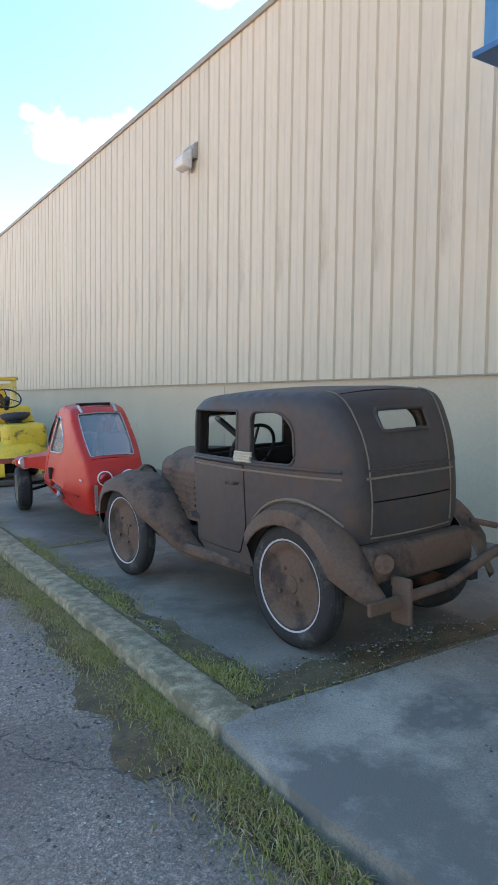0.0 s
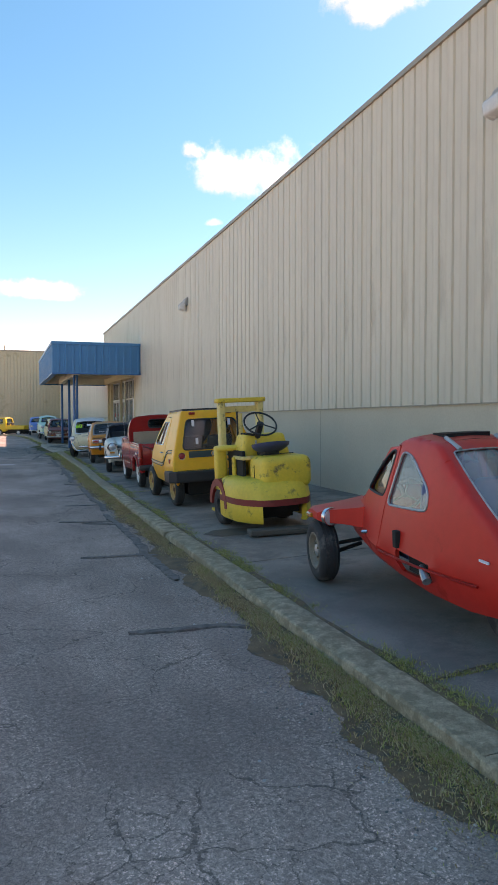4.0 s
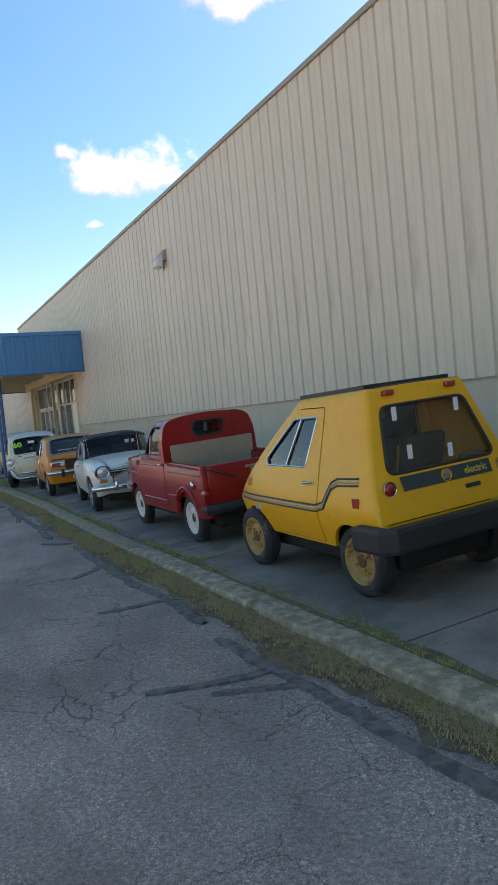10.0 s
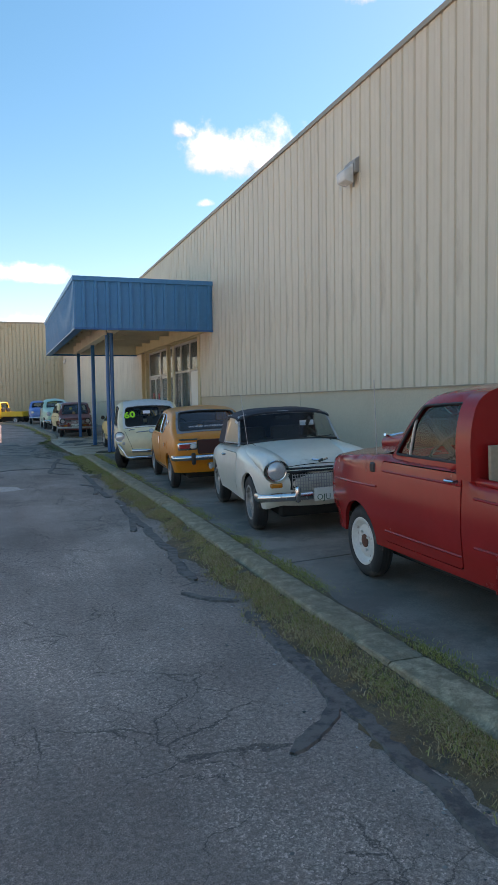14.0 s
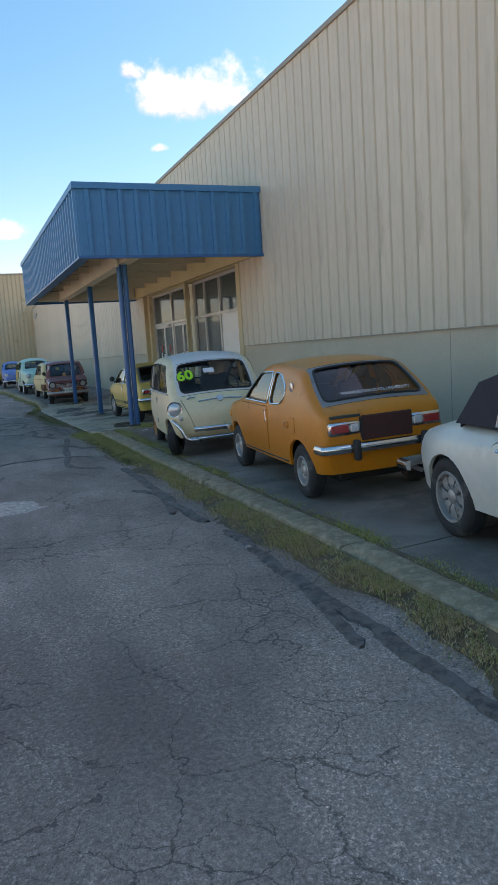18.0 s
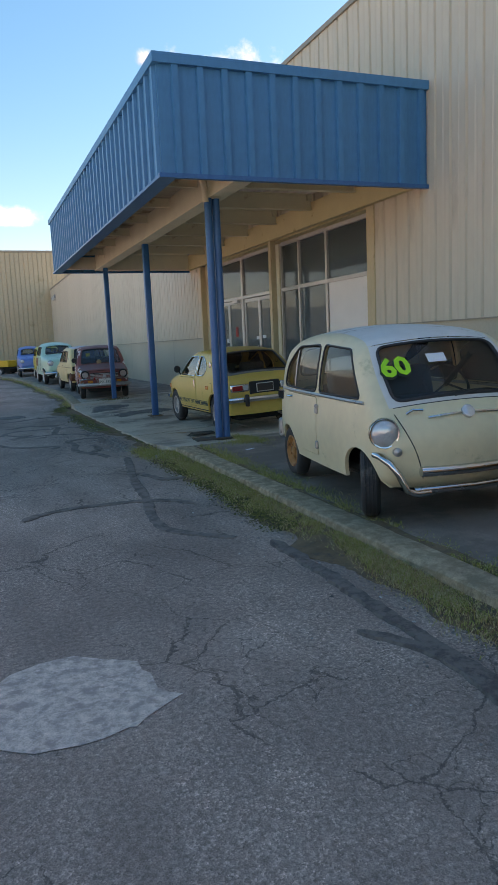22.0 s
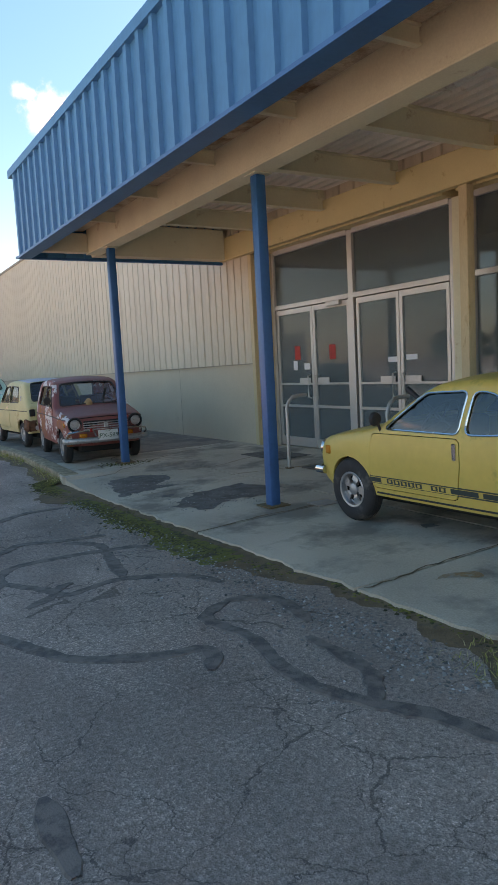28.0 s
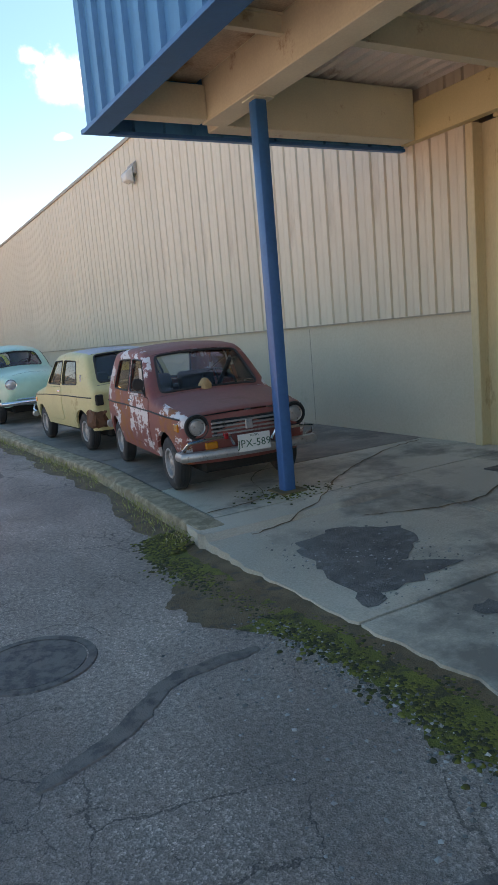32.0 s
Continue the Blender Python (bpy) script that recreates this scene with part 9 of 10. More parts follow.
def mounds(name, n, where, size, material, label, category):
    """Low rounded cushions."""
    V, F = [], []
    for _ in range(n):
        x, y = where()
        s = grnd.uniform(*size)
        z = road_z(x, y) + bank(x, y) + 0.002
        i, a0 = len(V), grnd.uniform(0, 1)
        for r, h in ((1.0, -0.15), (0.75, 0.32)):
            V += [(x + s * r * grnd.uniform(0.8, 1.15) * math.cos(a0 + q * math.tau / 6), y + s * r * grnd.uniform(0.8, 1.15) * math.sin(a0 + q * math.tau / 6), z + s * h) for q in range(6)]
        V.append((x, y, z + s * 0.5))
        for q in range(6):
            p = (q + 1) % 6
            F += [(i + q, i + p, i + 6 + p, i + 6 + q), (i + 6 + q, i + 6 + p, i + 12)]
    ob = stuff(name, V, F, material, label, category)
    for f in ob.data.polygons:
        f.use_smooth = True

edge_strip("moss_bank", 30.4, 36.1, 0.025, lambda y: kerb_x(y) - 0.03 - 0.10 * min(1, (y - 30.2) / 2) + 0.05 * noise.noise((0, 9 * y, 4)), 0.32, M["moss"], "olive moss mat along the broken pavement edge", 0.007, ground_ob, 5.0)


def moss_edge():
    while True:
        y = grnd.uniform(30.2, 36.2)
        k = fbm(y * 1.3, 5.0) * min(1, (y - 30.0) / 1.5)
        x = kerb_x(y) - 0.22 * min(1, (y - 29.8) / 2) + grnd.gauss(0, 0.05 + 0.06 * k)
        if grnd.random() < 0.25 + k:
            return x, y


mounds("moss", 9500, moss_edge, (0.005, 0.017), M["moss_clump"], "clumps of green and brown moss along the broken pavement edge", "moss")
mounds("moss", 1500, lambda: (kerb_x(29) + grnd.gauss(-0.01, 0.03), grnd.uniform(28.0, 31.5)), (0.006, 0.018), M["moss_clump"], "thin line of moss on the pavement edge", "moss")
mounds("moss", 7000, lambda: (kerb_x(25) - 0.12 - abs(grnd.gauss(0, 0.10)), grnd.uniform(23.4, 27.3)), (0.004, 0.011), M["moss_clump"], "bright moss cushions beside the kerb", "moss")
mounds("moss", 500, lambda: (kerb_x(-2) + 0.27 + abs(grnd.gauss(0, 0.06)), grnd.uniform(-3.35, -0.4)), (0.004, 0.009), M["moss_clump"], "brown moss in the weedy slab joint", "moss")
mounds("moss", 500, lambda: (grnd.uniform(1.7, 3.0), -3.30 + abs(grnd.gauss(0, 0.09))), (0.004, 0.010), M["moss_clump"], "moss and grit in the slab joint", "moss")
mounds("moss", 260, lambda: (grnd.gauss(2.55, 0.18), grnd.gauss(36.25, 0.14)), (0.006, 0.016), M["moss_clump"], "moss at the foot of the end post", "moss")

bm = bmesh.new()
xs = [1.62 + 0.04 * k for k in range(60)]


def joint_dirt(u, v):
    x = xs[u]
    w = 0.16 * (1 - 0.35 * u / 60) * (1 + 0.9 * noise.noise((4 * x, 0, 3)))
    y = -3.40 + 0.02 + w * v * 1.6
    return x, y, pave_z(x, y) + 0.004 + 0.004 * (1 - v)


grid(bm, joint_dirt, range(60), (0, 0.4, 0.8, 1))
part("joint_dirt", bm, M["soil"], pavement, "dark gritty dirt along the slab joint")


def smooth_line(pts, step=0.06):
    """Rounded run through plan points."""
    out = []
    n = len(pts)
    for i in range(n - 1):
        p0, p1, p2, p3 = (Vector(pts[min(max(i + d, 0), n - 1)]) for d in (-1, 0, 1, 2))
        m = max(2, int((p2 - p1).length / step))
        for k in range(m):
            t = k / m
            out.append(0.5 * ((2 * p1) + (p2 - p0) * t + (2 * p0 - 5 * p1 + 4 * p2 - p3) * t * t + (3 * p1 - p0 - 3 * p2 + p3) * t ** 3))
    out.append(Vector(pts[-1]))
    return out


SEAM_COUNT = itertools.count()


M["tar_old"] = mat("tar_old", (0.112, 0.088, 0.079), 0.85, vary=0.35, scale=4, fine=130, bump=0.8, dirt=(0.205, 0.157, 0.137), dirt_amt=0.55, dirt_scale=9)


def seam(pts, width, k, material=M["tar"]):
    pts = smooth_line(pts, 0.04)
    r = random.Random(k)
    bm = bmesh.new()
    prev = None
    z = 0.0035 + 0.0005 * next(SEAM_COUNT)
    for i, p in enumerate(pts):
        d = (pts[min(i + 1, len(pts) - 1)] - pts[max(i - 1, 0)]).normalized()
        o = Vector((d.y, -d.x))
        taper = min(1.0, 0.35 + 0.25 * min(i, len(pts) - 1 - i))
        wide = 1.0 + 0.35 * noise.noise((p.x * 3, p.y * 3, k))
        a, b = (width / 2 * taper * wide * (1 + 0.45 * noise.noise((p.x * 14, p.y * 14, k + q)) + r.uniform(-0.1, 0.1)) for q in (0, 7))
        row = [bm.verts.new((*(p + o * (a + 0.006)), 0.0005)), bm.verts.new((*(p + o * a), z)), bm.verts.new((*(p - o * b), z)), bm.verts.new((*(p - o * (b + 0.006)), 0.0005))]
        if prev:
            for j in range(3):
                bm.faces.new((prev[j], prev[j + 1], row[j + 1], row[j]))
        prev = row
    part("tar_seam", bm, material, ground_ob)


SEAMS = (
    ((-0.63, 30.92), (-0.52, 31.1), (-0.31, 31.38), (-0.28, 31.57), (-0.17, 31.74), (-0.04, 31.82), (0.2, 31.84), (0.44, 31.83), (0.64, 31.81), (0.89, 31.76), (1.05, 31.57)),
    ((-0.3, 31.42), (-0.18, 31.22), (-0.07, 31.04), (-0.02, 30.9), (0.05, 30.81), (0.26, 30.89), (0.44, 30.92), (0.65, 30.84), (0.83, 30.72), (0.93, 30.58), (1.0, 30.36)),
    ((-0.02, 30.9), (-0.15, 30.78), (-0.28, 30.7)),
    ((0.64, 31.81), (0.59, 31.51), (0.53, 31.2), (0.49, 30.97)),
    ((0.64, 31.81), (0.67, 31.99), (0.59, 32.18), (0.44, 32.3)),
    ((-0.25, 32.28), (-0.06, 32.37), (0.11, 32.53), (0.43, 32.42), (0.84, 32.35)),
    ((-0.24, 33.55), (0.14, 33.73), (0.48, 34.0), (0.94, 34.03)),
    ((-0.02, 30.91), (0.05, 31.03), (0.14, 31.06)),
    ((0.84, 30.0), (0.61, 29.86), (0.57, 29.71), (0.63, 29.43), (0.62, 29.25), (0.54, 28.98)),
    ((-0.63, 30.98), (-0.66, 30.58), (-0.57, 30.36), (-0.46, 30.1), (-0.35, 29.85), (-0.25, 29.68), (-0.03, 29.53), (0.17, 29.44), (0.35, 29.4), (0.33, 29.26), (0.25, 29.13)),
    ((0.82, 30.01), (1.0, 29.93), (1.09, 29.81), (1.07, 29.61), (1.02, 29.35)),
    ((0.88, 29.18), (0.86, 28.68), (0.69, 28.39)),
    ((-0.73, 28.55), (-0.74, 28.3), (-0.75, 28.09)),
    ((0.58, 29.12), (0.55, 28.72), (0.66, 28.4), (0.8, 28.14), (0.86, 27.85)))
for k, row in enumerate(SEAMS):
    seam(row, 0.085, k, M["tar_old"])
SEAMS_B = (
    ((-0.45, 24.8), (-0.28, 24.97), (0.0, 25.07), (0.34, 25.07), (0.69, 25.03), (0.93, 24.88), (1.06, 24.67)),
    ((1.06, 27.66), (0.94, 26.88), (0.8, 26.06), (0.71, 25.11), (0.6, 24.47), (0.58, 24.09), (0.62, 23.87), (0.77, 23.66), (0.99, 23.43)),
    ((0.94, 26.47), (1.03, 26.17), (1.11, 25.96), (1.36, 25.93)))
for k, row in enumerate(SEAMS_B):
    seam(row, 0.085, k + 20, M["tar_old"])
SEAMS_C = (
    ((0.55, 9.74), (0.77, 9.69), (1.02, 9.7), (1.23, 9.66), (1.27, 9.52)), ((0.69, 11.25), (0.82, 11.36), (1.04, 11.56), (1.19, 11.88)),
    ((0.33, 5.0), (0.58, 4.95), (0.84, 4.95), (1.17, 4.88)), ((0.31, 7.81), (0.66, 7.69), (1.04, 7.62)),
    ((0.37, 2.11), (0.73, 2.08), (1.07, 2.07), (1.25, 1.94)), ((0.61, 7.54), (1.09, 7.32)),
    ((0.87, 13.86), (1.04, 13.61), (1.21, 13.49)), ((1.21, 17.86), (0.99, 16.6)),
    ((0.94, 21.54), (1.14, 21.06), (1.01, 20.1)))
for k, row in enumerate(SEAMS_C):
    seam(row, 0.065, k + 40)
for k, (a, b, d) in enumerate(((3.6, 8.4, 0.30), (8.8, 13.4, 0.27), (14.2, 19.4, 0.36), (19.6, 23.4, 0.40))):
    seam([(kerb_x(y) - d - 0.08 * fbm(y, 1.5 * k) - 0.03 * noise.noise((2.9 * y, k, 0)), y) for y in np.arange(a, b, 0.2)], 0.085, k + 60)


def patch_flat(name, pts, material, parent, z, label=""):
    """A ragged flat patch over a surface."""
    r = random.Random(len(pts) * 7 + int(pts[0][1] * 10))
    n = len(pts)
    ring = []
    for i in range(n):
        a, b = Vector(pts[i]), Vector(pts[(i + 1) % n])
        m = max(2, int((b - a).length / 0.07))
        for k in range(m):
            p = a.lerp(b, k / m)
            ring.append((p.x + r.uniform(-0.04, 0.04), p.y + r.uniform(-0.04, 0.04)))
    bm = bmesh.new()
    patch(bm, ring, (), lambda a, b: (a, b, z(a, b)), lattice(ring, 0.2))
    return part(name, bm, material, parent, label)


rough_patch = mat("rough_patch", (0.15, 0.135, 0.125), 0.95, vary=0.45, scale=7, fine=110, bump=1.0, dirt=(0.22, 0.21, 0.2), dirt_amt=0.25, dirt_scale=10, bump_dist=0.012)
BREAKS = (((1.87, 35.15), (2.29, 35.2), (2.62, 34.96), (2.59, 34.7), (2.22, 34.4), (2.46, 34.17), (2.26, 34.15), (1.83, 34.1), (1.63, 34.01), (1.68, 34.42)),
          ((1.83, 32.98), (2.29, 33.45), (2.98, 33.53), (3.17, 32.92), (2.8, 32.64), (2.44, 32.8), (2.01, 32.51)),
          ((1.95, 33.55), (2.12, 33.52), (2.16, 33.66), (2.0, 33.7)), ((2.9, 30.35), (3.05, 30.3), (3.08, 30.4), (2.95, 30.44)))
for row in BREAKS:
    patch_flat("broken_patch", row, rough_patch, pavement, lambda a, b: pave_z(a, b) + 0.004, "crumbled gravelly patch in the concrete")
pale_patch = mat("pale_patch", (0.58, 0.46, 0.40), 0.9, vary=0.4, scale=26, fine=150, bump=0.8, dirt=(0.36, 0.28, 0.25), dirt_amt=0.42, dirt_scale=14)
patch_flat("pale_patch", ((-0.91, 21.25), (-0.72, 21.85), (-0.43, 21.92), (-0.17, 21.7), (-0.07, 21.3), (-0.32, 21.16), (-0.59, 21.14)), pale_patch, ground_ob, lambda a, b: 0.004, "pale worn patch in the asphalt")
part("floor_plate", boxes((2.84, 3.09, 31.70, 31.92, pave_z(2.96, 31.8), pave_z(2.96, 31.8) + 0.012)), M["lamp_metal"], pavement, "dark metal floor plate")

# Oil-dark slab cracks across the walk.
for k, row in enumerate((((1.5, 31.75), (2.2, 31.83), (3.3, 31.78)), ((1.6, 29.55), (2.4, 29.62), (3.4, 29.6)), ((1.75, 35.5), (2.4, 35.7), (3.2, 36.4), (4.2, 37.0), (4.9, 37.2)), ((2.6, 35.3), (3.4, 35.0), (4.3, 35.3)), ((3.2, 34.2), (3.8, 34.0), (4.9, 33.6)), ((1.7, 36.15), (2.3, 36.3), (2.6, 37.0), (3.2, 37.6)), ((1.7, 0.34), (2.4, 0.40), (3.4, 0.37)), ((1.75, 10.42), (2.3, 10.45), (3.2, 10.4)))):
    bm = bmesh.new()
    pts = smooth_line(row, 0.08)
    r = random.Random(k)
    V = []
    for p in pts:
        w = r.uniform(0.004, 0.014)
        o = r.uniform(-0.02, 0.02)
        V.append((bm.verts.new((p.x, p.y + o - w, pave_z(p.x, p.y) + 0.005)), bm.verts.new((p.x, p.y + o + w, pave_z(p.x, p.y) + 0.005))))
    for a, b in zip(V, V[1:]):
        bm.faces.new((a[0], b[0], b[1], a[1]))
    part("slab_crack", bm, M["soil"], pavement)


def pebbles(name, n, where, size, label):
    V, F = [], []
    for _ in range(n):
        x, y = where()
        z = road_z(x, y)
        s = grnd.uniform(*size) * grnd.choice((0.6, 0.8, 1, 1, 1.5))
        i = len(V)
        a0 = grnd.uniform(0, math.tau)
        for q in range(4):
            a = a0 + q * math.tau / 4
            r = s * grnd.uniform(0.7, 1.1)
            V.append((x + r * math.cos(a), y + r * math.sin(a), z + s * grnd.uniform(0.1, 0.5)))
        V += [(x, y, z + s * grnd.uniform(0.7, 1.0)), (x, y, z - 0.3 * s)]
        for q in range(4):
            F += [(i + q, i + (q + 1) % 4, i + 4), (i + (q + 1) % 4, i + q, i + 5)]
    stuff(name, V, F, M["gravel"], label, "gravel")


def scatter_kerb():
    y = grnd.uniform(-5.5, 27.4)
    return kerb_x(y) - 0.1 - abs(grnd.gauss(0, 0.28)), y


pebbles("gravel", 5200, scatter_kerb, (0.003, 0.009), "loose grey gravel scattered along the road edge")
pebbles("gravel", 3800, lambda: (grnd.gauss(1.16, 0.10) if grnd.random() < 0.8 else grnd.uniform(0.4, 1.3), grnd.uniform(28.2, 34.5)), (0.005, 0.011), "loose dark gravel at the edge of the canopy pavement")
pebbles("gravel", 900, lambda: (grnd.uniform(1.7, 3.4), -3.22 + grnd.gauss(0, 0.10)), (0.004, 0.010), "gravel spilling from the broken slab joint")
pebbles("gravel", 2600, lambda: (1.35 - abs(grnd.gauss(0, 0.55)), grnd.uniform(-5.6, -1.5)), (0.003, 0.009), "stray stones on the road")
pebbles("gravel", 700, lambda: (grnd.gauss(2.4, 0.3), grnd.gauss(33.0, 0.25)), (0.004, 0.010), "crumbled stones in the broken pavement")
pebbles("gravel", 700, lambda: (grnd.gauss(2.1, 0.25), grnd.gauss(34.6, 0.28)), (0.004, 0.010), "crumbled stones in the broken pavement")

pebbles("gravel", 700, lambda: (grnd.uniform(1.5, 4.5), grnd.uniform(-5.6, -3.4)), (0.002, 0.006), "small pale spalls on the pad")


def chunk(x, y, s, material, label, seed, name="rubble_chunk", flat=0.6, cat="rubble"):
    r = random.Random(seed)
    bm = bmesh.new()
    bmesh.ops.create_icosphere(bm, subdivisions=2, radius=s)
    for v in bm.verts:
        v.co *= r.uniform(0.75, 1.15)
        v.co.z *= flat
    lo = min(v.co.z for v in bm.verts)
    single(name, bm, material, label, cat, "rubble", at=Matrix.Translation((x, y, road_z(x, y) - lo * 0.85)))


pale_stone = mat("pale_stone", (0.36, 0.34, 0.31), 0.9, vary=0.2, scale=12, bump=0.5)
for k, (x, y, s) in enumerate(((1.52, 27.52, 0.05), (1.40, 27.44, 0.035), (1.60, 27.46, 0.04), (1.30, 26.0, 0.02), (1.26, 12.0, 0.018), (1.15, 10.1, 0.016), (1.28, 9.4, 0.016), (1.22, 8.6, 0.02), (1.18, 18.6, 0.026), (1.45, -3.56, 0.03), (1.60, -3.48, 0.025))):
    chunk(x, y, s, pale_stone, "broken pale concrete lump beside the kerb", k)


def litter(x, y, w, h, rz, label, name="paper_scrap", material=None):
    bm = bmesh.new()
    r = random.Random(int(x * 100 + y * 10))
    grid(bm, lambda u, v: ((u - 0.5) * w, (v - 0.5) * h, 0.004 + r.uniform(0, 0.018)), (0, 0.33, 0.66, 1), (0, 0.5, 1))
    single(name, bm, material or M["paper"], label, "litter", "litter", at=pose(x, y, road_z(x, y) + 0.002, 0, 0, rz))


litter(2.37, 26.54, 0.14, 0.09, 20, "crumpled white paper scrap on the pavement")
litter(1.49, 27.58, 0.12, 0.10, 60, "white plastic scrap by the kerb end")
litter(1.30, 19.7, 0.16, 0.035, 70, "pale wood offcut lying against the kerb", "wood_scrap", M["kerb"])
litter(1.12, 20.55, 0.03, 0.07, 10, "white litter scrap on the asphalt")


def plank(x, y, L, w, rz, label):
    bm = box(bmesh.new(), -L / 2, L / 2, -w / 2, w / 2, 0, 0.028, 0.004)
    r = random.Random(int(x * 50))
    for v in bm.verts:
        if abs(v.co.x) > L / 2 - 0.02:
            v.co.x += r.uniform(-0.05, 0.03)
    z = max(road_z(x, y), road_z(x + L / 2, y)) + 0.008
    single("plank", bm, M["old_wood"], label, "plank", "planks", at=pose(x, y, z, 0, 1.2, rz))


plank(2.34, 27.93, 0.52, 0.10, 8, "dark splintered board lying at the foot of the post")
plank(2.30, 27.70, 0.50, 0.05, 3, "thin rotten lath lying beside the post")
plank(2.42, 28.72, 0.42, 0.11, 20, "dark weathered board beside the parked coupe")
plank(2.50, 28.86, 0.34, 0.08, 12, "short dark board end beside the parked coupe")

timber = box(bmesh.new(), -0.42, 0.42, -0.10, 0.10, 0, 0.07, 0.012)
single("timber", timber, M["old_wood"], "dark rotten timber under the forklift tail", "timber", at=pose(2.66, 4.80, road_z(2.66, 4.80) + 0.012, 0, -1.5, -6))
oil = mat("oil_stain", (0.13, 0.075, 0.048), 0.7, vary=0.3, scale=5, fine=80, bump=0.2, dirt=(0.11, 0.075, 0.055), dirt_amt=0.45, dirt_scale=5)
patch_flat("oil_stain", ((1.84, 5.3), (1.95, 5.05), (2.3, 5.0), (2.6, 5.1), (2.55, 5.45), (2.2, 5.5), (1.95, 5.48)), oil, pavement, lambda a, b: pave_z(a, b) + 0.0045, "rusty oil stain on the slab")
for row in (((4.05, 33.75), (4.1, 32.9), (5.1, 32.9), (5.1, 33.75)), ((4.2, 35.6), (4.2, 34.6), (5.1, 34.6), (5.1, 35.6))):
    x0, y1 = row[0]
    x1, y0 = row[2]
    z = pave_z(x0, y0) + 0.018
    single("door_mat", box(bmesh.new(), x0, x1, y0, y1, z - 0.004, z + 0.006, 0.003), M["tar"], "worn black rubber mat before the shop doors", "mat", "door mats", at=Matrix.Rotation(0, 4, "Z"))
for y in (33.92, 31.95):
    z = pave_z(3.98, y)
    st = thing("pipe_rail", "pale bent steel pipe rail standing by the doors", "rail", "pipe rails", at=(3.98, y, z))
    part("pipe", tube(bmesh.new(), [(0, 0, 0)] + [(0.0, 0.0, 0.2 * k) for k in range(1, 5)] + [(0.03, 0, 0.89), (0.10, 0, 0.95), (0.20, 0, 0.965), (0.32, 0, 0.965)], 0.024, 10), M["alu"], st, smooth=60)
    part("floor_flange", lathe(bmesh.new(), [(0.06, 0.0), (0.06, 0.01), (0.026, 0.012)], 20, Matrix.Rotation(-math.pi / 2, 4, "Y")), M["rust_wood"], st)

# Notices taped to the door glass.
red_card = mat("red_card", (0.55, 0.03, 0.02), 0.6, vary=0.1)
NOTICES = ((35.50, 1.67, 0.15, 0.22, False, "red card notice on the door glass"), (34.59, 1.65, 0.15, 0.22, False, "red card notice on the door glass"), (35.57, 1.47, 0.11, 0.15, True, "small white paper notice on the door glass"), (35.25, 1.45, 0.15, 0.10, True, "small white paper notice on the door glass"), (33.27, 1.49, 0.2, 0.07, True, "white strip notice on the door glass"), (32.92, 1.51, 0.2, 0.07, True, "white strip notice on the door glass"))
for y, z, w, h, m_, lab in NOTICES:
    single("notice", boxes((SX - 0.006, SX - 0.003, y - w / 2, y + w / 2, z - h / 2, z + h / 2)), m_ and M["paper"] or red_card, lab, "notice", "door notices")

patch_flat("rust_stain", ((2.05, 29.36), (2.17, 29.30), (2.31, 29.21), (2.36, 29.28), (2.25, 29.40), (2.11, 29.43)), mat("rust_stain", (0.36, 0.19, 0.095), 0.9, vary=0.25, scale=9, fine=80, bump=0.2, dirt=(0.34, 0.29, 0.23), dirt_amt=0.45, dirt_scale=12), pavement, lambda a, b: pave_z(a, b) + 0.0042, "faint orange rust stain on the concrete")
# Iron manhole cover in the road.
man = thing("manhole_cover", "round iron manhole cover set in the asphalt", "manhole", at=(-0.02, 34.6, 0))
turn = Matrix.Rotation(-math.pi / 2, 4, "Y")
part("rim_ring", lathe(bmesh.new(), [(0.27, 0.0), (0.27, 0.008), (0.31, 0.008), (0.315, 0.0)], 40, turn), M["tar"], man)
part("cover", lathe(bmesh.new(), [(0.26, 0.0), (0.26, 0.006), (0.0001, 0.006)], 40, turn), M["tar"], man)

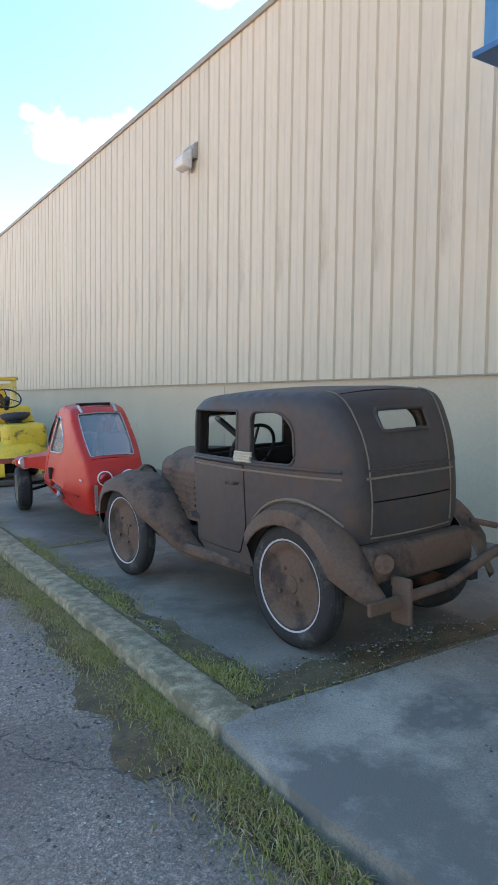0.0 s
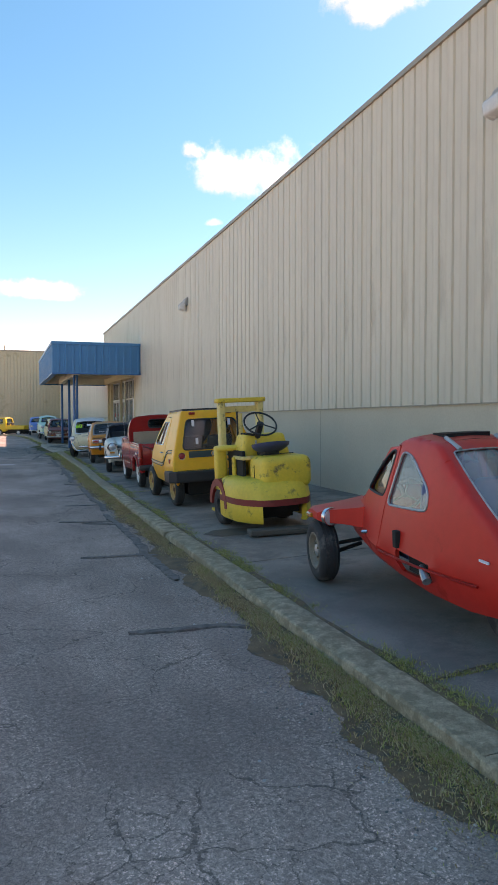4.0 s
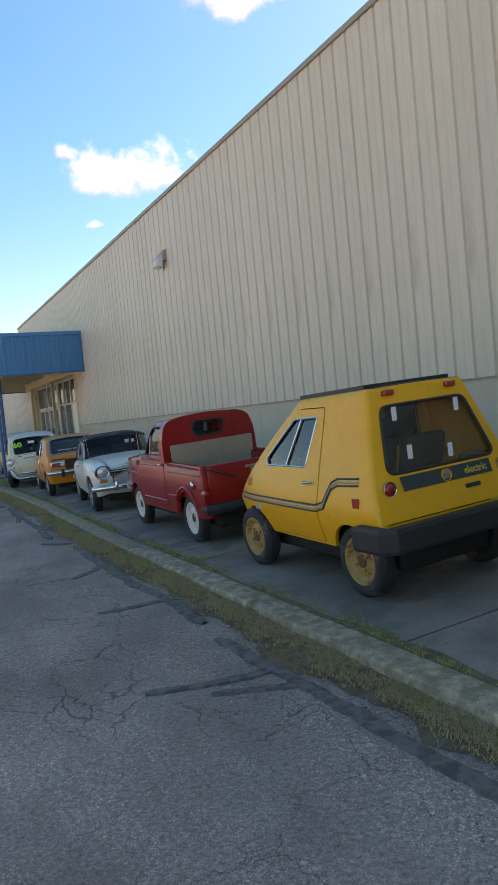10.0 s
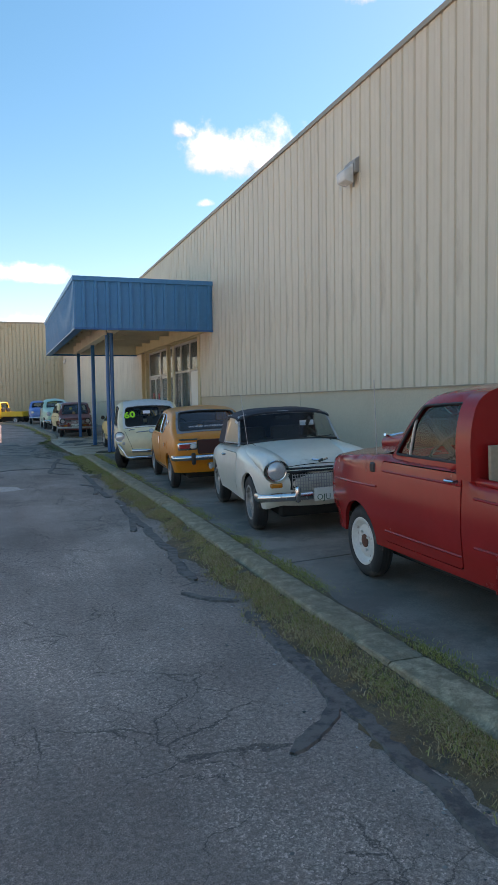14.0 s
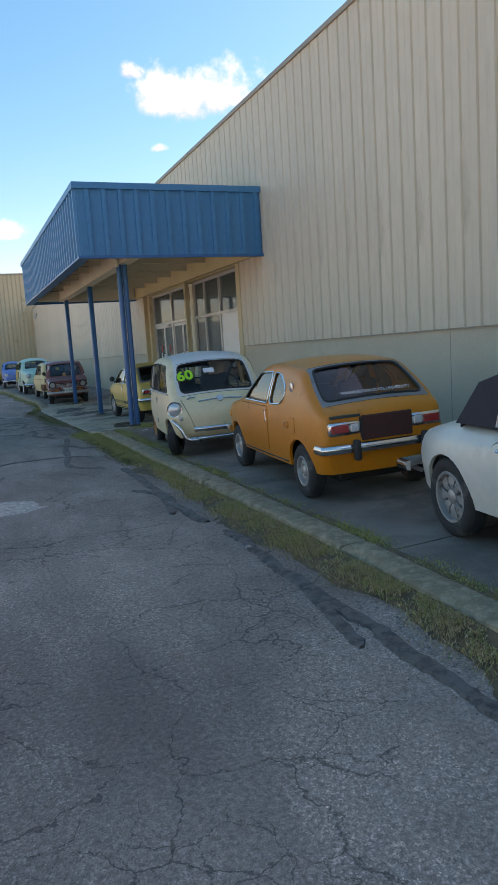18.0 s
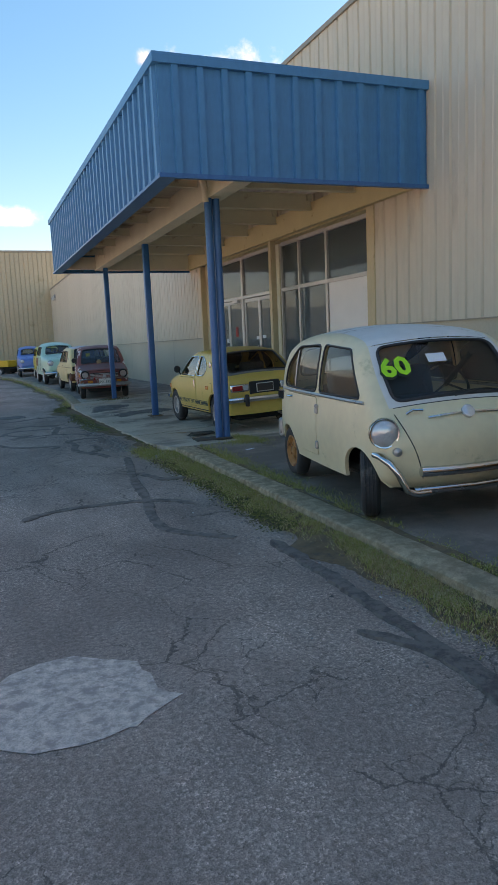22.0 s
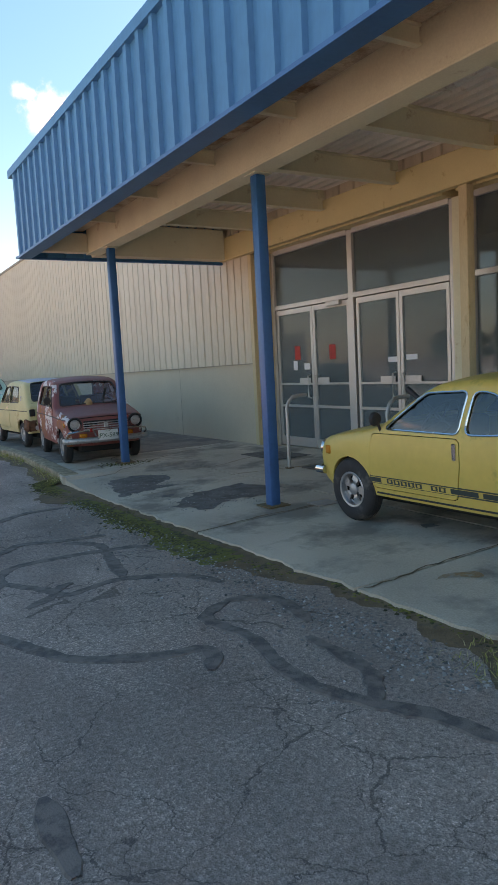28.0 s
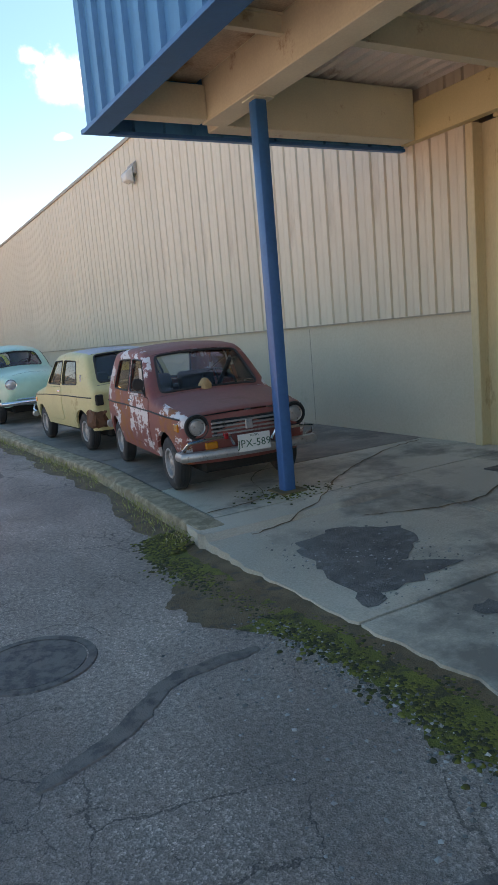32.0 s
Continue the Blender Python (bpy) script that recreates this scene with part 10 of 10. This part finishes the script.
# Second blue canopy, at the start of the wall.
c2 = thing("canopy_rear", "blue ribbed metal canopy over the other shop entrance", "canopy", kind="structure")
X2, Y2, Y3 = 3.04, -3.385, -13.0
fp2 = fascia_panel_mesh(0.305, 1.15)
n2 = 7
for i in range(n2):
    w = (WALL - 0.04 - X2) / n2
    shared("fascia_panel", fp2, c2, Matrix.Translation((X2 + (i + 1) * w, Y2, 3.36)) @ Matrix.Rotation(math.pi, 4, "Z") @ Matrix.Diagonal((w / 0.305, 1, 1, 1)))
for i in range(31):
    w = (Y2 - Y3) / 31
    shared("fascia_panel", fp2, c2, Matrix.Translation((X2, Y3 + (i + 1) * w, 3.36)) @ Matrix.Rotation(-math.pi / 2, 4, "Z") @ Matrix.Diagonal((w / 0.305, 1, 1, 1)))
part("drip_edge", boxes((X2 - 0.04, WALL - 0.04, Y2 - 0.02, Y2 + 0.04, 3.33, 3.36), (X2 - 0.04, X2 + 0.12, Y3, Y2 - 0.02, 3.33, 3.36)), M["blue_post"], c2)
part("roof_deck", boxes((X2 + 0.05, WALL - 0.04, Y3, Y2 - 0.05, 3.9, 4.2)), M["deck"], c2)

# Trees beyond the added pale lot.
V, F = [], []
tr = random.Random(21)
for k in range(46):
    cx, cy = -95 + tr.uniform(-8, 8), -70 + 4.4 * k + tr.uniform(-1.5, 1.5)
    hh, rr = tr.uniform(6, 9), tr.uniform(2.6, 4.2)
    i = len(V)
    for q in range(6):
        a = q * math.tau / 6
        V += [(cx + 0.25 * math.cos(a), cy + 0.25 * math.sin(a), 0), (cx + 0.12 * math.cos(a), cy + 0.12 * math.sin(a), hh * 0.7)]
    for q in range(6):
        F.append((i + 2 * q, i + 2 * ((q + 1) % 6), i + 2 * ((q + 1) % 6) + 1, i + 2 * q + 1))
    for _ in range(260):
        a, b = tr.uniform(0, math.tau), tr.uniform(-0.9, 1)
        r = rr * (1 - 0.55 * max(b, 0) ** 2) * tr.uniform(0.5, 1.0)
        x, y, z = cx + r * math.cos(a), cy + r * math.sin(a), hh * 0.58 + b * hh * 0.40
        s = tr.uniform(0.35, 0.8)
        i = len(V)
        n3 = Vector((tr.uniform(-1, 1), tr.uniform(-1, 1), tr.uniform(-0.3, 1))).normalized()
        u3 = n3.orthogonal().normalized()
        v3 = n3.cross(u3)
        for pu, pv in ((1, 0.1), (0.2, 0.9), (-0.9, 0.3), (-0.4, -0.8), (0.6, -0.6)):
            V.append(tuple(Vector((x, y, z)) + s * (pu * u3 + pv * v3)))
        F.append(tuple(range(i, i + 5)))
stuff("treeline", V, F, M["leaf_far"], "row of leafy trees beyond the added pale lot", "trees")
